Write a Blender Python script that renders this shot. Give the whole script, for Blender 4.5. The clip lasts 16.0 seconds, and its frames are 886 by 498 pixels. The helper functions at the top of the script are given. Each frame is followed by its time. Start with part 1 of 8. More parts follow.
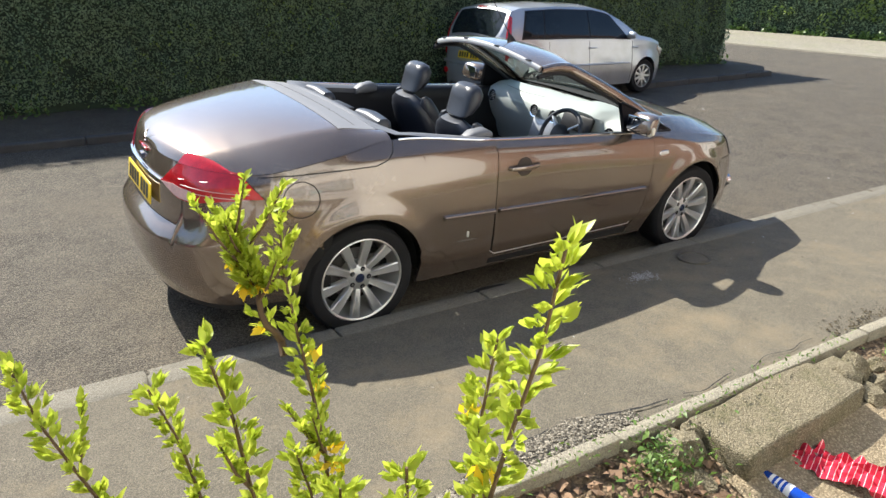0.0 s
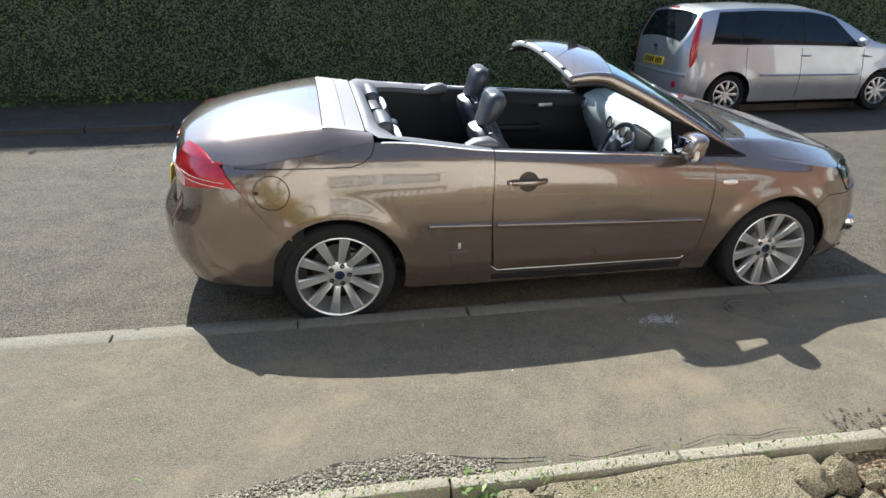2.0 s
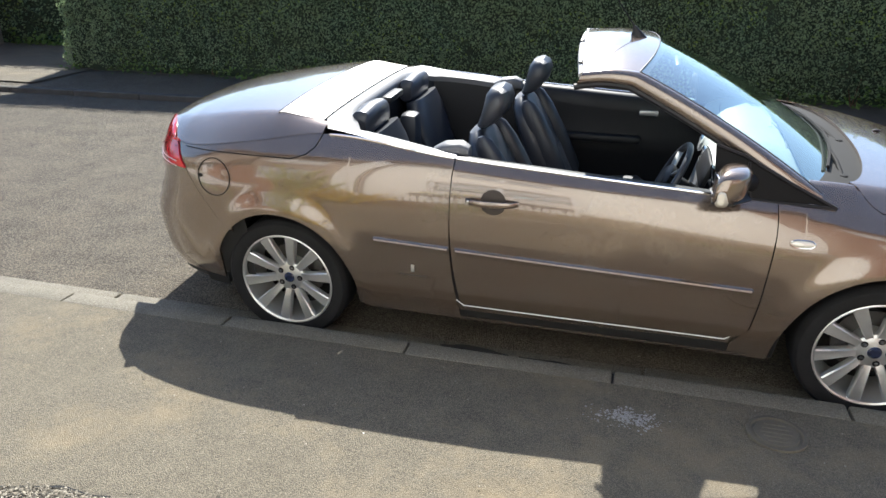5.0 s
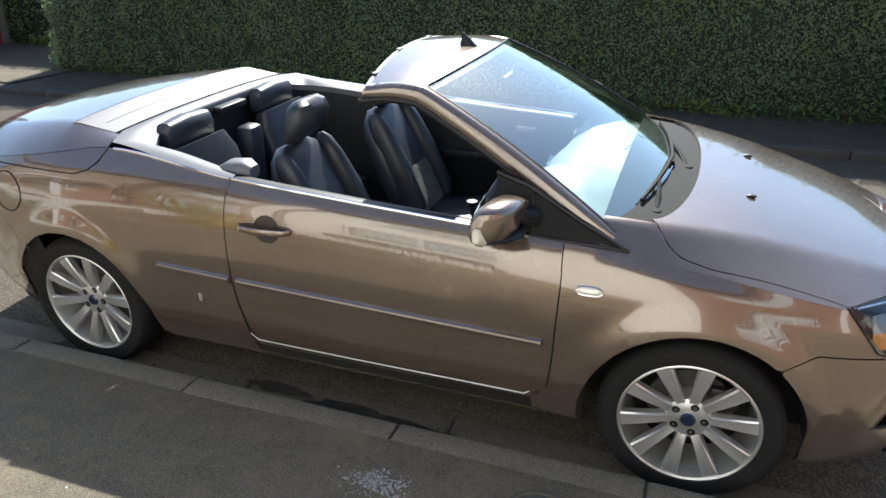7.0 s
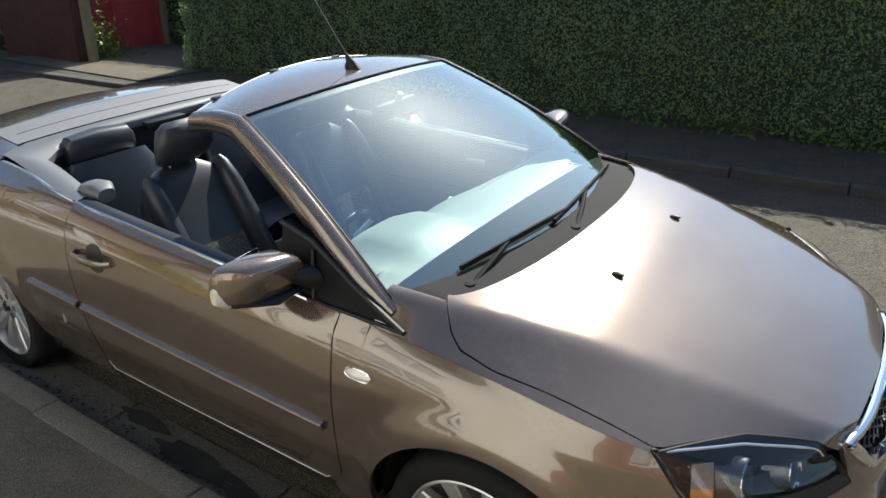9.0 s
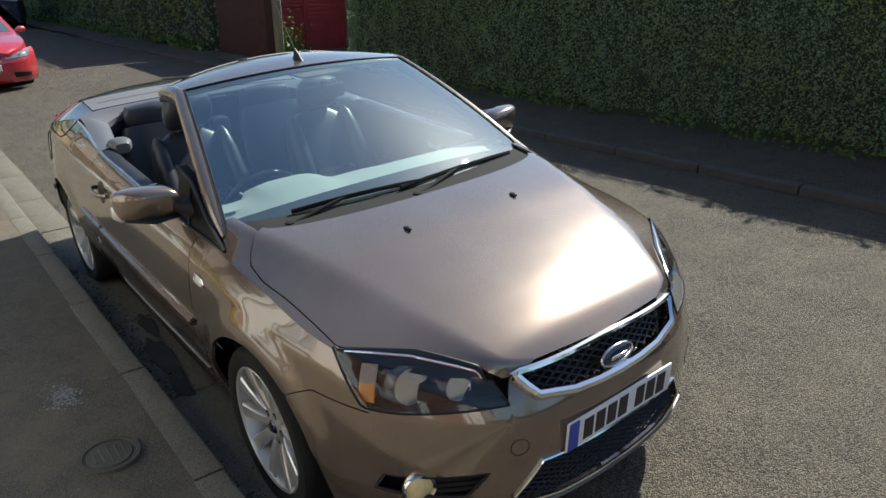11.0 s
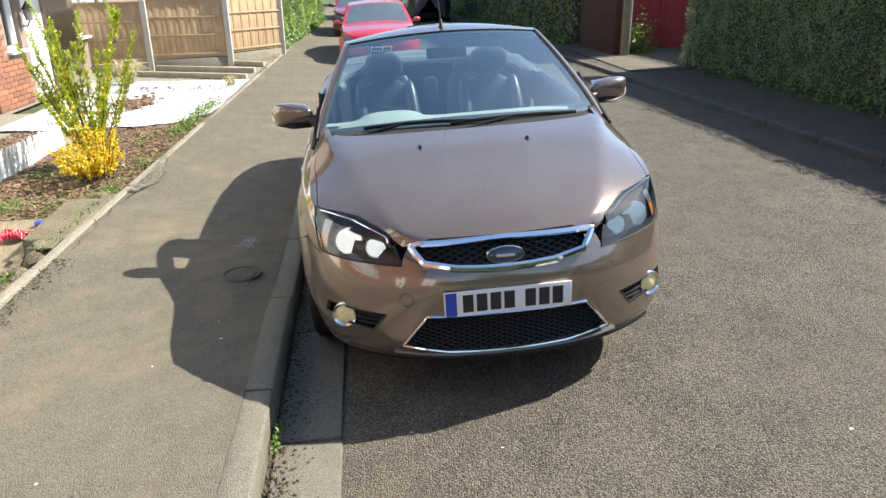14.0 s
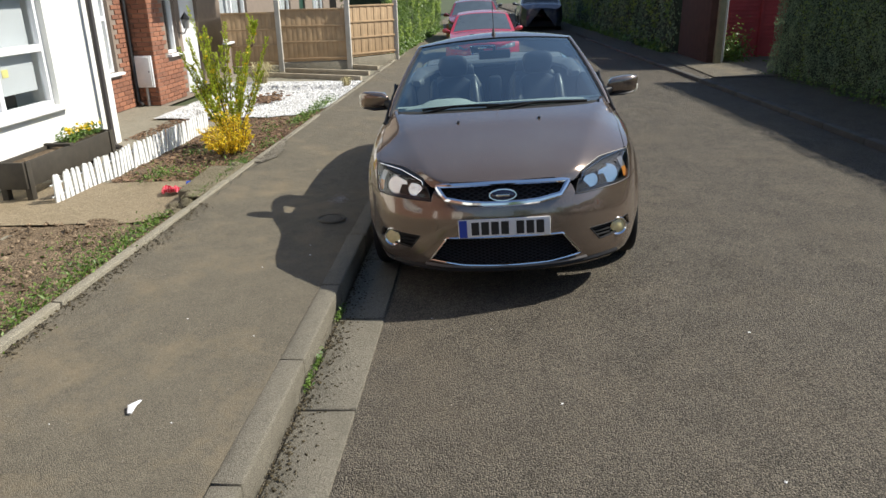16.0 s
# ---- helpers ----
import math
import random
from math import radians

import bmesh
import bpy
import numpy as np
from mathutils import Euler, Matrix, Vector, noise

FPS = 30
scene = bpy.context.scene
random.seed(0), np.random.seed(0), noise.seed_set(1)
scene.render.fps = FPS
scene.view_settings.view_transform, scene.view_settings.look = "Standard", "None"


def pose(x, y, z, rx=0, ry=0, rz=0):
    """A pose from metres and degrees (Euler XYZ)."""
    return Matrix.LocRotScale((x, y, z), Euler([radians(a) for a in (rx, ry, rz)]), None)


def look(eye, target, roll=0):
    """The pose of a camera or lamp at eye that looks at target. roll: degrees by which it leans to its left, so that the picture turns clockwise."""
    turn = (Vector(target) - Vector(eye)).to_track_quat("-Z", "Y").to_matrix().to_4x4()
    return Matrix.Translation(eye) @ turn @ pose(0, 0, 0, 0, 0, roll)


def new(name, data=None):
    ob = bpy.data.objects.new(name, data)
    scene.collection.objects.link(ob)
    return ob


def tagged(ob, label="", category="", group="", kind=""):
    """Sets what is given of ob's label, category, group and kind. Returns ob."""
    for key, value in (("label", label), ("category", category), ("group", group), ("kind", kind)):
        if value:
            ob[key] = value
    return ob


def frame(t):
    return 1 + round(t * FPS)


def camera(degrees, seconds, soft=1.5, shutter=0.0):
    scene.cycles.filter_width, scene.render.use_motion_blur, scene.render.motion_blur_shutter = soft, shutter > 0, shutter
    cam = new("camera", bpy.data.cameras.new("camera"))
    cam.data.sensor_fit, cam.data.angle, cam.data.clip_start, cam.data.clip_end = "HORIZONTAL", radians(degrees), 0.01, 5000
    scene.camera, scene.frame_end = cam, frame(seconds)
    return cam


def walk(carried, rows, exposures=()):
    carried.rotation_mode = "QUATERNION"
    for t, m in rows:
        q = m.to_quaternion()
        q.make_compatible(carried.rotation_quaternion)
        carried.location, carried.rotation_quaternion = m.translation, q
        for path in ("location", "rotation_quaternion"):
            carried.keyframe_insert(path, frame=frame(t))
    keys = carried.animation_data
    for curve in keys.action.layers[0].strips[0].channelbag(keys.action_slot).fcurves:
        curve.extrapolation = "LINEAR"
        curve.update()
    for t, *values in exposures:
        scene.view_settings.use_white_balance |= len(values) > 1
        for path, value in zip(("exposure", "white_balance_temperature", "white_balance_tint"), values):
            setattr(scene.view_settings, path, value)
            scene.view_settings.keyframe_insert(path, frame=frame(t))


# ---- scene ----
# ---- camera ----
cam = camera(63.6, 16.0)
PATH = [
    (0, (-2.93, -4.051, 1.89), (-1.894, -2.502, 1.164), 1.8),
    (0.5, (-2.637, -4.318, 1.859), (-1.85, -2.633, 1.123), 1.3),
    (1, (-2.248, -4.446, 1.876), (-1.578, -2.712, 1.138), 1.1),
    (1.5, (-1.869, -4.494, 1.903), (-1.294, -2.729, 1.16), 1.2),
    (2, (-1.481, -4.508, 1.947), (-1.112, -2.691, 1.199), 1.0),
    (2.5, (-1.086, -4.464, 1.959), (-0.91, -2.618, 1.21), 0.8),
    (3, (-0.75, -4.423, 1.942), (-0.762, -2.57, 1.191), 0.7),
    (3.2, (-0.611, -4.377, 1.925), (-0.717, -2.527, 1.172), 0.5),
    (5.3, (0.408, -3.708, 1.783), (-0.077, -1.923, 1.019), 0.6),
    (5.5, (0.523, -3.67, 1.763), (0.033, -1.888, 1.001), 0.5),
    (6, (0.771, -3.543, 1.764), (0.268, -1.764, 1.002), 0.6),
    (6.5, (0.997, -3.328, 1.815), (0.454, -1.562, 1.05), 0.8),
    (7, (1.201, -3.108, 1.812), (0.585, -1.363, 1.054), 0.7),
    (7.5, (1.448, -2.869, 1.805), (0.736, -1.16, 1.048), 0.5),
    (8, (1.657, -2.608, 1.797), (0.854, -0.938, 1.042), 0.6),
    (8.5, (1.859, -2.377, 1.779), (0.943, -0.767, 1.024), 0.5),
    (9, (2.092, -2.182, 1.847), (1.048, -0.651, 1.095), 0.3),
    (9.5, (2.412, -2.02, 1.866), (1.245, -0.576, 1.122), 0.0),
    (10, (2.775, -1.921, 1.862), (1.512, -0.555, 1.127), -0.0),
    (10.2, (2.915, -1.881, 1.872), (1.606, -0.558, 1.139), -0.1),
    (12.3, (4.097, -1.329, 1.754), (2.424, -0.504, 1.031), -0.1),
    (12.5, (4.204, -1.244, 1.736), (2.496, -0.495, 1.015), -0.3),
    (13, (4.436, -0.967, 1.732), (2.655, -0.412, 1.011), -0.6),
    (13.5, (4.558, -0.724, 1.736), (2.732, -0.342, 1.013), -0.5),
    (14, (4.788, -0.555, 1.748), (2.929, -0.362, 1.036), -0.7),
    (14.5, (5.012, -0.466, 1.73), (3.141, -0.426, 1.026), -0.7),
    (15, (5.321, -0.382, 1.753), (3.447, -0.442, 1.057), -1.0),
    (15.5, (5.667, -0.24, 1.776), (3.793, -0.347, 1.085), -1.2),
    (16, (6.062, -0.125, 1.813), (4.188, -0.247, 1.126), -1.1),
]
walk(cam, [(t, look(eye, target, roll)) for t, eye, target, roll in PATH], exposures=[(0, 1.17, 6350, 8), (1.0, 1.15, 6050, 7), (3, 1.12, 6050, 7), (5.5, 1.36, 6150, 8), (7, 1.22, 6150, 7), (8.5, 0.95, 6200, 6), (9.3, 0.7, 6300, 4), (10.2, 0.52, 6250, 4), (12.5, 0.98, 6250, 8), (13.5, 1.18, 6400, 8), (14.5, 1.3, 6400, 8), (15, 1.02, 6400, 8), (16, 0.42, 6400, 8)])

# ---- light ----
SUN_WAY = Vector((-0.24, 1.02, 1.0)).normalized()
sky = bpy.data.worlds.new("sky")
scene.world = sky
sky.use_nodes = True
_n = sky.node_tree.nodes
_tex = _n.new("ShaderNodeTexSky")
_tex.sky_type, _tex.sun_disc = "NISHITA", False
_tex.sun_elevation = math.asin(SUN_WAY.z)
_tex.sun_rotation = math.atan2(SUN_WAY.x, SUN_WAY.y)
_tex.air_density, _tex.dust_density, _tex.ozone_density = 1.0, 0.9, 3.0
sky.node_tree.links.new(_tex.outputs[0], _n["Background"].inputs[0])
_n["Background"].inputs[1].default_value = 0.098
sun = new("sun", bpy.data.lights.new("sun", "SUN"))
sun.data.energy, sun.data.angle, sun.data.color = 5.0, radians(0.55), (1.0, 0.94, 0.84)
sun.matrix_world = look(SUN_WAY * 40, (0, 0, 0))


# ---- materials ----
def nodes_of(name):
    m = bpy.data.materials.new(name)
    m.use_nodes = True
    t = m.node_tree
    return m, t, t.nodes["Principled BSDF"]


def node(t, kind, **values):
    n = t.nodes.new(kind)
    for key, v in values.items():
        n.inputs[key.replace("_", " ")].default_value = v
    return n


def blend_colour(t, fac, a, b):
    n = t.nodes.new("ShaderNodeMix")
    n.data_type = "RGBA"
    t.links.new(fac, n.inputs[0])
    for k, c in ((6, a), (7, b)):
        if isinstance(c, bpy.types.NodeSocket):
            t.links.new(c, n.inputs[k])
        else:
            n.inputs[k].default_value = (*c, 1)
    return n.outputs[2]


def ramp(t, fac, lo, hi):
    n = t.nodes.new("ShaderNodeMapRange")
    n.inputs[1].default_value, n.inputs[2].default_value = lo, hi
    t.links.new(fac, n.inputs[0])
    return n.outputs[0]


def plain(name, col, rough=0.6, metal=0.0, var=0.15, scale=6.0, fine=60.0, bump=0.05, coat=0.0, spec=0.5, dist=0.002):
    """A surface with broad stains and fine grain."""
    m, t, b = nodes_of(name)
    co = t.nodes.new("ShaderNodeTexCoord").outputs["Object"]
    big = node(t, "ShaderNodeTexNoise", Scale=scale, Detail=4.0)
    small = node(t, "ShaderNodeTexNoise", Scale=fine, Detail=3.0)
    for n in (big, small):
        t.links.new(co, n.inputs["Vector"])
    dark, light = [c * (1 - var) for c in col], [min(1, c * (1 + var)) for c in col]
    c1 = blend_colour(t, ramp(t, big.outputs[0], 0.3, 0.7), dark, light)
    c2 = blend_colour(t, ramp(t, small.outputs[0], 0.25, 0.75), [c * (1 - var * 0.7) for c in col], [min(1, c * (1 + var * 0.7)) for c in col])
    half = t.nodes.new("ShaderNodeMix")
    half.data_type = "RGBA"
    half.inputs[0].default_value = 0.5
    t.links.new(c1, half.inputs[6])
    t.links.new(c2, half.inputs[7])
    t.links.new(half.outputs[2], b.inputs["Base Color"])
    b.inputs["Roughness"].default_value, b.inputs["Metallic"].default_value = rough, metal
    b.inputs["Coat Weight"].default_value, b.inputs["Coat Roughness"].default_value = coat, 0.03
    b.inputs["Specular IOR Level"].default_value = spec
    if bump:
        k = node(t, "ShaderNodeBump", Strength=bump, Distance=dist)
        t.links.new(small.outputs[0], k.inputs["Height"])
        t.links.new(k.outputs[0], b.inputs["Normal"])
    return m


def stony(name, dark, light, grain, patch, bump=0.6, dist=0.004, tint=(0.30, 0.24, 0.16), rough=0.85, worn=0.35, spec=0.3):
    """Tarmac or concrete with visible aggregate: stones, soft patches, dusty stains."""
    m, t, b = nodes_of(name)
    co = t.nodes.new("ShaderNodeTexCoord").outputs["Object"]
    cell = node(t, "ShaderNodeTexVoronoi", Scale=grain)
    big = node(t, "ShaderNodeTexNoise", Scale=patch, Detail=6.0, Roughness=0.65)
    mid = node(t, "ShaderNodeTexNoise", Scale=patch * 9, Detail=5.0, Roughness=0.7)
    dust = node(t, "ShaderNodeTexNoise", Scale=patch * 2.3, Detail=8.0, Roughness=0.75)
    for n in (cell, big, mid, dust):
        t.links.new(co, n.inputs["Vector"])
    sep = t.nodes.new("ShaderNodeSeparateColor")
    t.links.new(cell.outputs["Color"], sep.inputs[0])
    stones = blend_colour(t, ramp(t, sep.outputs[0], 0.1, 0.9), [c * 0.7 for c in dark], [min(1, c * 1.15) for c in light])
    stones = blend_colour(t, ramp(t, cell.outputs["Distance"], 0.45, 0.80), stones, [c * 0.6 for c in dark])
    patchy = blend_colour(t, ramp(t, mid.outputs[0], 0.3, 0.7), [c * 0.7 for c in dark], [c * 0.9 for c in light])
    base = t.nodes.new("ShaderNodeMix")
    base.data_type = "RGBA"
    base.inputs[0].default_value = 0.3
    t.links.new(stones, base.inputs[6])
    t.links.new(patchy, base.inputs[7])
    mean = [(a + c) / 2 for a, c in zip(dark, light)]
    soft = blend_colour(t, ramp(t, big.outputs[0], 0.45, 1.1), base.outputs[2], mean)
    mul = t.nodes.new("ShaderNodeMath")
    mul.operation = "MULTIPLY"
    mul.inputs[1].default_value = worn
    t.links.new(ramp(t, dust.outputs[0], 0.5, 0.75), mul.inputs[0])
    out = blend_colour(t, mul.outputs[0], soft, tint)
    t.links.new(out, b.inputs["Base Color"])
    b.inputs["Roughness"].default_value = rough
    b.inputs["Specular IOR Level"].default_value = spec
    add = t.nodes.new("ShaderNodeMath")
    add.operation = "ADD"
    dome = t.nodes.new("ShaderNodeMath")
    dome.operation, dome.inputs[1].default_value = "MULTIPLY_ADD", -1.6
    t.links.new(cell.outputs["Distance"], dome.inputs[0])
    t.links.new(sep.outputs[1], dome.inputs[2])
    t.links.new(dome.outputs[0], add.inputs[0])
    t.links.new(mid.outputs[0], add.inputs[1])
    k = node(t, "ShaderNodeBump", Strength=bump, Distance=dist)
    t.links.new(add.outputs[0], k.inputs["Height"])
    t.links.new(k.outputs[0], b.inputs["Normal"])
    return m


def leafy(name, a, b_, rough=0.45, through_light=0.25, clumps=0.0):
    m, t, b = nodes_of(name)
    g = t.nodes.new("ShaderNodeNewGeometry")
    c = blend_colour(t, g.outputs["Random Per Island"], a, b_)
    if clumps:
        n = node(t, "ShaderNodeTexNoise", Scale=clumps, Detail=5.0, Roughness=0.65)
        t.links.new(t.nodes.new("ShaderNodeTexCoord").outputs["Object"], n.inputs["Vector"])
        c = blend_colour(t, ramp(t, n.outputs[0], 0.42, 0.72), c, [0.6 * k + 0.4 * j + 0.05 * f for k, j, f in zip(b_, a, (1.2, 1.0, 0.2))])
    t.links.new(c, b.inputs["Base Color"])
    b.inputs["Roughness"].default_value = rough
    tr = t.nodes.new("ShaderNodeBsdfTranslucent")
    t.links.new(c, tr.inputs[0])
    mix = t.nodes.new("ShaderNodeMixShader")
    mix.inputs[0].default_value = through_light
    t.links.new(b.outputs[0], mix.inputs[1])
    t.links.new(tr.outputs[0], mix.inputs[2])
    t.links.new(mix.outputs[0], t.nodes["Material Output"].inputs[0])
    return m


def glassy(name, tint, rough=0.0, ior=1.5, gloss=(1.0, 1.0, 1.0)):
    """Thin glass: a see-through tint with a gloss that grows to the edge."""
    m, t, b = nodes_of(name)
    tr = t.nodes.new("ShaderNodeBsdfTransparent")
    tr.inputs[0].default_value = (*tint, 1)
    gl = t.nodes.new("ShaderNodeBsdfGlossy")
    gl.inputs["Roughness"].default_value = rough
    gl.inputs["Color"].default_value = (*gloss, 1)
    f0 = ((ior - 1) / (ior + 1)) ** 2
    lw = node(t, "ShaderNodeLayerWeight", Blend=0.5)
    pw, ma = t.nodes.new("ShaderNodeMath"), t.nodes.new("ShaderNodeMath")
    pw.operation, ma.operation = "POWER", "MULTIPLY_ADD"
    pw.inputs[1].default_value, ma.inputs[1].default_value, ma.inputs[2].default_value = 4.0, 1 - f0, f0
    t.links.new(lw.outputs["Facing"], pw.inputs[0])
    t.links.new(pw.outputs[0], ma.inputs[0])
    mix = t.nodes.new("ShaderNodeMixShader")
    t.links.new(ma.outputs[0], mix.inputs[0])
    t.links.new(tr.outputs[0], mix.inputs[1])
    t.links.new(gl.outputs[0], mix.inputs[2])
    t.links.new(mix.outputs[0], t.nodes["Material Output"].inputs[0])
    return m


def car_paint(name, col, flake=0.55, rough=0.38):
    m, t, b = nodes_of(name)
    co = t.nodes.new("ShaderNodeTexCoord").outputs["Object"]
    fl = node(t, "ShaderNodeTexVoronoi", Scale=1400.0)
    dirt = node(t, "ShaderNodeTexNoise", Scale=2.5, Detail=6.0, Roughness=0.7)
    for n in (fl, dirt):
        t.links.new(co, n.inputs["Vector"])
    sep = t.nodes.new("ShaderNodeSeparateColor")
    t.links.new(fl.outputs["Color"], sep.inputs[0])
    c = blend_colour(t, sep.outputs[0], [k * 0.95 for k in col], [k * 1.05 for k in col])
    c = blend_colour(t, ramp(t, dirt.outputs[0], 0.45, 1.3), c, (0.30, 0.27, 0.22))
    t.links.new(c, b.inputs["Base Color"])
    b.inputs["Metallic"].default_value, b.inputs["Roughness"].default_value = flake, rough
    b.inputs["Coat Weight"].default_value = 1.0
    b.inputs["Coat IOR"].default_value = 1.75
    mr = t.nodes.new("ShaderNodeMapRange")
    mr.inputs[1].default_value, mr.inputs[2].default_value, mr.inputs[3].default_value, mr.inputs[4].default_value = 0.3, 0.8, 0.01, 0.035
    t.links.new(dirt.outputs[0], mr.inputs[0])
    t.links.new(mr.outputs[0], b.inputs["Coat Roughness"])
    return m


PAINT = car_paint("bronze_metallic_paint", (0.206, 0.153, 0.117), 0.60, 0.21)
PAINT_SILVER = car_paint("silver_metallic_paint", (0.52, 0.53, 0.55), 0.6, 0.4)
PAINT_RED = car_paint("red_paint", (0.50, 0.012, 0.03), 0.1, 0.4)
BLACK = plain("black_plastic", (0.014, 0.014, 0.016), 0.45, var=0.2, fine=180, spec=0.3)
VOID = plain("dark_gap", (0.008, 0.008, 0.008), 0.9, bump=0)
RUBBER = plain("tyre_rubber", (0.013, 0.013, 0.014), 0.75, var=0.3, fine=90, bump=0.2, spec=0.25)
ALLOY = plain("silver_alloy", (0.64, 0.64, 0.63), 0.33, 0.75, var=0.08, fine=300, bump=0.02)
CHROME = plain("chrome", (0.82, 0.83, 0.85), 0.08, 1.0, var=0.03, bump=0)
STEEL = plain("dark_steel", (0.12, 0.115, 0.11), 0.5, 0.8)
LEATHER = plain("black_leather", (0.028, 0.031, 0.040), 0.38, var=0.2, scale=9, fine=260, bump=0.25, dist=0.001)
MESH_CLOTH = stony("perforated_grey_cloth", (0.05, 0.05, 0.05), (0.20, 0.19, 0.18), 190, 3, bump=0.5, worn=0)
GREY_TRIM = plain("grey_soft_trim", (0.11, 0.112, 0.12), 0.5, var=0.1, fine=320, bump=0.12, dist=0.001)
DASH_GREY = plain("pale_grey_dashboard", (0.38, 0.41, 0.39), 0.5, var=0.08, fine=300, bump=0.1, dist=0.001)
GLASS = glassy("windscreen_glass", (0.70, 0.87, 0.83), 0.0, 3.4, (0.90, 1.0, 0.98))
GLASS_DARK = glassy("tinted_glass", (0.22, 0.26, 0.28))
LENS_CLEAR = glassy("clear_lamp_lens", (0.95, 0.96, 0.97), 0.0, 1.6)
REFLECTOR = plain("bright_reflector", (0.95, 0.95, 0.96), 0.07, 1.0, var=0.03, scale=60, fine=150, bump=0.15, dist=0.006)
RED_LENS = plain("red_lamp_lens", (0.50, 0.010, 0.016), 0.16, var=0.35, scale=22, fine=120, bump=0.5, coat=1.0)
PALE_LENS = plain("pink_white_lamp_lens", (0.75, 0.48, 0.46), 0.15, var=0.2, scale=30, fine=90, coat=1.0)
CLEAR_LENS = plain("pale_clear_lens", (0.78, 0.75, 0.66), 0.12, 0.2, var=0.15, scale=60, fine=150, coat=1.0)
AMBER = plain("amber_lamp", (0.50, 0.20, 0.04), 0.2, var=0.1, coat=1.0)
WARM_BULB = plain("warm_fog_glass", (0.90, 0.72, 0.36), 0.15, var=0.2, scale=40, coat=1.0)
PLATE_WHITE = plain("white_plate", (0.80, 0.80, 0.80), 0.35, var=0.04, bump=0)
PLATE_YELLOW = plain("yellow_plate", (0.85, 0.60, 0.03), 0.35, var=0.04, bump=0)
PLATE_BLUE = plain("blue_band", (0.03, 0.07, 0.42), 0.35, var=0.1, bump=0)
INK = plain("black_ink", (0.02, 0.02, 0.022), 0.5, bump=0)
BADGE_BLUE = plain("deep_blue_enamel", (0.012, 0.018, 0.05), 0.2, var=0.1, bump=0, coat=1.0)


# ---- mesh tools ----
def smooth_mesh(me, angle=40):
    me.polygons.foreach_set("use_smooth", [True] * len(me.polygons))
    me.set_sharp_from_angle(angle=radians(angle))


def link_mesh(name, me, material, parent=None, label="", angle=40):
    for m in (material if isinstance(material, (list, tuple)) else [material]):
        me.materials.append(m)
    smooth_mesh(me, angle)
    ob = new(name, me)
    if parent is not None:
        ob.parent = parent
    return tagged(ob, label)


def part(name, bm, material, parent=None, label="", angle=40):
    """One bmesh as one mesh object under a thing or a part."""
    me = bpy.data.meshes.new(name)
    bm.normal_update()
    bm.to_mesh(me)
    bm.free()
    return link_mesh(name, me, material, parent, label, angle)


def from_np(name, verts, faces, material, parent=None, label="", angle=40):
    me = bpy.data.meshes.new(name)
    me.from_pydata([tuple(v) for v in verts], [], [tuple(f) for f in faces])
    me.update()
    return link_mesh(name, me, material, parent, label, angle)


def box(sx, sy, sz, at=(0, 0, 0), bevel=0.0, seg=2, turn=None, bm=None):
    own = bmesh.new()
    bmesh.ops.create_cube(own, size=1)
    bmesh.ops.scale(own, vec=(sx, sy, sz), verts=own.verts)
    if bevel:
        bmesh.ops.bevel(own, geom=own.edges[:], offset=bevel, segments=seg, profile=0.5, affect="EDGES")
    m = Matrix.Translation(at)
    if turn is not None:
        m = m @ turn
    bmesh.ops.transform(own, matrix=m, verts=own.verts)
    return join(bm, own)


def join(bm, own):
    if bm is None:
        return own
    me = bpy.data.meshes.new("tmp")
    own.to_mesh(me)
    own.free()
    bm.from_mesh(me)
    bpy.data.meshes.remove(me)
    return bm


def lathe(profile, n=48, turn=None, bm=None, closed=False):
    """Profile of (radius, height) turned round z."""
    own = bmesh.new()
    rows = []
    for r, h in profile:
        rows.append([own.verts.new((r * math.cos(2 * math.pi * k / n), r * math.sin(2 * math.pi * k / n), h)) for k in range(n)])
    pairs = list(zip(rows, rows[1:])) + ([(rows[-1], rows[0])] if closed else [])
    for a, b in pairs:
        for k in range(n):
            own.faces.new((a[k], a[(k + 1) % n], b[(k + 1) % n], b[k]))
    if not closed:
        for row, flip in ((rows[0], True), (rows[-1], False)):
            if (Vector(row[0].co).xy.length) > 1e-4:
                own.faces.new(row[::-1] if flip else row)
    if turn is not None:
        bmesh.ops.transform(own, matrix=turn, verts=own.verts)
    return join(bm, own)


def tube(points, radius, n=8, bm=None, closed=False, flat=1.0):
    """A round bar along points; radius may be a list."""
    own = bmesh.new()
    pts = [Vector(p) for p in points]
    count = len(pts)
    rad = radius if isinstance(radius, (list, tuple)) else [radius] * count
    rows = []
    side = None
    for i, p in enumerate(pts):
        a = pts[(i - 1) % count] if (closed or i > 0) else p
        b = pts[(i + 1) % count] if (closed or i < count - 1) else p
        way = (b - a).normalized()
        if side is None:
            side = way.cross(Vector((0, 0, 1)))
            side = side.normalized() if side.length > 0.05 else way.cross(Vector((1, 0, 0))).normalized()
        side = (side - way * side.dot(way)).normalized()
        up = way.cross(side)
        rows.append([own.verts.new(p + rad[i] * (side * math.cos(2 * math.pi * k / n) + up * flat * math.sin(2 * math.pi * k / n))) for k in range(n)])
    for a, b in zip(rows, rows[1:] + ([rows[0]] if closed else [])):
        for k in range(n):
            own.faces.new((a[k], a[(k + 1) % n], b[(k + 1) % n], b[k]))
    if not closed:
        own.faces.new(rows[0][::-1])
        own.faces.new(rows[-1])
    return join(bm, own)


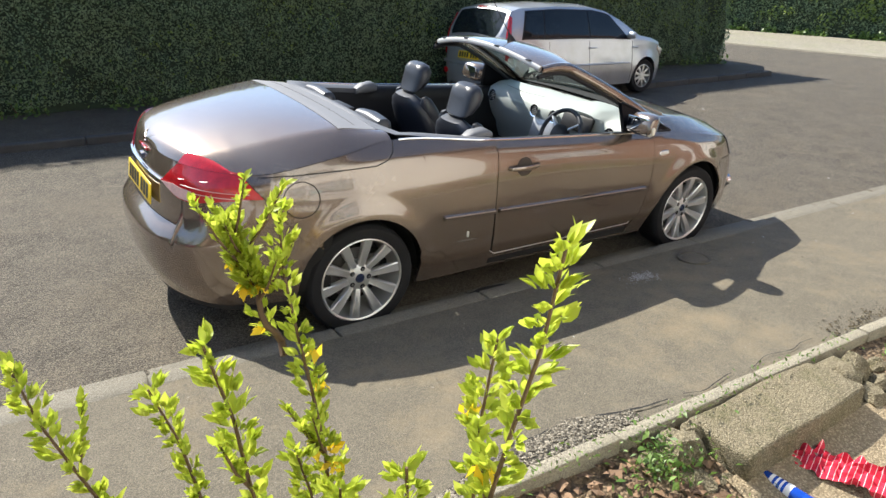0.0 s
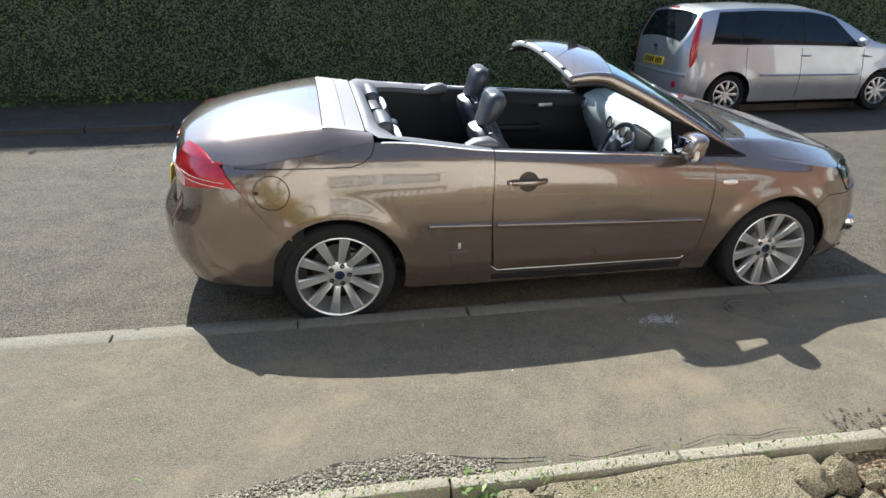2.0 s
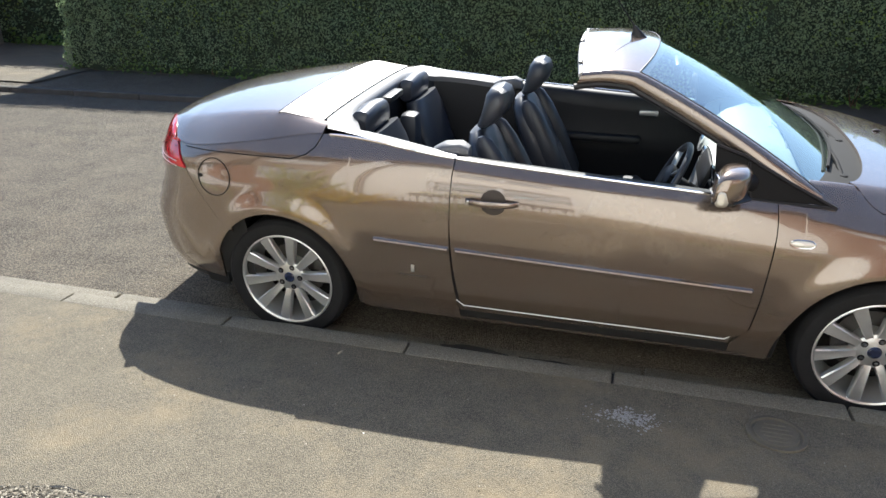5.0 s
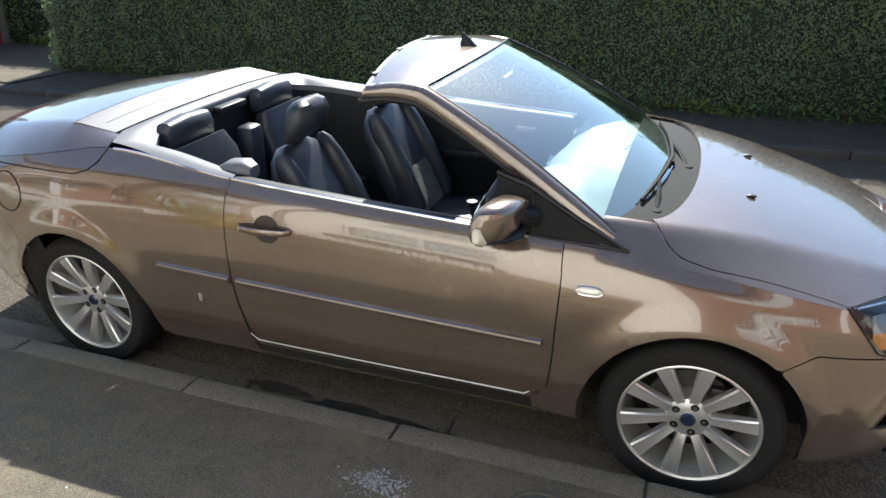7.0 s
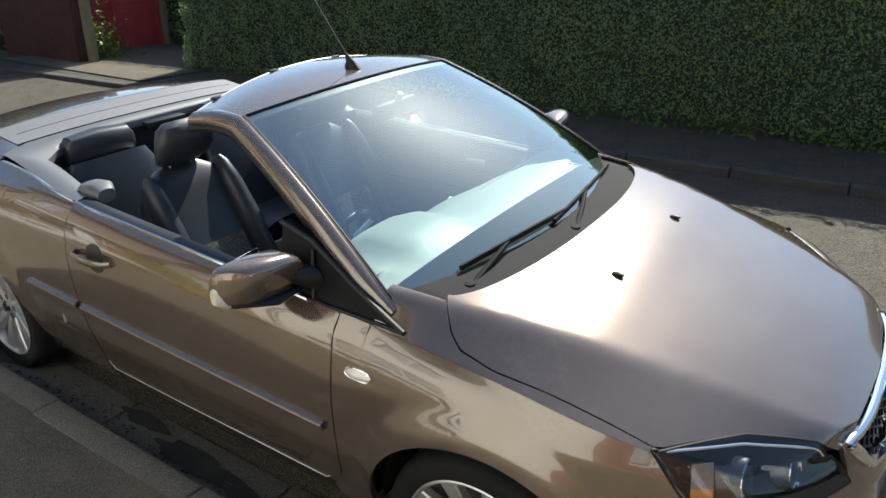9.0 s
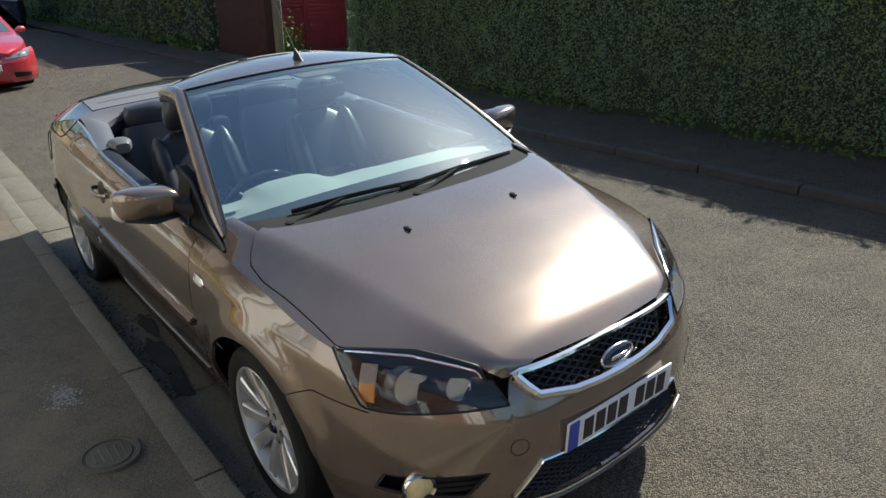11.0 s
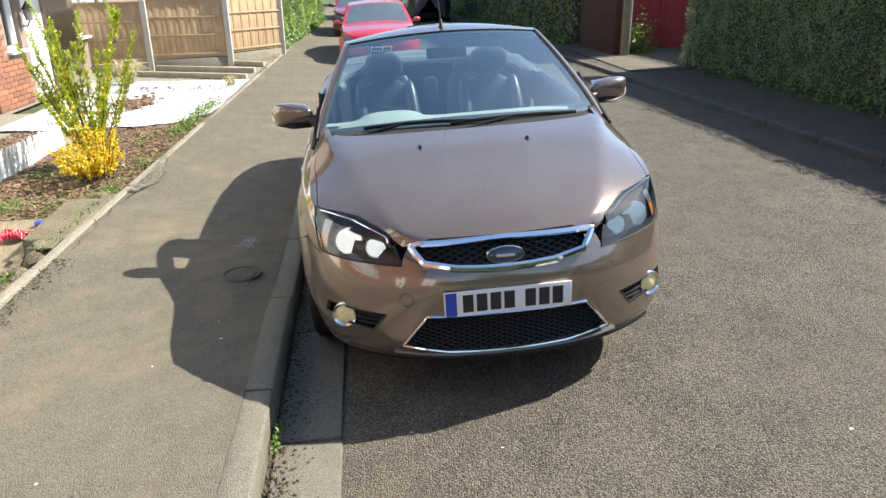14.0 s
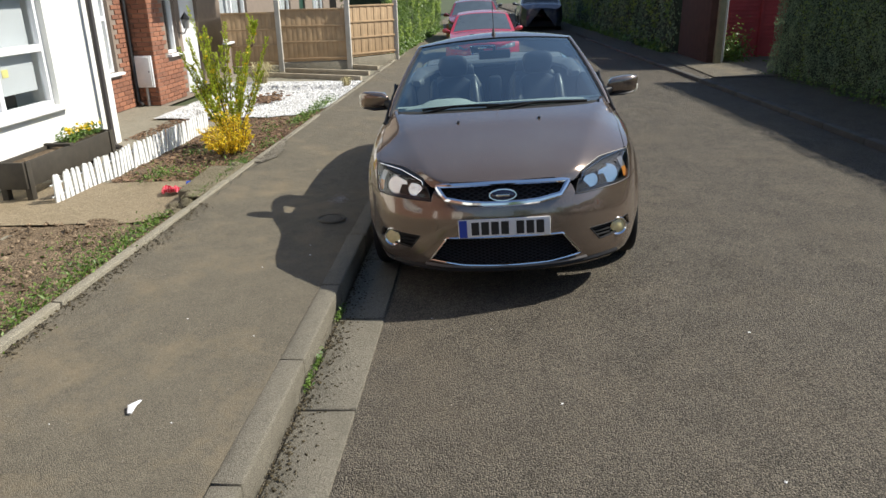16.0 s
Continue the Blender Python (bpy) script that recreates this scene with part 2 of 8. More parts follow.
def prism(poly, depth, turn=None, bevel=0.0, bm=None, seg=2):
    """A flat outline in x, y made thick along z."""
    own = bmesh.new()
    f = own.faces.new([own.verts.new((x, y, 0)) for x, y in poly])
    ext = bmesh.ops.extrude_face_region(own, geom=[f])
    bmesh.ops.translate(own, vec=(0, 0, depth), verts=[v for v in ext["geom"] if isinstance(v, bmesh.types.BMVert)])
    bmesh.ops.recalc_face_normals(own, faces=own.faces)
    if bevel:
        bmesh.ops.bevel(own, geom=own.edges[:], offset=bevel, segments=seg, profile=0.5, affect="EDGES")
    if turn is not None:
        bmesh.ops.transform(own, matrix=turn, verts=own.verts)
    return join(bm, own)


def blob(sections, n=20, bm=None, power=2.4):
    """A loft of rounded sections: (centre, half-width vector, half-height vector)."""
    own = bmesh.new()
    rows = []
    for c, a, b in sections:
        c, a, b = Vector(c), Vector(a), Vector(b)
        row = []
        for k in range(n):
            w = 2 * math.pi * k / n
            cs, sn = math.cos(w), math.sin(w)
            row.append(own.verts.new(c + a * math.copysign(abs(cs) ** (2 / power), cs) + b * math.copysign(abs(sn) ** (2 / power), sn)))
        rows.append(row)
    for p, q in zip(rows, rows[1:]):
        for k in range(n):
            own.faces.new((p[k], p[(k + 1) % n], q[(k + 1) % n], q[k]))
    own.faces.new(rows[0][::-1])
    own.faces.new(rows[-1])
    bmesh.ops.recalc_face_normals(own, faces=own.faces)
    return join(bm, own)


def hermite(ts, vals, t):
    """Smooth curve through values."""
    ts, vals, t = np.asarray(ts, float), np.asarray(vals, float), np.asarray(t, float)
    d = np.diff(vals, axis=0) / np.diff(ts).reshape((-1,) + (1,) * (vals.ndim - 1))
    m = np.concatenate([d[:1], (d[1:] + d[:-1]) / 2, d[-1:]])
    k = np.clip(np.searchsorted(ts, t) - 1, 0, len(ts) - 2)
    h = (ts[k + 1] - ts[k])
    u = np.clip((t - ts[k]) / h, 0, 1)
    sh = (...,) + (None,) * (vals.ndim - 1)
    u, h = u[sh], h[sh]
    return (2 * u**3 - 3 * u**2 + 1) * vals[k] + (u**3 - 2 * u**2 + u) * h * m[k] + (3 * u**2 - 2 * u**3) * vals[k + 1] + (u**3 - u**2) * h * m[k + 1]


# ---- the convertible: its own axes, x ahead, y to its left, z up from the road ----
CAR = new("convertible_car")
CAR.matrix_world = pose(0, 0, 0.045, 3.07, 0, 0)
tagged(CAR, "bronze metallic convertible with its roof folded away, beside the kerb", "car")

# stations round the right half of the body: plan point, heights of eight rows, inset of each row
STATIONS = (
    ((2.215, 0.0), (.20, .26, .36, .50, .58, .64, .69, .735), (.06, .02, .005, 0, .012, .03, .05, .085)),
    ((2.165, 0.40), (.20, .26, .36, .50, .58, .63, .67, .705), (.06, .02, .005, 0, .010, .03, .05, .075)),
    ((1.97, 0.70), (.20, .27, .37, .50, .58, .65, .705, .750), (.05, .01, .000, 0, .010, .025, .045, .075)),
    ((1.75, 0.812), (.20, .28, .38, .50, .60, .67, .74, .800), (.04, .01, .000, 0, .008, .018, .032, .055)),
    ((1.32, 0.872), (.20, .30, .42, .54, .66, .76, .82, .870), (.05, .02, .005, 0, .000, .010, .030, .075)),
    ((0.90, 0.882), (.20, .30, .44, .58, .70, .80, .87, .920), (.085, .045, .014, 0, -.002, .010, .030, .075)),
    ((0.0, 0.888), (.20, .30, .45, .58, .72, .85, .93, .975), (.09, .048, .015, 0, -.003, .005, .030, .080)),
    ((-0.5, 0.888), (.20, .30, .45, .58, .72, .86, .95, 1.005), (.09, .048, .015, 0, -.003, .006, .032, .085)),
    ((-1.1, 0.884), (.20, .30, .45, .58, .73, .87, .97, 1.050), (.08, .040, .014, 0, -.003, .012, .050, .130)),
    ((-1.45, 0.872), (.20, .30, .45, .58, .72, .84, .93, 1.000), (.05, .02, .005, 0, -.004, .010, .035, .080)),
    ((-1.85, 0.818), (.24, .32, .45, .58, .70, .80, .88, .945), (.06, .02, .005, 0, .005, .015, .030, .070)),
    ((-2.08, 0.68), (.26, .34, .46, .58, .68, .78, .88, .950), (.04, .000, -.018, -.018, .012, .035, .050, .090)),
    ((-2.22, 0.42), (.26, .34, .46, .58, .645, .74, .86, .955), (.03, -.012, -.034, -.032, .030, .040, .056, .085)),
    ((-2.27, 0.0), (.26, .34, .46, .58, .645, .74, .86, .960), (.03, -.012, -.036, -.034, .036, .044, .060, .090)),
)
_plan = np.array([s[0] for s in STATIONS])
_s0 = np.concatenate([[0], np.cumsum(np.hypot(*np.diff(_plan, axis=0).T))])
_sf = np.linspace(0, _s0[-1], 600)
_mp = np.vstack([_plan[1] * (1, -1), _plan, _plan[-2] * (1, -1)])
_ms = np.concatenate([[-_s0[1]], _s0, [2 * _s0[-1] - _s0[-2]]])
_pf = hermite(_ms, _mp, _sf)
_tan = np.gradient(_pf, axis=0)
_nrm = np.stack([-_tan[:, 1], _tan[:, 0]], 1)
_nrm /= np.linalg.norm(_nrm, axis=1)[:, None]
_nrm *= np.sign((_nrm * (_pf - (0, 0))).sum(1))[:, None]
_mid = np.abs(_pf[:, 0]) < 1.9
_nrm[_mid] *= np.sign(_nrm[_mid, 1])[:, None]
_zr = hermite(_s0, np.array([s[1] for s in STATIONS]), _sf)
_ir = hermite(_s0, np.array([s[2] for s in STATIONS]), _sf)
HUB_Z, TYRE_R = 0.315, 0.317
ARCH = ((1.32, 0.372), (-1.32, 0.368))


_NEGX = -_pf[:, 0]


def s_at(x):
    """Way round the body at which its side stands at x."""
    return float(np.interp(-x, _NEGX, _sf))


def s_front(y):
    k = _sf < s_at(1.7)
    return float(np.interp(y, _pf[k, 1], _sf[k]))


def s_rear(y):
    k = _sf > s_at(-1.7)
    return float(np.interp(-y, -_pf[k, 1], _sf[k]))


_ZR = [_zr[:, r].copy() for r in range(8)]


def row_z(s, r):
    return float(np.interp(s, _sf, _ZR[r]))


_vv = np.linspace(0, 7, 57)
_zg = np.linspace(0.15, 1.2, 211)
_INS = []
for _k in range(600):
    _INS.append(np.interp(_zg, hermite(np.arange(8), _zr[_k], _vv), hermite(np.arange(8), _ir[_k], _vv)).tolist())
_PX, _PY, _NX, _NY = (_a.tolist() for _a in (_pf[:, 0], _pf[:, 1], _nrm[:, 0], _nrm[:, 1]))
_DS = float(_sf[1])


def skin(s, z, off=0.0):
    """A point of the body's side (right half: y below 0) at way s and height z, pushed out by off."""
    k = min(598, max(0, int(s / _DS)))
    u = min(1.0, max(0.0, s / _DS - k))
    w = min(209.999, max(0.0, (z - 0.15) / 0.005))
    j = int(w)
    w -= j
    a, b = _INS[k], _INS[k + 1]
    inset = (a[j] * (1 - w) + a[j + 1] * w) * (1 - u) + (b[j] * (1 - w) + b[j + 1] * w) * u
    x, y = _PX[k] * (1 - u) + _PX[k + 1] * u, _PY[k] * (1 - u) + _PY[k + 1] * u
    nx, ny = _NX[k] * (1 - u) + _NX[k + 1] * u, _NY[k] * (1 - u) + _NY[k + 1] * u
    for hx, ra in ARCH:
        r = math.hypot(x - hx, z - HUB_Z)
        if ra - 0.05 < r < ra + 0.2 and z > 0.3:
            q = (r - ra) / 0.115
            inset -= 0.02 * (1 - min(1, max(0, q)) ** 2) ** 2 * min(1, (z - 0.3) / 0.15)
    d = off - inset
    return Vector((x + nx * d, -(y + ny * d), z))


def edge_top(x):
    """Half-width and height of the shoulder line at x."""
    s = s_at(x)
    p = skin(s, row_z(s, 7))
    return -p.y, p.z


_edge = []
for _s in np.linspace(0, _s0[-1], 500):
    _p = skin(_s, row_z(_s, 7))
    _edge.append((_p.x, -_p.y, _p.z))
_edge = np.array(_edge)
_HOOD_Z = ((2.13, .737), (2.05, .785), (1.9, .840), (1.75, .883), (1.6, .922), (1.44, .962), (1.25, .992), (1.1, 1.008), (0.9, 1.02))
_DECK_Z = ((-2.215, .966), (-2.1, 1.024), (-1.9, 1.079), (-1.65, 1.118), (-1.4, 1.136), (-1.36, 1.136), (-1.2, 1.112), (-1.1, 1.094), (-1.0, 1.08))


def top(x, y, off=0.0):
    """The bonnet's or the boot deck's surface."""
    w = float(np.interp(-x, -_edge[:, 0], _edge[:, 1]))
    ze = float(np.interp(-x, -_edge[:, 0], _edge[:, 2]))
    table = _HOOD_Z if x > 0 else _DECK_Z
    xs, zs = np.array(table).T
    zc = float(hermite(-xs if x > 0 else xs, zs, -x if x > 0 else x))
    if x < 0:
        yc = min(w * 0.93, float(np.interp(x, (-2.2, -2.05, -1.9, -1.35, -1.0), (0.40, 0.49, 0.57, 0.655, 0.68))))
        zk = ze + (zc - ze) * float(np.interp(x, (-2.2, -2.0, -1.35, -1.1), (0.45, 0.62, 0.80, 0.62)))
        if abs(y) < yc:
            z = zc - (zc - zk) * (abs(y) / yc) ** 2.4
        else:
            q = min(1.0, (abs(y) - yc) / max(0.01, w - yc))
            z = zk + (ze - zk) * q + 0.008 * math.sin(math.pi * q)
    if x > 0:
        yc = min(w * 0.92, float(np.interp(x, (0.95, 1.15, 1.5, 1.8, 2.1), (0.74, 0.70, 0.60, 0.51, 0.40))))
        zk = ze + (zc - ze) * 0.80
        if abs(y) < yc:
            z = zc - (zc - zk) * (abs(y) / yc) ** 2.2
        else:
            q = min(1.0, (abs(y) - yc) / max(0.01, w - yc))
            z = zk + (ze - zk) * q
    return Vector((x, y, z + off))


def flip(p):
    return Vector((p.x, -p.y, p.z))


def sheet(rows, bm=None, lip=0.012, mirror=False):
    """A panel from rows of points, with its rim folded in."""
    own = bmesh.new()
    rows = [[flip(p) if mirror else p for p in r] for r in rows]
    g = [[own.verts.new(p) for p in r] for r in rows]
    for a, b in zip(g, g[1:]):
        for k in range(len(a) - 1):
            f = (a[k], a[k + 1], b[k + 1], b[k])
            if (f[0].co - f[2].co).length > 1e-6:
                own.faces.new(f if not mirror else f[::-1])
    own.normal_update()
    if lip:
        rim = [e for e in own.edges if e.is_boundary]
        normals = {v: v.normal.copy() for v in own.verts}
        ext = bmesh.ops.extrude_edge_only(own, edges=rim)
        moved = [v for v in ext["geom"] if isinstance(v, bmesh.types.BMVert)]
        own.verts.ensure_lookup_table()
        for v in moved:
            near = min((e.other_vert(v) for e in v.link_edges if e.other_vert(v) in normals), key=lambda o: (o.co - v.co).length)
            v.co -= normals[near] * lip
    return join(bm, own)


def face_out(bm, centre=(0, 0, 0.5)):
    """Turns a panel's faces outward."""
    bm.normal_update()
    c = Vector(centre)
    if sum(f.normal.dot(f.calc_center_median() - c) * f.calc_area() for f in bm.faces) < 0:
        bmesh.ops.reverse_faces(bm, faces=bm.faces[:])
    return bm


def arch_low(x, z):
    for hx, ra in ARCH:
        if abs(x - hx) < ra:
            z = max(z, HUB_Z + math.sqrt(ra * ra - (x - hx) ** 2))
    return z


def side_panel(xs, low, high, off=0.0, nz=14):
    """Rows of points over the side for x stations xs, between the heights low(x) and high(x)."""
    out = []
    for x in xs:
        s = s_at(x)
        a, b = low(x), min(high(x), row_z(s, 7))
        out.append([skin(s, a + (b - a) * k / nz, off) for k in range(nz + 1)])
    return out


def spread(a, b, n, near=()):
    """Stations from a to b, closer round the places given."""
    xs = list(np.linspace(a, b, n))
    for c in near:
        xs += [c + d for d in (-.03, -.015, -.007, -.003, -.001, .001, .003, .007, .015, .03) if min(a, b) < c + d < max(a, b)]
    return sorted(xs, reverse=a > b)


def both(name, rows, material, label="", lip=0.012, parent=CAR):
    made = []
    for mirror in (False, True):
        bm = sheet(rows, lip=0, mirror=mirror)
        face_out(bm, (0, 0, 0.55))
        if lip:
            fold_rim(bm, lip)
        made.append(part(name, bm, material, parent, label, 50))
    return made


def fold_rim(bm, lip):
    bm.normal_update()
    rim = [e for e in bm.edges if e.is_boundary]
    normals = {v: v.normal.copy() for v in bm.verts}
    ext = bmesh.ops.extrude_edge_only(bm, edges=rim)
    for v in [g for g in ext["geom"] if isinstance(g, bmesh.types.BMVert)]:
        near = [e.other_vert(v) for e in v.link_edges if e.other_vert(v) in normals]
        if near:
            v.co -= normals[min(near, key=lambda o: (o.co - v.co).length)] * lip


SILL = 0.305
GAP = 0.0025
top_z = lambda x: row_z(s_at(x), 7) - 0.001

# front wing, door, rear quarter, sill
front_cut = lambda z: float(np.interp(z, (0.215, 0.30, 0.325, 0.36, 0.5, 0.8, 0.92), (-0.085, -0.085, -0.040, -0.020, -0.006, 0.008, 0.0)))
bumper_seam = lambda x: float(np.interp(x, (1.55, 1.60, 1.677, 1.885, 2.0), (0.592, 0.622, 0.655, 0.640, 0.640)))
_x = spread(0.842 + GAP, 1.752, 46, (1.32 - ARCH[0][1], 1.32 + ARCH[0][1]))
_rows = side_panel(_x, lambda x: arch_low(x, 0.215) if x < 1.56 else max(bumper_seam(x), arch_low(x, 0.215)), top_z)
for _r in _rows:
    for _k, _p in enumerate(_r):
        if _p.x < 1.0:
            _shift = max(0, 1.0 - _p.x) / 0.158 * front_cut(_p.z)
            _q = skin(s_at(_p.x + _shift), _p.z)
            _r[_k] = _q
for _k in range(5):
    _xx = 1.752 + 0.028 * (_k + 1)
    _s = s_at(_xx)
    _hi = 0.795 - (_xx - 1.752) / 0.93 - 0.006
    _lo = bumper_seam(_xx)
    _rows.append([skin(_s, _lo + (_hi - _lo) * _j / 14) for _j in range(15)])
both("front_wing", _rows, PAINT)

_rows = []
for _t in np.linspace(0, 1, 40):
    _r = []
    for _k in range(19):
        _u = _k / 18
        _xf = 0.842 - GAP + front_cut(SILL + (0.915 - SILL) * _u)
        _xb = -0.470 + GAP + 0.022 * math.sin(math.pi * _u) * -1 + 0.03 * (1 - _u)
        _xx = _xb + (_xf - _xb) * _t
        _s = s_at(_xx)
        _zt = row_z(_s, 7) - 0.001
        _r.append(skin(_s, SILL + (_zt - SILL) * _u))
    _rows.append(_r)
DOORS = both("door", _rows, PAINT)

seam_z = lambda x: float(np.interp(x, (-2.0, -1.93, -1.837, -1.66, -1.55, -1.4), (0.94, 0.936, 0.845, 0.62, 0.56, 0.55)))
_x = spread(-0.470 - GAP, -1.68, 44, (-1.32 - ARCH[1][1], -1.32 + ARCH[1][1]))
_rows = side_panel(_x, lambda x: max(arch_low(x, 0.215), seam_z(x) if x < -1.32 - 0.28 else 0), top_z)
for _xx in list(np.linspace(-1.70, -1.835, 6)) + [-1.86, -1.885, -1.91, -1.924]:
    _s = s_at(_xx)
    _lo, _hi = seam_z(_xx) + 0.002, row_z(_s, 7) - 0.001
    _rows.append([skin(_s, _lo + (_hi - _lo) * _j / 14) for _j in range(15)])
for _r in _rows[:6]:
    for _k, _p in enumerate(_r):
        _u = _k / 14
        _dx = (-0.022 * math.sin(math.pi * _u) + 0.03 * (1 - _u)) * max(0, 1 - (-0.4725 - _p.x) / 0.13)
        _r[_k] = skin(s_at(_p.x + _dx), _p.z)
both("rear_quarter", _rows, PAINT)

_rows = side_panel(spread(0.93, -0.93, 20), lambda x: 0.19, lambda x: SILL - 0.005, off=-0.012, nz=4)
both("sill", _rows, PAINT)
for _m in (1, -1):
    _pts = [skin(s_at(x), SILL - 0.010, 0.003) for x in np.linspace(0.735, -0.42, 20)]
    _pts = [Vector((0.755, _pts[0].y, SILL + 0.006))] + _pts + [Vector((-0.455, _pts[-1].y, SILL + 0.015))]
    part("sill_strip", tube([(p.x, p.y * _m, p.z) for p in _pts], 0.0024, 6), ALLOY, CAR, "thin bright sill strip")

# inner shell, wheel housings and underbody, dark
_rows = side_panel(spread(1.7, -1.85, 70, (1.32 - .372, 1.32 + .372, -1.32 - .368, -1.32 + .368)), lambda x: arch_low(x, 0.2), lambda x: row_z(s_at(x), 7) - 0.012, off=-0.014, nz=6)
both("inner_shell", _rows, VOID, lip=0)
for _hx, _ra in ARCH:
    for _m in (1, -1):
        own = bmesh.new()
        _g = []
        for _k in range(25):
            _w = math.pi * (-0.02 + 1.04 * _k / 24)
            _g.append([own.verts.new((_hx + (_ra + 0.004) * math.cos(_w), _m * yy, HUB_Z + (_ra + 0.004) * math.sin(_w))) for yy in (-0.805, -0.70, -0.58)])
        for _a, _b in zip(_g, _g[1:]):
            for _k in range(2):
                own.faces.new((_a[_k], _a[_k + 1], _b[_k + 1], _b[_k]))
        own.faces.new([r[2] for r in _g])
        part("wheel_housing", own, VOID, CAR)
part("underbody", box(4.0, 1.15, 0.16, (-0.05, 0, 0.27), 0.04), VOID, CAR)
part("underbody", box(1.75, 1.62, 0.14, (0, 0, 0.27), 0.04), VOID, CAR)

# front bumper: one skin with the grille, lower grille and fog openings left out
GRILLE = ((-0.375, .722), (0, .730), (0.375, .722), (0.325, .648), (0.20, .628), (0, .620), (-0.20, .628), (-0.325, .648))
LOWER = ((-0.33, .432), (0, .436), (0.33, .432), (0.435, .292), (0.25, .262), (0, .252), (-0.25, .262), (-0.435, .292))
FOG = ((0.49, .432), (0.735, .440), (0.755, .375), (0.55, .352))


def inside(poly, y, z):
    hit = False
    for (ay, az), (by, bz) in zip(poly, poly[1:] + poly[:1]):
        if (az > z) != (bz > z) and y < (by - ay) * (z - az) / (bz - az) + ay:
            hit = not hit
    return hit


def snap(poly, y, z, reach=0.009):
    """Pulls a point that lies near an outline onto it."""
    best, out = reach, (y, z)
    for (ay, az), (by, bz) in zip(poly, poly[1:] + poly[:1]):
        l2 = (by - ay) ** 2 + (bz - az) ** 2
        k = max(0, min(1, ((y - ay) * (by - ay) + (z - az) * (bz - az)) / l2))
        py, pz = ay + k * (by - ay), az + k * (bz - az)
        d = math.hypot(y - py, z - pz)
        if d < best:
            best, out = d, (py, pz)
    return out


def bumper_top(y, x, s):
    lamp = 0.637 + max(0, (y - 0.43)) * 0.05
    if y < 0.412:
        return row_z(s, 7) - 0.001
    if y < 0.428:
        return row_z(s, 7) + (lamp - row_z(s, 7)) * (y - 0.412) / 0.016
    return lamp if x > 1.885 else bumper_seam(x) - 0.005


def ring_bm(s_list, low, high, nz, holes, off=0.0):
    own = bmesh.new()
    g = []
    for sign in (-1, 1):
        col = []
        for s in s_list:
            yy, xx = np.interp(s, _sf, _pf[:, 1]), np.interp(s, _sf, _pf[:, 0])
            a, b = low(yy, xx, s), high(yy, xx, s)
            col.append([(s, yy, a + (b - a) * k / nz) for k in range(nz + 1)])
        g.append(col)
    for sign, col in zip((1, -1), g):
        vs = []
        for c in col:
            row = []
            for s, yy, z in c:
                p = skin(s, z, off)
                q = (abs(p.y), z)
                for poly in holes:
                    ny, nz_ = snap(list(poly), *q)
                    if (ny, nz_) != q and s_front(0.8) > s:
                        s2 = min(s_at(1.70), max(0, s + (ny - q[0]) * 1.0 / max(0.35, abs(np.interp(s, _sf, np.gradient(_pf[:, 1], _sf))))))
                        p = skin(s2, nz_, off)
                row.append(own.verts.new((p.x, p.y * sign, p.z)))
            vs.append(row)
        for (c0, a), (c1, b) in zip(zip(col, vs), zip(col[1:], vs[1:])):
            for k in range(nz):
                cy = sum(abs(v.co.y) for v in (a[k], a[k + 1], b[k], b[k + 1])) / 4
                cz = sum(v.co.z for v in (a[k], a[k + 1], b[k], b[k + 1])) / 4
                if any(inside(list(poly), cy, cz) for poly in holes):
                    continue
                own.faces.new((a[k], a[k + 1], b[k + 1], b[k]) if sign > 0 else (b[k], b[k + 1], a[k + 1], a[k]))
    bmesh.ops.remove_doubles(own, verts=own.verts, dist=0.0004)
    bmesh.ops.recalc_face_normals(own, faces=own.faces)
    return face_out(own, (0, 0, 0.5))


_bm = ring_bm([s_at(1.574) * k / 104 for k in range(105)], lambda y, x, s: arch_low(x, 0.215 if x < 2.0 else 0.20), bumper_top, 44, (GRILLE, LOWER, FOG))
fold_rim(_bm, 0.014)
BUMPER = part("front_bumper", _bm, PAINT, CAR, "bronze front bumper with wide lower grille")
_bm = ring_bm([s_at(1.82) * k / 40 for k in range(41)], lambda y, x, s: 0.21, lambda y, x, s: 0.70, 10, (), -0.055)
part("bumper_backing", _bm, VOID, CAR)


def outline(poly, off, step=0.02):
    """Points along an outline over the car's nose."""
    pts = []
    for (ay, az), (by, bz) in zip(poly, list(poly[1:]) + [poly[0]]):
        n = max(1, int(math.hypot(by - ay, bz - az) / step))
        for k in range(n):
            y, z = ay + (by - ay) * k / n, az + (bz - az) * k / n
            p = nose(y, z, off)
            pts.append(p)
    return pts


def nose(y, z, off=0.0):
    lo, hi = 0.0, s_at(1.70)
    for _ in range(26):
        mid = (lo + hi) / 2
        if -skin(mid, z, off).y < abs(y):
            lo = mid
        else:
            hi = mid
    p = skin((lo + hi) / 2, z, off)
    return Vector((p.x, y, p.z))


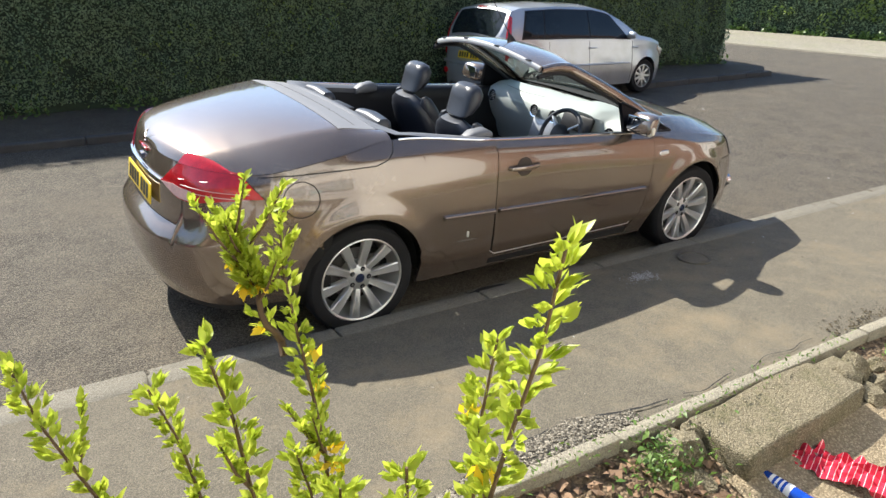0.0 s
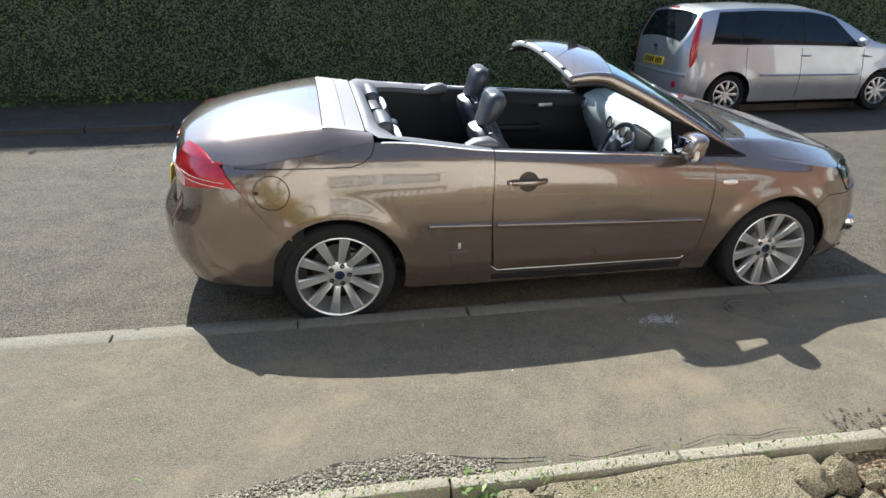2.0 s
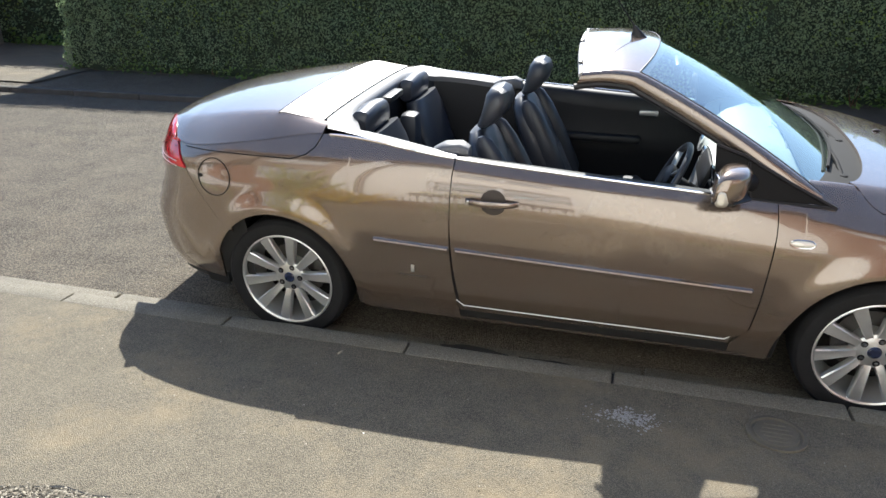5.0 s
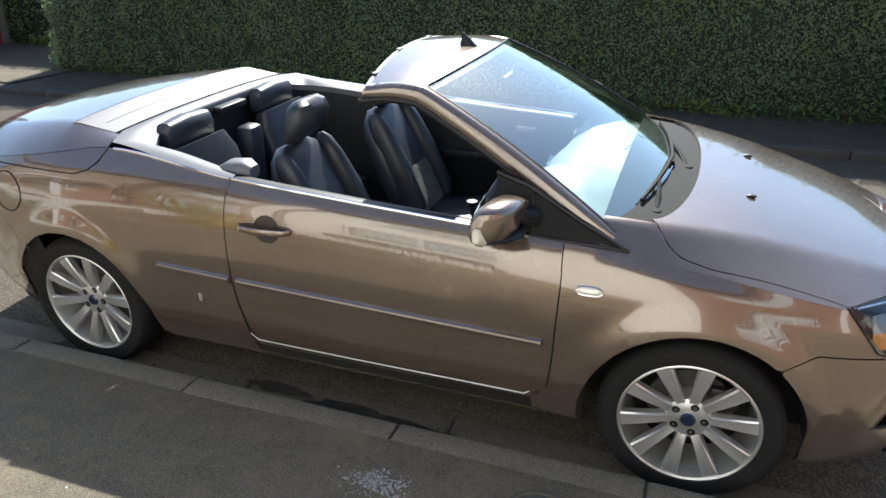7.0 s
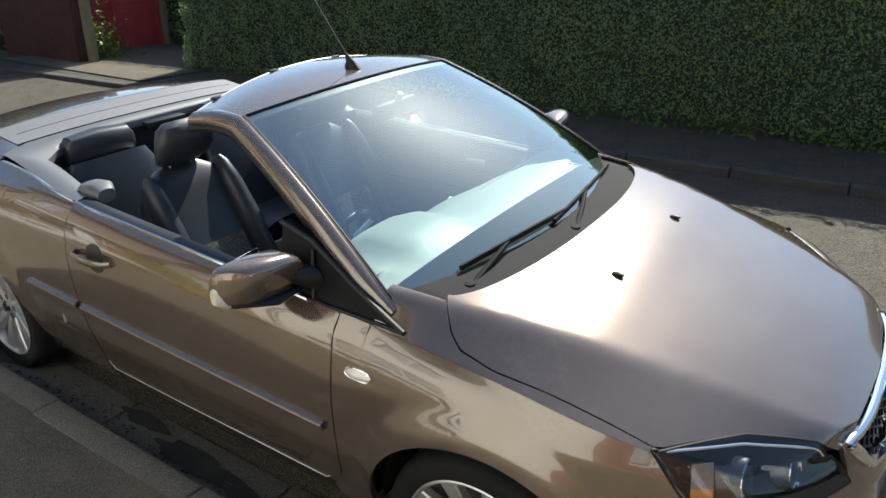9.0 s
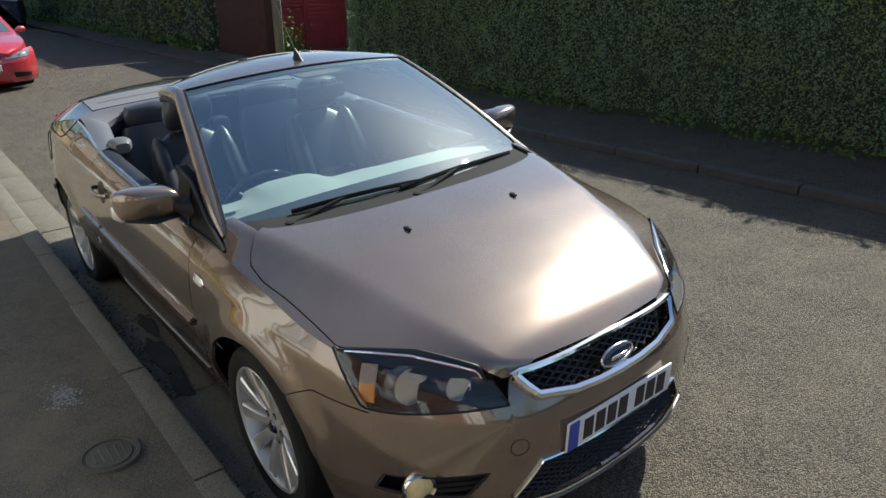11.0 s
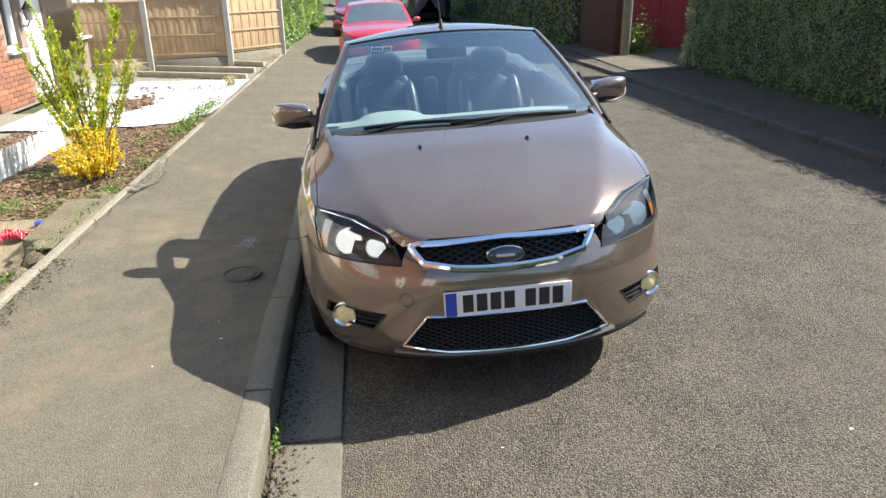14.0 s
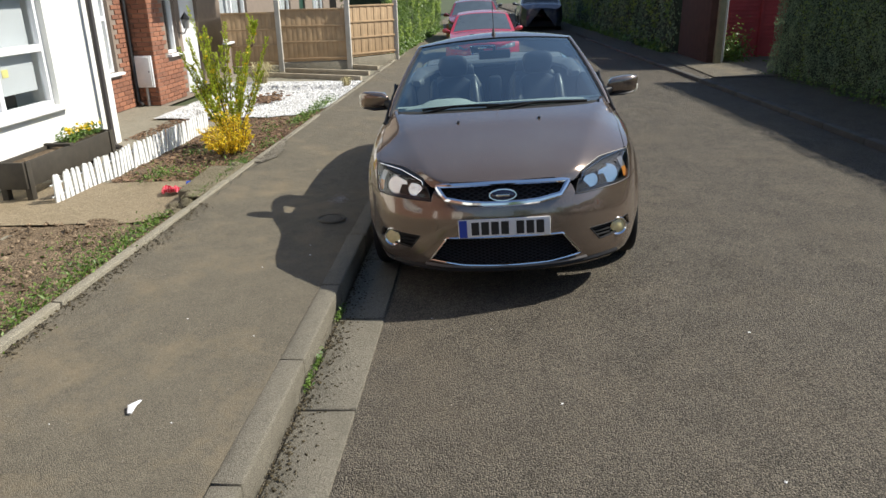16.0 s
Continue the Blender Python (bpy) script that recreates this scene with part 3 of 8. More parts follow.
def lattice(poly, step, off, thick, parent, name):
    """Crossed bars that fill an outline."""
    own = bmesh.new()
    ys = [p[0] for p in poly]
    zs = [p[1] for p in poly]
    for slope in (1, -1):
        c = min(ys) - 0.3
        while c < max(ys) + 0.3:
            run = []
            for k in range(25):
                z = min(zs) + (max(zs) - min(zs)) * k / 24
                y = c + slope * (z - (min(zs) + max(zs)) / 2) * 2.3
                if inside(list(poly), y, z):
                    run.append(nose(y, z, off))
                else:
                    if len(run) > 1:
                        tube([run[0], run[-1]], thick, 4, own)
                    run = []
            if len(run) > 1:
                tube([run[0], run[-1]], thick, 4, own)
            c += step
    return part(name, own, BLACK, parent)


GR = part("upper_grille", tube(outline(GRILLE, 0.006), 0.013, 8, closed=True), CHROME, CAR, "chrome-framed black mesh grille")
part("grille_chin", tube([nose(y, z, 0.010) for y, z in ((-.372, .714), (-.35, .683), (-.322, .652), (-.2, .632), (-.1, .626), (0, .624), (.1, .626), (.2, .632), (.322, .652), (.35, .683), (.372, .714))], 0.017, 8), CHROME, GR)
lattice(GRILLE, 0.05, -0.02, 0.0045, GR, "grille_mesh")
LG = part("lower_grille", tube(outline(LOWER, 0.003), 0.006, 6, closed=True), CHROME, CAR, "black mesh lower grille with thin bright frame")
lattice(LOWER, 0.045, -0.016, 0.004, LG, "grille_mesh")
part("splitter", tube([nose(y, 0.247 + 0.06 * abs(y) ** 2, 0.006) for y in np.linspace(-0.47, 0.47, 25)], 0.012, 8, flat=0.7), plain("worn_silver_lip", (0.17, 0.155, 0.14), 0.4, 0.5), CAR, "silver grey lip under the lower grille")
part("bumper_lip", tube([nose(y, 0.222 + 0.03 * abs(y), -0.004) for y in np.linspace(-0.66, 0.66, 31)], 0.018, 8), BLACK, CAR)
# badge oval without lettering
_bd = lathe([(0.0, 0.008), (0.6, 0.008), (0.92, 0.004), (1.0, 0.0)], 32)
bmesh.ops.transform(_bd, matrix=Matrix.Translation((2.186, 0, 0.672)) @ Matrix.Rotation(radians(78), 4, "Y") @ Matrix.Diagonal((0.031, 0.075, 1, 1)), verts=_bd.verts)
EMB = part("emblem", _bd, BADGE_BLUE, CAR, "plain oval blue emblem with chrome rim")
part("emblem_rim", tube([(2.187 - 0.006 * math.sin(w), 0.075 * math.cos(w), 0.672 + 0.031 * math.sin(w)) for w in np.linspace(0, 2 * math.pi, 33)[:-1]], 0.0045, 6, closed=True), CHROME, EMB)
part("emblem_bar", box(0.004, 0.075, 0.012, (2.197, 0, 0.672), 0.002), CHROME, EMB)


def number_plate(m, field, parent, name="number_plate", label=""):
    """A plate with plain bars in place of its characters, facing +x."""
    own = box(0.008, 0.52, 0.111, (0, 0, 0), 0.004)
    bmesh.ops.transform(own, matrix=m, verts=own.verts)
    plate = part(name, own, field, parent, label)
    if field is PLATE_WHITE:
        part("plate_band", join(None, moved(box(0.002, 0.045, 0.105, (0.0048, -0.232, 0)), m)), PLATE_BLUE, plate)
    x = -0.185 if field is PLATE_WHITE else -0.225
    for k in range(7):
        if k == 4:
            x += 0.030
        part("plate_bar", moved(box(0.002, 0.043, 0.078, (0.0050, x + 0.0215, 0)), m), INK, plate)
        x += 0.056 if field is PLATE_WHITE else 0.061
    return plate


def moved(bm, m):
    bmesh.ops.transform(bm, matrix=m, verts=bm.verts)
    return bm


number_plate(Matrix.Translation((2.215, 0, 0.490)) @ Matrix.Rotation(radians(4), 4, "Y"), PLATE_WHITE, CAR, label="white front plate with dark bars and blue band")

# fog lamps
for _m in (1, -1):
    _c = nose(_m * 0.668, 0.397, -0.004)
    _q = Vector((1, _m * 0.30, 0)).to_track_quat("Z", "Y").to_matrix().to_4x4()
    FL = part("fog_lamp", lathe([(0.047, -0.03), (0.056, 0.004), (0.052, 0.016), (0.043, 0.010), (0.043, -0.02)], 32, Matrix.Translation(_c) @ _q), CHROME, CAR, "round fog lamp in chrome ring")
    part("fog_glass", lathe([(0.043, 0.004), (0.035, 0.010), (0.02, 0.014), (0.001, 0.016)], 24, Matrix.Translation(_c) @ _q), WARM_BULB, FL)
    _fp = [(y * _m, z) for y, z in FOG]
    part("fog_recess", tube(outline(_fp, -0.004), 0.006, 6, closed=True), BLACK, CAR)
    for _k in range(3):
        part("fog_slat", tube([nose(_m * y, 0.372 + 0.022 * _k, -0.018) for y in np.linspace(0.50, 0.62, 5)], 0.008, 6), VOID, CAR)
    part("towing_cover", tube([nose(-0.405 + 0.028 * math.cos(w), 0.505 + 0.028 * math.sin(w), 0.0005) for w in np.linspace(0, 2 * math.pi, 25)[:-1]], 0.0012, 4, closed=True), VOID, CAR) if _m > 0 else None

# headlamps: clear cover over a dark housing with two bowls
_HL = [s_front(0.425) + (s_at(1.748) - s_front(0.425)) * k / 26 for k in range(27)]
LAMP_IN = ((0, 2.115, 0.422), (0.06, 2.085, 0.430), (0.22, 2.04, 0.452), (0.62, 1.894, 0.572), (1.0, 1.746, 0.750))


def lamp_column(s, deep):
    """Points of the lamp at way s: up the side, then in over the top to the bonnet's edge."""
    x, y = float(np.interp(s, _sf, _pf[:, 0])), float(np.interp(s, _sf, _pf[:, 1]))
    k = (s - _HL[0]) / (_HL[-1] - _HL[0])
    low = 0.640 + max(0, y - 0.43) * 0.03
    if x < 1.86:
        low += (1.86 - x) * 1.36
    edge = row_z(s, 7)
    rise = min(1.0, k / 0.06)
    high = max(low + 0.002, low + (edge - low) * rise)
    pts = [skin(s, low + (high - low) * j / 8, -deep + 0.001) for j in range(9)]
    tx, ty = (float(np.interp(k, [q[0] for q in LAMP_IN], [q[c] for q in LAMP_IN])) for c in (1, 2))
    inner = top(tx, -ty, 0.001 - deep * 0.8) if k > 0.06 else pts[-1].copy()
    if k <= 0.2:
        inner = pts[-1].lerp(inner, max(0, (k - 0.06) / 0.14))
    e = pts[-1].copy()
    return pts + [e.lerp(inner, j / 4) + Vector((0, 0, 0.004 * math.sin(math.pi * j / 4))) for j in range(1, 5)]


HOUSING = plain("dark_lamp_housing", (0.10, 0.10, 0.105), 0.2, 0.75, var=0.2, scale=30)
for _m in (False, True):
    rows_o = [lamp_column(_s, 0.0) for _s in _HL]
    rows_i = [lamp_column(_s, 0.075) for _s in _HL]
    _bm = face_out(sheet(rows_i, lip=0, mirror=_m))
    HLP = part("headlamp", _bm, HOUSING, CAR, "swept-back headlamp with clear cover and twin bowls")
    rim = [r[0] for r in rows_o] + rows_o[-1][1:] + [r[-1] for r in rows_o[::-1]][1:] + rows_o[0][::-1][1:-1]
    rim_in = [r[0] for r in rows_i] + rows_i[-1][1:] + [r[-1] for r in rows_i[::-1]][1:] + rows_i[0][::-1][1:-1]
    _bm = sheet([rim + rim[:1], rim_in + rim_in[:1]], lip=0, mirror=_m)
    part("lamp_rim", _bm, BLACK, HLP)
    part("lamp_seal", tube([flip(p) if _m else p for p in rim[::1]], 0.0035, 5, closed=True), BLACK, HLP)
    part("lamp_brow", tube([flip(r[-2]) - Vector((0, 0, 0.006)) if _m else r[-2] - Vector((0, 0, 0.006)) for r in rows_o[4:-1]], 0.004, 6), CHROME, HLP, "bright inner brow")
    _bm = face_out(sheet(rows_o, lip=0, mirror=_m))
    lens = part("lamp_cover", _bm, LENS_CLEAR, HLP, "clear lamp cover")
    lens.visible_shadow = False
    for _x, _y, _z, _r in ((1.938, 0.625, 0.696, 0.056), (2.018, 0.515, 0.684, 0.040)):
        _c = Vector((_x - 0.022, -_y + 0.006, _z))
        if _m:
            _c = flip(_c)
        _q = Vector((1, (0.12 if _m else -0.12), 0.24)).to_track_quat("Z", "Y").to_matrix().to_4x4()
        bowl = part("lamp_bowl", lathe([(_r, 0.012), (_r * 1.06, 0.016), (_r * 1.06, 0.006), (_r * 0.9, -0.008), (_r * 0.66, -0.022), (_r * 0.4, -0.030), (_r * 0.18, -0.034), (0.001, -0.034)], 18, Matrix.Translation(_c) @ _q), REFLECTOR, HLP, "bright faceted reflector bowl", 12)
        part("bulb", lathe([(0.001, 0.004), (_r * 0.20, 0.0), (_r * 0.22, -0.03)], 14, Matrix.Translation(_c) @ _q), ALLOY, bowl)
        part("bowl_skirt", lathe([(_r * 1.07, 0.013), (_r * 1.12, 0.013), (_r * 1.45, -0.045), (_r * 1.40, -0.045)], 28, Matrix.Translation(_c) @ _q, closed=True), HOUSING, bowl)
    _amb, _whi = [], []
    for _s in np.linspace(s_at(1.892), s_at(1.842), 5):
        c0 = [skin(_s, 0.662 + 0.108 * j / 6, -0.012) for j in range(7)]
        _amb.append(c0[:4])
        _whi.append(c0[3:])
    part("indicator", face_out(sheet(_amb, lip=0.004, mirror=_m)), AMBER, HLP, "amber indicator strip")
    part("side_reflector", face_out(sheet(_whi, lip=0.004, mirror=_m)), plain("silvered_strip", (0.20, 0.20, 0.21), 0.3, 0.7, scale=90, bump=0.3), HLP, "pale ribbed side reflector")

# bonnet and wing tops
seam_y = lambda x: float(np.interp(x, (1.10, 1.13, 1.17, 1.215, 1.32, 1.46, 1.74, 1.894, 2.05, 2.105, 2.14), (0.650, 0.700, 0.745, 0.772, 0.778, 0.764, 0.748, 0.571, 0.444, 0.415, 0.36)))
nose_w = lambda x: float(np.interp(-x, -_edge[:, 0], _edge[:, 1]))
_rows = []
for _k in range(46):
    _f = _k / 45
    _r = []
    for _j in range(49):
        _v = _j / 24 - 1
        _back = 1.245 - 0.135 * abs(_v) ** 2.4
        _front = 2.128 - 0.022 * abs(_v) ** 2
        _xx = _back + (_front - _back) * _f
        _w = min(seam_y(_xx), nose_w(_xx)) - 0.002
        _r.append(top(_xx, _v * _w))
    _rows.append(_r)
_bm = face_out(sheet(_rows, lip=0), (1.6, 0, 0))
fold_rim(_bm, 0.014)
part("bonnet", _bm, PAINT, CAR, "smooth bronze bonnet, catching the sun", 60)
_rows = []
for _xx in np.linspace(0.955, 1.744, 34):
    _w, _a = nose_w(_xx), min(seam_y(_xx) + 0.002, nose_w(_xx) - 0.002)
    if _xx < 1.11:
        _a = 0.690 + (1.11 - _xx) * 0.12
    _rows.append([top(_xx, -(_a + (_w - _a) * j / 6)) for j in range(7)])
both("wing_top", _rows, PAINT, lip=0.008)
_rows = [[top(x, y, -0.016) for y in np.linspace(-0.96, 0.96, 25) * nose_w(x)] for x in np.linspace(0.95, 2.09, 24)]
part("bonnet_underside", face_out(sheet(_rows, lip=0), (1.6, 0, 0)), VOID, CAR)
for _m in (-1, 1):
    _c = top(1.437, _m * 0.26, 0.004)
    part("washer_jet", blob([(_c + Vector((-0.016, 0, 0)), (0, 0.007, 0), (0, 0, 0.004)), (_c, (0, 0.010, 0), (0, 0, 0.009)), (_c + Vector((0.018, 0, 0)), (0, 0.006, 0), (0, 0, 0.004))], 10), BLACK, CAR, "small black washer jet")

# boot lid: deck, rear face; rear bumper
_rows = []
for _k in range(40):
    _f = _k / 39
    _r = []
    for _j in range(61):
        _v = _j / 30 - 1
        _xx = -1.375 + (-2.186 + 0.125 * abs(_v) ** 2.2 + 1.375) * _f
        _w = nose_w(_xx) - 0.002
        _r.append(top(_xx, _v * _w))
    _rows.append(_r)
_tail = _edge[_edge[:, 0] < -1.9]
_lip = []
for _p in _rows[-1]:
    _ye = min(abs(_p.y), float(_tail[:, 1].max()))
    _lip.append(Vector((float(np.interp(_ye, _tail[::-1, 1], _tail[::-1, 0])), _p.y, float(np.interp(_ye, _tail[::-1, 1], _tail[::-1, 2])) + 0.002)))
_rows.append([a.lerp(b, 0.6) + Vector((0, 0, 0.004)) for a, b in zip(_rows[-1], _lip)])
_rows.append(_lip)
_bm = face_out(sheet(_rows, lip=0), (-1.8, 0, 0))
fold_rim(_bm, 0.012)
LID = part("boot_lid", _bm, PAINT, CAR, "high bronze boot deck over the stowed roof", 60)
_rows = [[top(x, y) for y in np.linspace(-0.655, 0.655, 41)] for x in np.linspace(-1.150, -1.369, 10)]
_bm = face_out(sheet(_rows, lip=0), (-1.3, 0, 0))
fold_rim(_bm, 0.014)
part("deck_panel", _bm, plain("satin_grey_panel", (0.25, 0.24, 0.235), 0.48, 0.45, var=0.06, bump=0.05), CAR, "satin silver panel between boot lid and rear seats")
part("panel_seam", tube([top(-1.25, y, 0.0005) for y in np.linspace(-0.6, 0.6, 25)], 0.0012, 4), VOID, CAR)
_rows = [[top(x, -y) for y in np.linspace(0.663, nose_w(x) - 0.002, 7)] for x in np.linspace(-1.112, -1.376, 10)]
both("lid_shoulder", _rows, PAINT, lip=0.010)
_rows = [[top(x, y * nose_w(x), -0.02) for y in np.linspace(-0.98, 0.98, 31)] for x in np.linspace(-1.16, -2.15, 16)]
part("deck_underside", face_out(sheet(_rows, lip=0), (-1.8, 0, 0)), VOID, CAR)
_sl = [s_rear(0.52) + (_s0[-1] - s_rear(0.52)) * k / 20 for k in range(21)]
_bm = ring_bm(_sl, lambda y, x, s: 0.648, lambda y, x, s: row_z(s, 7) - 0.001, 16, ())
fold_rim(_bm, 0.012)
TAIL = part("boot_panel", _bm, PAINT, LID)
_s1 = s_at(-1.56)
_sl = [_s1 + (_s0[-1] - _s1) * k / 50 for k in range(51)]


def rear_top(y, x, s):
    if x > -1.838:
        return seam_z(x) - 0.003
    return float(np.interp(y, (0.0, 0.505, 0.515, 0.59, 0.8), (0.644, 0.644, 0.782, 0.782, 0.840)))


_bm = ring_bm(_sl, lambda y, x, s: arch_low(x, float(np.interp(x, (-2.0, -1.68), (0.25, 0.27)))), rear_top, 14, ())
fold_rim(_bm, 0.014)
part("rear_bumper", _bm, PAINT, CAR, "deep bronze rear bumper")
_bm = ring_bm(_sl, lambda y, x, s: 0.215, lambda y, x, s: 0.305, 4, (), -0.02)
part("bumper_skirt", _bm, BLACK, CAR)
_sl2 = [s_at(-1.5) + (_s0[-1] - s_at(-1.5)) * k / 40 for k in range(41)]
_bm = ring_bm(_sl2, lambda y, x, s: 0.3, lambda y, x, s: row_z(s, 7) - 0.012, 6, (), -0.016)
part("tail_backing", _bm, VOID, CAR)

for _m in (False, True):
    sA, sB = s_rear(0.355), s_at(-1.838)
    body_rows, pale_rows = [], []
    for _k in range(29):
        _s = sB + (sA - sB) * _k / 28
        _x, _y = float(np.interp(_s, _sf, _pf[:, 0])), float(np.interp(_s, _sf, _pf[:, 1]))
        lo = float(np.interp(_y, (0.355, 0.50, 0.60, 0.70, 0.805), (0.842, 0.790, 0.786, 0.812, 0.840)))
        hi = row_z(_s, 7) if _y < 0.79 else seam_z(_x)
        hi = min(hi, row_z(_s, 7), seam_z(_x) if _x > -1.93 else 9)
        if _y < 0.47:
            hi = min(hi, 0.846 + (row_z(_s, 7) - 0.846) * max(0, _y - 0.355) / 0.115)
        hi = max(hi, lo + 0.003)
        body_rows.append([skin(_s, lo + (hi - lo) * j / 8, 0.008) for j in range(9)])
        if _y < 0.60:
            pale_rows.append([skin(_s, lo + (hi - lo) * (0.03 + 0.32 * j / 3), 0.0105) for j in range(4)])
    _bm = face_out(sheet(body_rows, lip=0, mirror=_m), (-1.5, 0, 0.6))
    fold_rim(_bm, 0.014)
    TL = part("tail_lamp", _bm, RED_LENS, CAR, "large red wrap-round tail lamp")
    _bm = face_out(sheet(pale_rows, lip=0, mirror=_m), (-1.5, 0, 0.6))
    fold_rim(_bm, 0.004)
    part("reversing_lens", _bm, PALE_LENS, TL, "pale lower lens")
    cap = []
    for _k in range(15):
        _f = _k / 14
        _s = s_at(-1.924) + (s_rear(0.47) - s_at(-1.924)) * _f
        e = skin(_s, row_z(_s, 7), 0.008)
        i_ = top(float(np.interp(_f, (0, 0.45, 1), (-1.924, -2.0, -2.085))), float(np.interp(_f, (0, 0.45, 1), (-0.72, -0.585, -0.455))), 0.007)
        e.z = max(e.z, row_z(_s, 7)) + 0.001
        cap.append([e.lerp(i_, j / 5) + Vector((0, 0, 0.006 * math.sin(math.pi * j / 5))) for j in range(6)])
    _bm = face_out(sheet(cap, lip=0.0, mirror=_m), (-2, 0, 0))
    fold_rim(_bm, 0.010)
    part("lamp_shoulder", _bm, RED_LENS, TL)
    for _z, _y1 in ((0.862, 0.52), (0.838, 0.60)):
        part("lamp_divider", tube([flip(q) if _m else q for q in [skin(s_at(-1.90) + (s_rear(_y1) - s_at(-1.90)) * k / 6, _z, 0.009) for k in range(7)]], 0.0022, 5), PALE_LENS, TL)
    part("lamp_divider", tube([flip(q) if _m else q for q in (skin(s_at(-1.93), 0.925, 0.009), skin(s_rear(0.66), 0.90, 0.009), skin(s_rear(0.5), 0.885, 0.009))], 0.003, 5), plain("dark_red_line", (0.25, 0.008, 0.012), 0.2), TL)
_rp = Matrix.Translation((-2.236, 0, 0.745)) @ Matrix.Rotation(math.pi, 4, "Z") @ Matrix.Rotation(radians(-7), 4, "Y")
number_plate(_rp, PLATE_YELLOW, CAR, label="yellow rear plate with dark bars")
part("tail_strip", tube([Vector((skin(s_rear(max(0.001, abs(y))), 0.842).x - 0.004, y, 0.842)) for y in np.linspace(-0.34, 0.34, 17)], 0.012, 8, flat=0.7), CHROME, LID, "chrome strip above the plate")
part("brake_lamp", box(0.012, 0.16, 0.018, (-2.196, 0, 0.930), 0.004), RED_LENS, LID, "narrow red high brake lamp")
part("emblem", blob([((-2.200, 0, 0.885), (0, 0.045, 0), (0, 0, 0.02)), ((-2.218, 0, 0.885), (0, 0.040, 0), (0, 0, 0.016))], 20), BADGE_BLUE, LID, "plain oval blue emblem")

# rubbing strips, handles, fuel flap, side lamps, badge, belt strips
for _m in (False, True):
    f = (lambda p: flip(p)) if _m else (lambda p: p)
    for _a, _b in ((0.800, -0.452), (-0.482, -0.835)):
        rows = []
        for _x in np.linspace(_a, _b, 30):
            s = s_at(_x)
            zs = 0.583 - 0.03 * _x
            rows.append([skin(s, zs - 0.020, 0.001), skin(s, zs - 0.014, 0.012), skin(s, zs - 0.004, 0.017), skin(s, zs + 0.006, 0.016), skin(s, zs + 0.016, 0.001)])
        _bm = face_out(sheet(rows, lip=0, mirror=_m))
        st = part("rubbing_strip", _bm, PAINT, CAR)
        part("strip_line", tube([f(skin(s_at(x), 0.588 - 0.03 * x, 0.0135)) for x in np.linspace(_a - 0.004, _b + 0.004, 24)], 0.0042, 6), plain("rose_metal_trim", (0.30, 0.24, 0.21), 0.4, 0.7, var=0.05, bump=0), st, "pale rose metal line")
    hb = []
    for _k in range(13):
        _u = _k / 12
        _x = -0.405 + 0.228 * _u
        lift = 0.034 * math.sin(math.pi * min(1, max(0, _u * 1.0))) ** 0.45
        c = f(skin(s_at(_x), 0.842 + 0.004 * _u, 0.004 + lift))
        hh = 0.015 * (0.75 + 0.25 * math.sin(math.pi * _u))
        hb.append((c, (0, 0.007, 0), (0, 0, hh)))
    HN = part("door_handle", blob(hb, 12), PAINT, CAR, "body-coloured pull handle over a patch coloured as its shaded recess")
    # flat dark brown patch on the skin paints the shade of a recess
    rec = []
    for _k in range(7):
        _r = 0.052 * math.sin(math.pi * (_k + 0.5) / 7) + 0.004
        _x = -0.285 + 0.056 * math.cos(math.pi * (_k + 0.5) / 7)
        rec.append([f(skin(s_at(_x), 0.842 + _r * t, 0.0015)) for t in (-1, -.5, 0, .5, 1)])
    part("handle_recess", face_out(sheet(rec, lip=0)), plain("dark_brown_recess", (0.035, 0.024, 0.018), 0.5), HN)
    _c = f(skin(s_at(-0.388), 0.842, 0.020))
    part("lock", lathe([(0.009, 0), (0.009, 0.006), (0.001, 0.007)], 14, Matrix.Translation(_c) @ Matrix.Rotation(radians(90 if not _m else -90), 4, "X")), CHROME, HN)
    part("belt_strip", tube([f(skin(s_at(x), row_z(s_at(x), 7) - 0.002, 0.004)) for x in np.linspace(0.72, -0.467, 24)], 0.0065, 8), CHROME, CAR, "bright strip along the window line")
    part("belt_strip", tube([f(skin(s_at(x), row_z(s_at(x), 7) - 0.002, 0.004)) for x in np.linspace(-0.474, -1.075, 14)], 0.0065, 8), CHROME, CAR)
    _sr = []
    for _k in range(9):
        _u = _k / 8
        _r = 0.0155 * math.sqrt(max(0.05, 1 - (2 * _u - 1) ** 4))
        _x = 0.946 + 0.045 - 0.09 * _u
        _sr.append([f(skin(s_at(_x), 0.787 + _r * t, 0.002 + 0.010 * (1 - t * t) * math.sin(math.pi * (0.08 + 0.84 * _u)))) for t in (-1, -.6, 0, .6, 1)])
    SL = part("side_lamp", face_out(sheet(_sr, lip=0)), CLEAR_LENS, CAR, "small clear side repeater")
    part("lamp_frame", tube([r[0] for r in _sr] + [r[-1] for r in _sr[::-1]], 0.0032, 6, closed=True), CHROME, SL)
    part("side_badge", box(0.016, 0.003, 0.036, f(skin(s_at(-0.655), 0.478, 0.002)), 0.001), ALLOY, CAR, "small plain silver badge")
    part("badge_bar", tube([f(skin(s_at(x), 0.438, 0.001)) for x in (-0.59, -0.65, -0.72)], 0.0022, 5), STEEL, CAR)
part("fuel_flap", tube([skin(s_at(-1.655 + 0.092 * math.cos(w)), 0.822 + 0.088 * math.sin(w), 0.0008) for w in np.linspace(0, 2 * math.pi, 41)[:-1]], 0.0026, 5, closed=True), VOID, CAR, "round fuel flap seam")
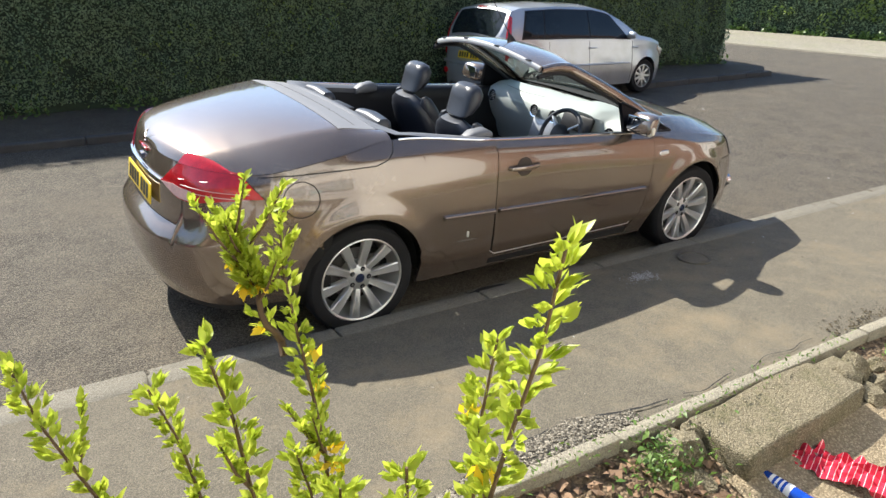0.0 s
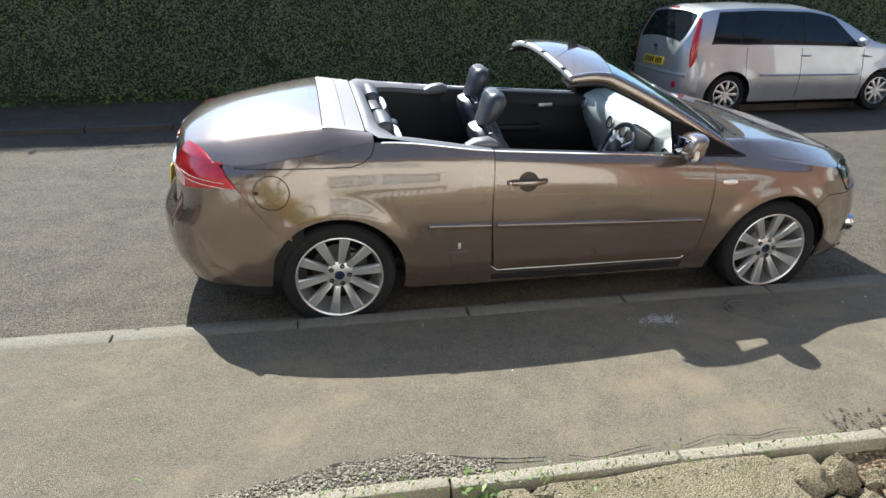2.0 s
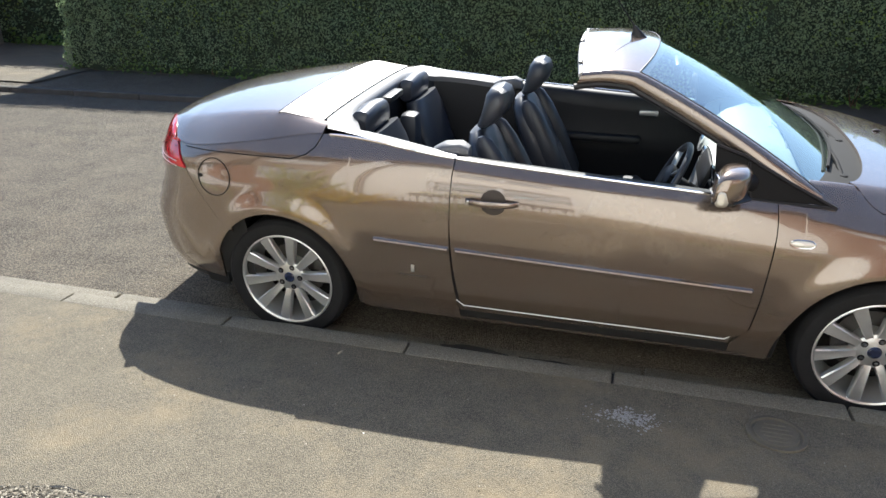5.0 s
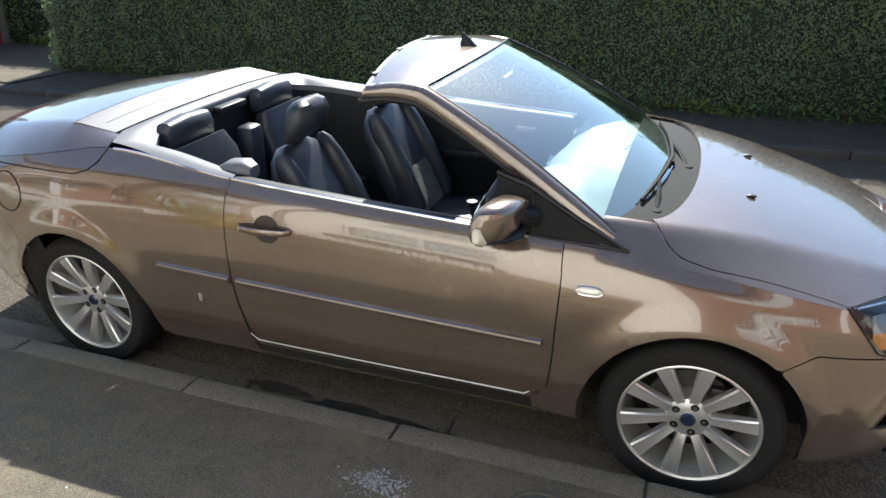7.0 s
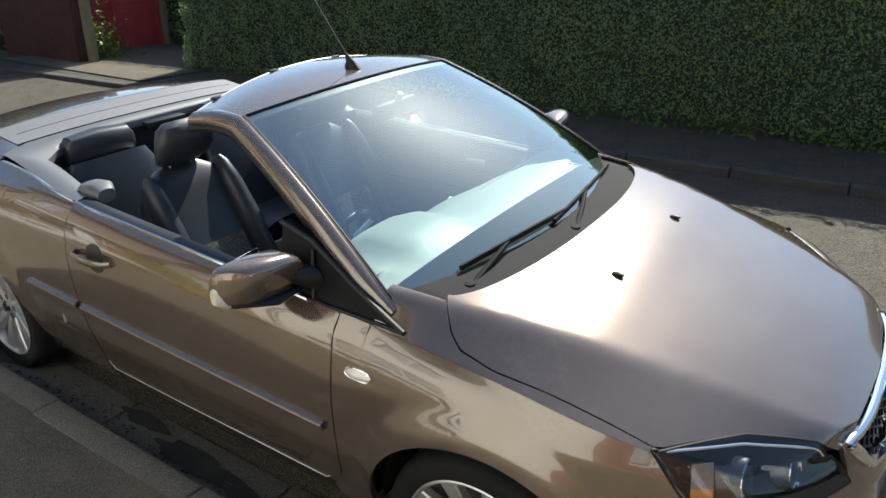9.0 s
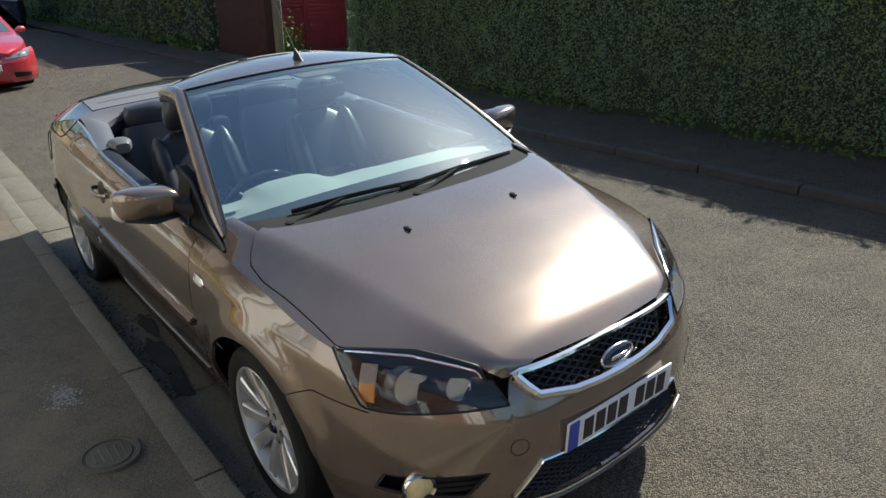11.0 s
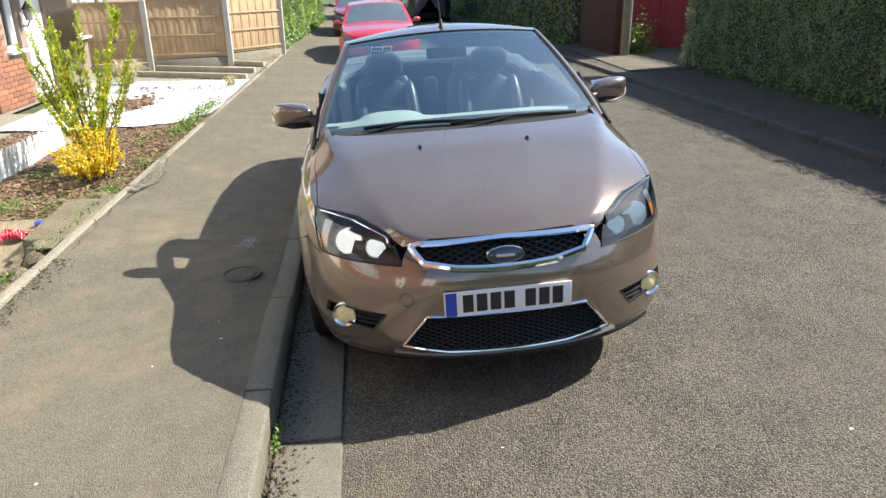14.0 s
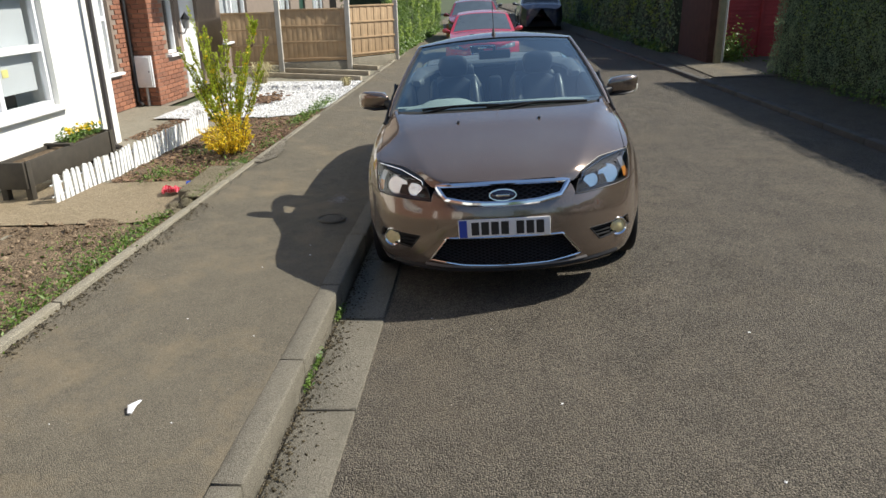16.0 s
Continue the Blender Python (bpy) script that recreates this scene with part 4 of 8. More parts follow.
part("flap_notch", blob([(skin(s_at(-1.742), 0.822, 0.001), (0, 0.003, 0), (0, 0, 0.010)), (skin(s_at(-1.722), 0.822, 0.001), (0, 0.003, 0), (0, 0, 0.007))], 8), VOID, CAR)
for _m in (1, -1):
    _pts = []
    for _x in np.linspace(-1.86, -1.24, 22):
        _s = s_at(_x)
        _pts.append(skin(_s, min(row_z(_s, 7) - 0.004, 0.935 + (_x + 1.86) * 0.02), 0.0008))
    _pts += [skin(s_at(-1.17), 0.968, 0.0008), skin(s_at(-1.13), 1.0, 0.0008), skin(s_at(-1.11), row_z(s_at(-1.11), 7) - 0.003, 0.0008)]
    part("lid_seam", tube([(p.x, p.y * _m, p.z) for p in _pts], 0.0030, 5), VOID, CAR)


# wheels
def wheel(x, side):
    W = new("wheel")
    W.parent = CAR
    W.matrix_basis = pose(x, side * 0.765, HUB_Z, -90 * side, 0, 0)
    R = TYRE_R
    part("tyre", lathe([(0.246, -0.105), (0.268, -0.116), (0.298, -0.113), (0.312, -0.096), (R, -0.07), (R, 0.055), (0.312, 0.082), (0.298, 0.097), (0.262, 0.101), (0.243, 0.092), (0.236, 0.05), (0.236, -0.08)], 72, closed=True), RUBBER, W)
    part("rim", lathe([(0.242, 0.084), (0.242, 0.090), (0.237, 0.093), (0.230, 0.088), (0.224, 0.060), (0.205, -0.07), (0.232, -0.10), (0.241, -0.10), (0.236, -0.08), (0.235, 0.06)], 72, closed=True), ALLOY, W, "bright alloy rim")
    part("hub", lathe([(0.001, 0.060), (0.030, 0.060), (0.040, 0.056), (0.068, 0.056), (0.079, 0.048), (0.082, 0.030), (0.078, -0.05), (0.001, -0.05)], 40), ALLOY, W)
    part("hub_cap", lathe([(0.001, 0.068), (0.022, 0.067), (0.028, 0.060), (0.028, 0.05)], 24), BADGE_BLUE, W, "plain dark hub cap")
    part("brake_disc", lathe([(0.055, -0.03), (0.148, -0.03), (0.148, -0.052), (0.055, -0.052)], 48), STEEL, W, "dull brake disc")
    part("caliper", box(0.10, 0.09, 0.06, (0.11, 0.06, -0.035), 0.015), STEEL, W)
    part("wheel_back", lathe([(0.001, -0.075), (0.235, -0.075), (0.235, -0.078), (0.001, -0.078)], 40), VOID, W)
    sp = bmesh.new()
    rows = []
    for r, w, h, t in ((0.055, 0.0165, 0.052, 0.035), (0.082, 0.0175, 0.062, 0.035), (0.12, 0.0200, 0.070, 0.034), (0.17, 0.0245, 0.078, 0.032), (0.212, 0.0275, 0.083, 0.028), (0.228, 0.0290, 0.084, 0.026)):
        rows.append([sp.verts.new(p) for p in ((r, -w, h - t), (r, -w, h - 0.005), (r, -w * 0.78, h), (r, 0, h - 0.0022), (r, w * 0.78, h), (r, w, h - 0.005), (r, w, h - t))])
    for a, b in zip(rows, rows[1:]):
        for k in range(6):
            sp.faces.new((a[k], a[k + 1], b[k + 1], b[k]))
    bmesh.ops.recalc_face_normals(sp, faces=sp.faces)
    first = part("spoke", face_out(sp, (0.15, 0, -0.2)), ALLOY, W)
    first.rotation_euler = (0, 0, radians(9))
    for k in range(1, 10):
        o = new("spoke", first.data)
        o.parent = W
        o.rotation_euler = (0, 0, radians(9 + 36 * k))
    nut = lathe([(0.001, 0.060), (0.0085, 0.059), (0.0095, 0.05)], 6)
    bmesh.ops.translate(nut, vec=(0.055, 0, 0.001), verts=nut.verts)
    n0 = part("wheel_nut", nut, CHROME, W)
    for k in range(1, 5):
        o = new("wheel_nut", n0.data)
        o.parent = W
        o.rotation_euler = (0, 0, radians(72 * k))
    well = lathe([(0.0145, 0.0572), (0.0125, 0.0576), (0.0105, 0.0572)], 14)
    bmesh.ops.translate(well, vec=(0.055, 0, 0), verts=well.verts)
    w0 = part("nut_well", well, VOID, W)
    for k in range(1, 5):
        o = new("nut_well", w0.data)
        o.parent = W
        o.rotation_euler = (0, 0, radians(72 * k))
    return W


for _x in (1.32, -1.32):
    for _side in (-1, 1):
        wheel(_x, _side)


# windscreen, header, pillars
def screen(u, v, off=0.0):
    """u from the car's right (-1) to its left (1), v from the scuttle to the header."""
    base = Vector((1.0 + 0.17 * (1 - u * u), 0.752 * u, 0.958 + 0.012 * (1 - u * u)))
    head = Vector((0.257 + 0.078 * (1 - u * u), 0.568 * u, 1.358 + 0.040 * (1 - u * u)))
    n = Vector((0.47, 0.10 * u, 0.88))
    return base.lerp(head, v) + n * (0.022 * 4 * v * (1 - v) + off)


_rows = [[screen(u, v) for u in np.linspace(-1, 1, 33)] for v in np.linspace(-0.03, 1.0, 21)]
WS = part("windscreen", face_out(sheet(_rows, lip=0), (0.3, 0, 0.6)), GLASS, CAR, "raked green-tinted windscreen", 80)
WS.visible_shadow = False
for _u0, _u1, _v0, _v1 in ((-1, 1, 0.965, 1.0), (-1, 1, -0.02, 0.05)):
    _rows = [[screen(u, v, -0.003) for u in np.linspace(_u0, _u1, 33)] for v in np.linspace(_v0, _v1, 3)]
    part("screen_band", face_out(sheet(_rows, lip=0), (0.3, 0, 0.6)), BLACK, WS)
for _m in (-1, 1):
    part("screen_seal", tube([screen(_m * 1.0, v, 0.003) for v in np.linspace(-0.02, 1.0, 18)], 0.004, 6), BLACK, WS)
    part("screen_trim", tube([screen(_m * 1.012, v, 0.006) for v in np.linspace(0.0, 1.0, 18)], 0.003, 6), BLACK, WS)
part("screen_seal", tube([screen(u, 1.0, 0.003) for u in np.linspace(-1, 1, 25)], 0.0035, 6), BLACK, WS)

_rows = []
for _k in range(9):
    _f = _k / 8
    _r = []
    for _u in np.linspace(-1.01, 1.01, 35):
        a = screen(_u, 1.0, 0.004)
        b = Vector((0.030 - 0.040 * (1 - _u * _u), 0.575 * _u, 1.343 + 0.072 * (1 - _u * _u)))
        p = a.lerp(b, _f)
        p.z += 0.014 * math.sin(math.pi * _f) + 0.006 * _f
        _r.append(p)
    _rows.append(_r)
_bm = face_out(sheet(_rows, lip=0), (0.15, 0, 1.0))
fold_rim(_bm, 0.03)
HEAD = part("roof_header", _bm, PAINT, CAR, "bronze header rail over the windscreen", 60)
_rows = [[p + Vector((0.0, 0, -0.032)) for p in r] for r in _rows]
part("header_lining", sheet(_rows, lip=0), GREY_TRIM, HEAD, "pale grey header lining")
part("header_seal", tube([(0.022 - 0.040 * (1 - u * u), 0.572 * u, 1.332 + 0.072 * (1 - u * u)) for u in np.linspace(-1, 1, 25)], 0.015, 8, flat=1.2), plain("silver_grey_seal", (0.50, 0.50, 0.50), 0.45, 0.2), HEAD, "silver grey sealing rail")
for _u in (-0.82, -0.3, 0.3, 0.82):
    part("roof_latch", box(0.022, 0.045, 0.012, (0.020 - 0.040 * (1 - _u * _u), 0.572 * _u, 1.348 + 0.072 * (1 - _u * _u)), 0.005), BLACK, HEAD)

for _m in (-1, 1):
    spine = [screen(_m * 1.010, v, 0.006) for v in np.linspace(-0.01, 1.0, 22)]
    _back = Vector((0.030, _m * 0.575, 1.352))
    spine += [spine[-1].lerp(_back, f) + Vector((0, 0, 0.012 * math.sin(math.pi * f))) for f in (0.2, 0.4, 0.6, 0.8, 1.0)]
    _rows = []
    for _k, p in enumerate(spine):
        w = float(np.interp(_k, (0, 3, 6, 21, 26), (0.45, 0.90, 1.02, 0.92, 0.80)))
        _rows.append([p + Vector((a, _m * b, c)) * w for a, b, c in ((0.004, -0.006, -0.006), (0, 0.004, 0.001), (-0.004, 0.022, -0.003), (-0.010, 0.036, -0.014), (-0.018, 0.043, -0.031), (-0.026, 0.042, -0.050), (-0.032, 0.030, -0.062), (-0.034, 0.006, -0.064))])
    _bm = sheet(_rows, lip=0)
    bmesh.ops.recalc_face_normals(_bm, faces=_bm.faces)
    part("windscreen_pillar", face_out(_bm, (0.5, 0, 0.9)), PAINT, CAR, "", 70)
    part("pillar_seal", tube([p + Vector((-0.036, _m * 0.016, -0.064)) for p in spine[3:]], 0.014, 8), BLACK, CAR)
    tri = [(1.05, .795, .916), (0.60, .806, .940), (0.585, .752, 1.125), (0.70, .742, 1.085)]
    own = bmesh.new()
    vs = [own.verts.new((x, _m * y, z)) for x, y, z in tri]
    ws = [own.verts.new((x, _m * (y - 0.03), z)) for x, y, z in tri]
    own.faces.new(vs), own.faces.new(ws[::-1])
    for k in range(4):
        own.faces.new((vs[k], vs[(k + 1) % 4], ws[(k + 1) % 4], ws[k]))
    bmesh.ops.recalc_face_normals(own, faces=own.faces)
    QP = part("quarter_pane", own, plain("gloss_black_quarter", (0.006, 0.006, 0.007), 0.4, var=0.1, bump=0, spec=0.12), CAR, "black triangular quarter panel by the mirror")
    part("pane_frame", tube([(1.055, _m * .799, .917), (0.80, _m * .806, .925), (0.60, _m * .811, .940)], 0.007, 6), BLACK, QP)
    part("pane_frame", tube([(1.055, _m * .799, .917), (0.88, _m * .782, .998), (0.70, _m * .754, 1.088), (0.585, _m * .760, 1.128)], 0.008, 6), BLACK, QP)
    part("pane_frame", tube([(0.735, _m * .806, .930), (0.715, _m * .770, 1.07)], 0.006, 6), BLACK, QP)
    sec = []
    for y, cx, a, b in ((.805, .690, .018, .020), (.822, .665, .048, .048), (.850, .650, .060, .062), (.92, .642, .066, .068), (.985, .630, .060, .065), (1.02, .614, .044, .056), (1.036, .600, .020, .038)):
        sec.append(((cx, _m * y, 1.024 + (y - .85) * 0.05), (a, 0, 0), (0.012, 0, b)))
    MI = part("door_mirror", blob(sec, 28, power=3.0), PAINT, CAR, "body-coloured door mirror on a black foot", 60)
    part("mirror_glass", box(0.006, 0.165, 0.088, (0.576, _m * 0.925, 1.030), 0.003, turn=Matrix.Rotation(_m * radians(-6), 4, "Z")), plain("mirror_glass", (0.75, 0.78, 0.8), 0.03, 1.0, var=0.02, bump=0), MI, "mirror glass")
    part("mirror_skirt", blob([((0.655, _m * .82, .966), (.055, 0, 0), (0, 0, .010)), ((0.65, _m * .92, .968), (.075, 0, 0), (0, 0, .013)), ((0.61, _m * 1.01, .976), (.04, 0, 0), (0, 0, .010))], 14), BLACK, MI)
    part("mirror_lamp", blob([((0.606, _m * .985, 1.000), (.030, 0, 0), (0, 0, .040)), ((0.604, _m * 1.022, 1.002), (.026, 0, 0), (0, 0, .038)), ((0.598, _m * 1.042, 1.004), (.012, 0, 0), (0, 0, .022))], 14, power=3), CLEAR_LENS, MI, "pale lamp in the mirror shell")
    part("mirror_foot", blob([((0.715, _m * .785, .985), (.045, 0, 0), (0, 0, .045)), ((0.705, _m * .815, 1.0), (.035, 0, 0), (0, 0, .030)), ((0.69, _m * .84, 1.01), (.03, 0, 0), (0, 0, .025))], 14), BLACK, MI)

# scuttle, wipers, aerial
_rows = []
for _f in np.linspace(0, 1, 5):
    _r = []
    for _u in np.linspace(-1, 1, 33):
        hood = top(1.262 - 0.135 * abs(_u) ** 2.4, 0.700 * _u, -0.022)
        base = screen(_u * 0.99, -0.02, -0.004)
        _r.append(hood.lerp(base, _f) - Vector((0, 0, 0.012 * math.sin(math.pi * _f))))
    _rows.append(_r)
part("scuttle", face_out(sheet(_rows, lip=0), (1.1, 0, 0)), plain("grey_scuttle_plastic", (0.11, 0.11, 0.115), 0.5, fine=200), CAR)
WIPER_BLACK = plain("matt_black_wiper", (0.010, 0.010, 0.011), 0.75, spec=0.15)
for _pivot, _a, _b in (((1.115, -0.56, .962), -0.70, 0.02), ((1.200, -0.04, .968), -0.10, 0.82)):
    _e0, _e1 = screen(_a, 0.045, 0.012), screen(_b, 0.055 if _b < 0.5 else 0.03, 0.012)
    WP = part("wiper", tube([_e0.lerp(_e1, k / 8) + Vector((0.015, 0, 0.012)) * math.sin(math.pi * k / 8) for k in range(9)], 0.0075, 6, flat=1.3), WIPER_BLACK, CAR, "black wiper resting at the foot of the screen")
    _mid = _e0.lerp(_e1, 0.42 if _b < 0.5 else 0.5) + Vector((0.010, 0, 0.014))
    part("wiper_arm", tube([Vector(_pivot), Vector(_pivot).lerp(_mid, 0.5) + Vector((0.004, 0, 0.006)), _mid], [0.012, 0.009, 0.007], 8), WIPER_BLACK, WP)
    part("wiper_pivot", lathe([(0.001, 0.02), (0.016, 0.018), (0.020, -0.02)], 14, Matrix.Translation(_pivot)), WIPER_BLACK, WP)
_e = Vector((0.235, 0, 1.418))
AER = part("aerial", blob([(_e + Vector((0, 0, -0.006)), (0.042, 0, 0), (0, 0.020, 0)), (_e + Vector((-0.008, 0, 0.022)), (0.022, 0, 0), (0, 0.011, 0)), (_e + Vector((-0.026, 0, 0.050)), (0.006, 0, 0), (0, 0.005, 0))], 14), BLACK, CAR, "black whip aerial on the header")
part("aerial_rod", tube([_e + Vector((-0.022, 0, 0.042)), _e + Vector((-0.11, 0, 0.16)), _e + Vector((-0.31, 0, 0.44))], [0.0035, 0.0028, 0.0022], 6), BLACK, AER)

# cabin: floor, ledges, rear collar, door cards
part("cabin_floor", box(2.2, 1.48, 0.05, (-0.2, 0, 0.335), 0.01), plain("black_carpet", (0.015, 0.015, 0.016), 0.95, var=0.3, fine=200), CAR)
part("front_bulkhead", box(0.05, 1.46, 0.62, (1.05, 0, 0.62), 0.01), VOID, CAR)
for _m in (-1, 1):
    _rows = []
    for _x in np.linspace(0.93, -0.468, 30):
        s = s_at(_x)
        e = skin(s, row_z(s, 7) - 0.004)
        yo = -e.y - 0.004
        _rows.append([Vector((_x, _m * y, z)) for y, z in ((yo, e.z - 0.002), (yo - 0.018, e.z + 0.003), (yo - 0.050, e.z + 0.001), (yo - 0.075, e.z - 0.02), (yo - 0.085, e.z - 0.10), (yo - 0.075, 0.72), (yo - 0.10, 0.66), (yo - 0.08, 0.60), (yo - 0.07, 0.36))])
    DC = part("door_card", sheet(_rows, lip=0), BLACK, CAR, "black inner door trim", 60)
    part("armrest", box(0.52, 0.07, 0.05, (0.05, _m * 0.695, 0.70), 0.018), BLACK, DC)
    part("inner_handle", box(0.11, 0.02, 0.03, (0.34, _m * 0.715, 0.865), 0.006), ALLOY, DC, "silver inner door handle")
    part("belt_guide", blob([((-0.60, _m * .690, .985), (0, .035, 0), (0, 0, .022)), ((-0.55, _m * .695, 1.0), (0, .055, 0), (0, 0, .036)), ((-0.47, _m * .700, 1.008), (0, .052, 0), (0, 0, .038)), ((-0.43, _m * .705, 1.0), (0, .035, 0), (0, 0, .026))], 16, power=3), GREY_TRIM, CAR, "padded grey leather belt guide")
outer, inner_ = [], []
for _x in np.linspace(-0.472, -1.085, 14):
    s = s_at(_x)
    e = skin(s, row_z(s, 7) - 0.004, -0.006)
    f = (-0.472 - _x) / 0.613
    outer.append(Vector((_x, e.y, e.z + 0.028 * max(0, f - 0.6) / 0.4)))
    inner_.append(Vector((-0.472 - 0.50 * f, -(0.715 - 0.085 * f), e.z - 0.012 + 0.0 * f)))
for _k in range(1, 10):
    w = _k / 9
    outer.append(Vector((-1.143, -0.70 * (1 - w), top(-1.15, -0.70 * (1 - w)).z - 0.004)))
    inner_.append(Vector((-0.975 - 0.095 * math.sin(min(1, w * 2.4) * math.pi / 2), -0.630 + 0.63 * w, 1.045 + 0.035 * min(1, w * 2))))
outer += [flip(p) for p in outer[-2::-1]]
inner_ += [flip(p) for p in inner_[-2::-1]]
_rows = [[a.lerp(b, t) + Vector((0, 0, 0.012 * math.sin(math.pi * t))) for t in np.linspace(0, 1, 7)] + [b + Vector((0, 0, -0.03)) + (Vector((0.0, 0, 0))), Vector((b.x + 0.02, b.y * 0.97, 0.72)), Vector((b.x + 0.05, b.y * 0.96, 0.36))] for a, b in zip(outer, inner_)]
own = sheet([r[:8] for r in _rows], lip=0)
COL = part("rear_collar", own, GREY_TRIM, CAR, "pale grey padded collar round the rear seats", 60)
part("collar_wall", sheet([r[7:] for r in _rows], lip=0), BLACK, COL)


def cushion(sections, n=22, power=3.2):
    return blob(sections, n, power=power)


def front_seat(y, dx=0.0):
    S = new("front_seat")
    S.parent = CAR
    tagged(S, "black leather sports seat with tall headrest")
    back = []
    for f, hw, th in ((0, .215, .06), (.15, .235, .078), (.4, .245, .076), (.65, .238, .068), (.82, .212, .062), (.93, .165, .055), (1.0, .10, .036)):
        back.append(((-0.215 - 0.25 * f, y, 0.52 + 0.545 * f), (0, hw, 0), (th * 0.93, 0, th * 0.36)))
    part("backrest", cushion(back), LEATHER, S)
    for m in (-1, 1):
        bol = [((-0.165 - 0.25 * f, y + m * (0.195 - 0.02 * f), 0.54 + 0.53 * f), (0, r, 0), (r * 1.25, 0, r * 0.5)) for f, r in ((0, .030), (.1, .050), (.5, .054), (.8, .045), (.95, .03), (1.0, .012))]
        part("bolster", cushion(bol, 16, 2.2), LEATHER, S)
    ins = [((-0.150 - 0.235 * f, y, 0.56 + 0.49 * f), (0, .125, 0), (.008, 0, .003)) for f in (0, .08, .40, .44)]
    part("seat_insert", cushion(ins, 16, 4), MESH_CLOTH, S, "perforated grey insert")
    base = [((0.28, y, .50), (0, .20, 0), (0, 0, .05)), ((0.22, y, .50), (0, .245, 0), (0, 0, .085)), ((0.0, y, .475), (0, .25, 0), (0, 0, .085)), ((-0.2, y, .465), (0, .235, 0), (0, 0, .08)), ((-0.26, y, .47), (0, .20, 0), (0, 0, .05))]
    part("seat_base", cushion(base), LEATHER, S)
    hr = []
    for f, hw, th in ((0, .085, .030), (.10, .114, .052), (.35, .128, .064), (.65, .130, .066), (.88, .116, .054), (1.0, .082, .030)):
        hr.append(((-0.425 + 0.045 * f + 0.03 * math.sin(f * 3), y, 1.085 + 0.185 * f), (0, hw, 0), (th, 0, th * 0.25)))
    part("headrest", cushion(hr, 24, 2.8), LEATHER, S, "tall padded headrest")
    for m in (-1, 1):
        part("headrest_post", tube([(-0.44, y + m * 0.05, 1.03), (-0.425, y + m * 0.05, 1.10)], 0.006, 8), CHROME, S)
    S.location = (dx, 0, -0.045)


def rear_seat(y):
    S = new("rear_seat")
    S.parent = CAR
    tagged(S, "black leather rear bucket seat")
    back = [((-0.83 - 0.15 * f, y, 0.52 + 0.46 * f), (0, hw, 0), (.06, 0, .02)) for f, hw in ((0, .24), (.3, .255), (.8, .24), (1, .19))]
    part("backrest", cushion(back), LEATHER, S)
    part("seat_base", cushion([((-0.55, y, .50), (0, .22, 0), (0, 0, .05)), ((-0.65, y, .50), (0, .25, 0), (0, 0, .07)), ((-0.85, y, .49), (0, .25, 0), (0, 0, .07))]), LEATHER, S)
    part("headrest", cushion([((-1.02 + 0.0 * f, y + hw0, z), (0.055 * k, 0, 0), (0, 0, 0.072 * k)) for f, hw0, z, k in ((0, -.165, 1.02, .6), (0, -.14, 1.03, .9), (0, 0, 1.035, 1), (0, .14, 1.03, .9), (0, .165, 1.02, .6))], 20, 2.8), LEATHER, S, "low wide rear headrest")


for _y in (-0.365, 0.365):
    front_seat(_y, 0.09 if _y > 0 else 0.0)
    rear_seat(_y)
part("rear_divider", box(0.10, 0.12, 0.50, (-0.93, 0, 0.72), 0.03), LEATHER, CAR)
part("wind_stop", box(0.06, 0.22, 0.035, (-1.03, 0, 1.055), 0.01), BLACK, CAR)
part("centre_console", box(0.95, 0.20, 0.22, (0.12, 0, 0.46), 0.04), BLACK, CAR)
part("gear_lever", tube([(0.28, 0, .55), (0.26, 0, .66), (0.26, 0, .70)], [0.012, 0.012, 0.026], 12), BLACK, CAR, "black gear lever")

# dashboard and steering wheel
_prof = ((1.16, .935), (1.0, .972), (0.86, .985), (0.74, .978), (0.66, .945), (0.63, .88), (0.66, .78), (0.72, .66), (0.78, .52))
_rows = []
for _y in np.linspace(-0.735, 0.735, 41):
    hump = 0.035 * math.exp(-((_y + 0.37) / 0.17) ** 4)
    _rows.append([Vector((x - 0.03 * math.exp(-(_y / 0.2) ** 2) * (z < 0.95) - (0.05 if hump > 0.015 and z > 0.93 and x < 0.8 else 0) - 0.17 * (_y / 0.735) ** 2 * (x > 0.95), _y, z + (hump if x < 0.9 and z > 0.9 else 0))) for x, z in _prof])
DB = part("dashboard", sheet(_rows, lip=0), DASH_GREY, CAR, "pale grey dashboard", 50)
for _k in range(-1, 2):
    part("demister", tube([(0.985 + 0.014 * _k - 0.05 * abs(u), 0.46 * u, .979 - 0.002 * _k) for u in np.linspace(-0.5, 0.5, 9)], 0.0045, 5), BLACK, DB, "narrow dark demister slot")
_lid = [(0.93, 0.14), (0.955, 0.36), (0.93, 0.58), (0.72, 0.60), (0.70, 0.36), (0.72, 0.12)]
part("airbag_lid", tube([(x, y, float(np.interp(x, (0.66, 0.74, 0.86, 1.0), (.945, .978, .985, .972))) + 0.001) for x, y in _lid], 0.0022, 5, closed=True), STEEL, DB, "fine seam of the airbag lid")
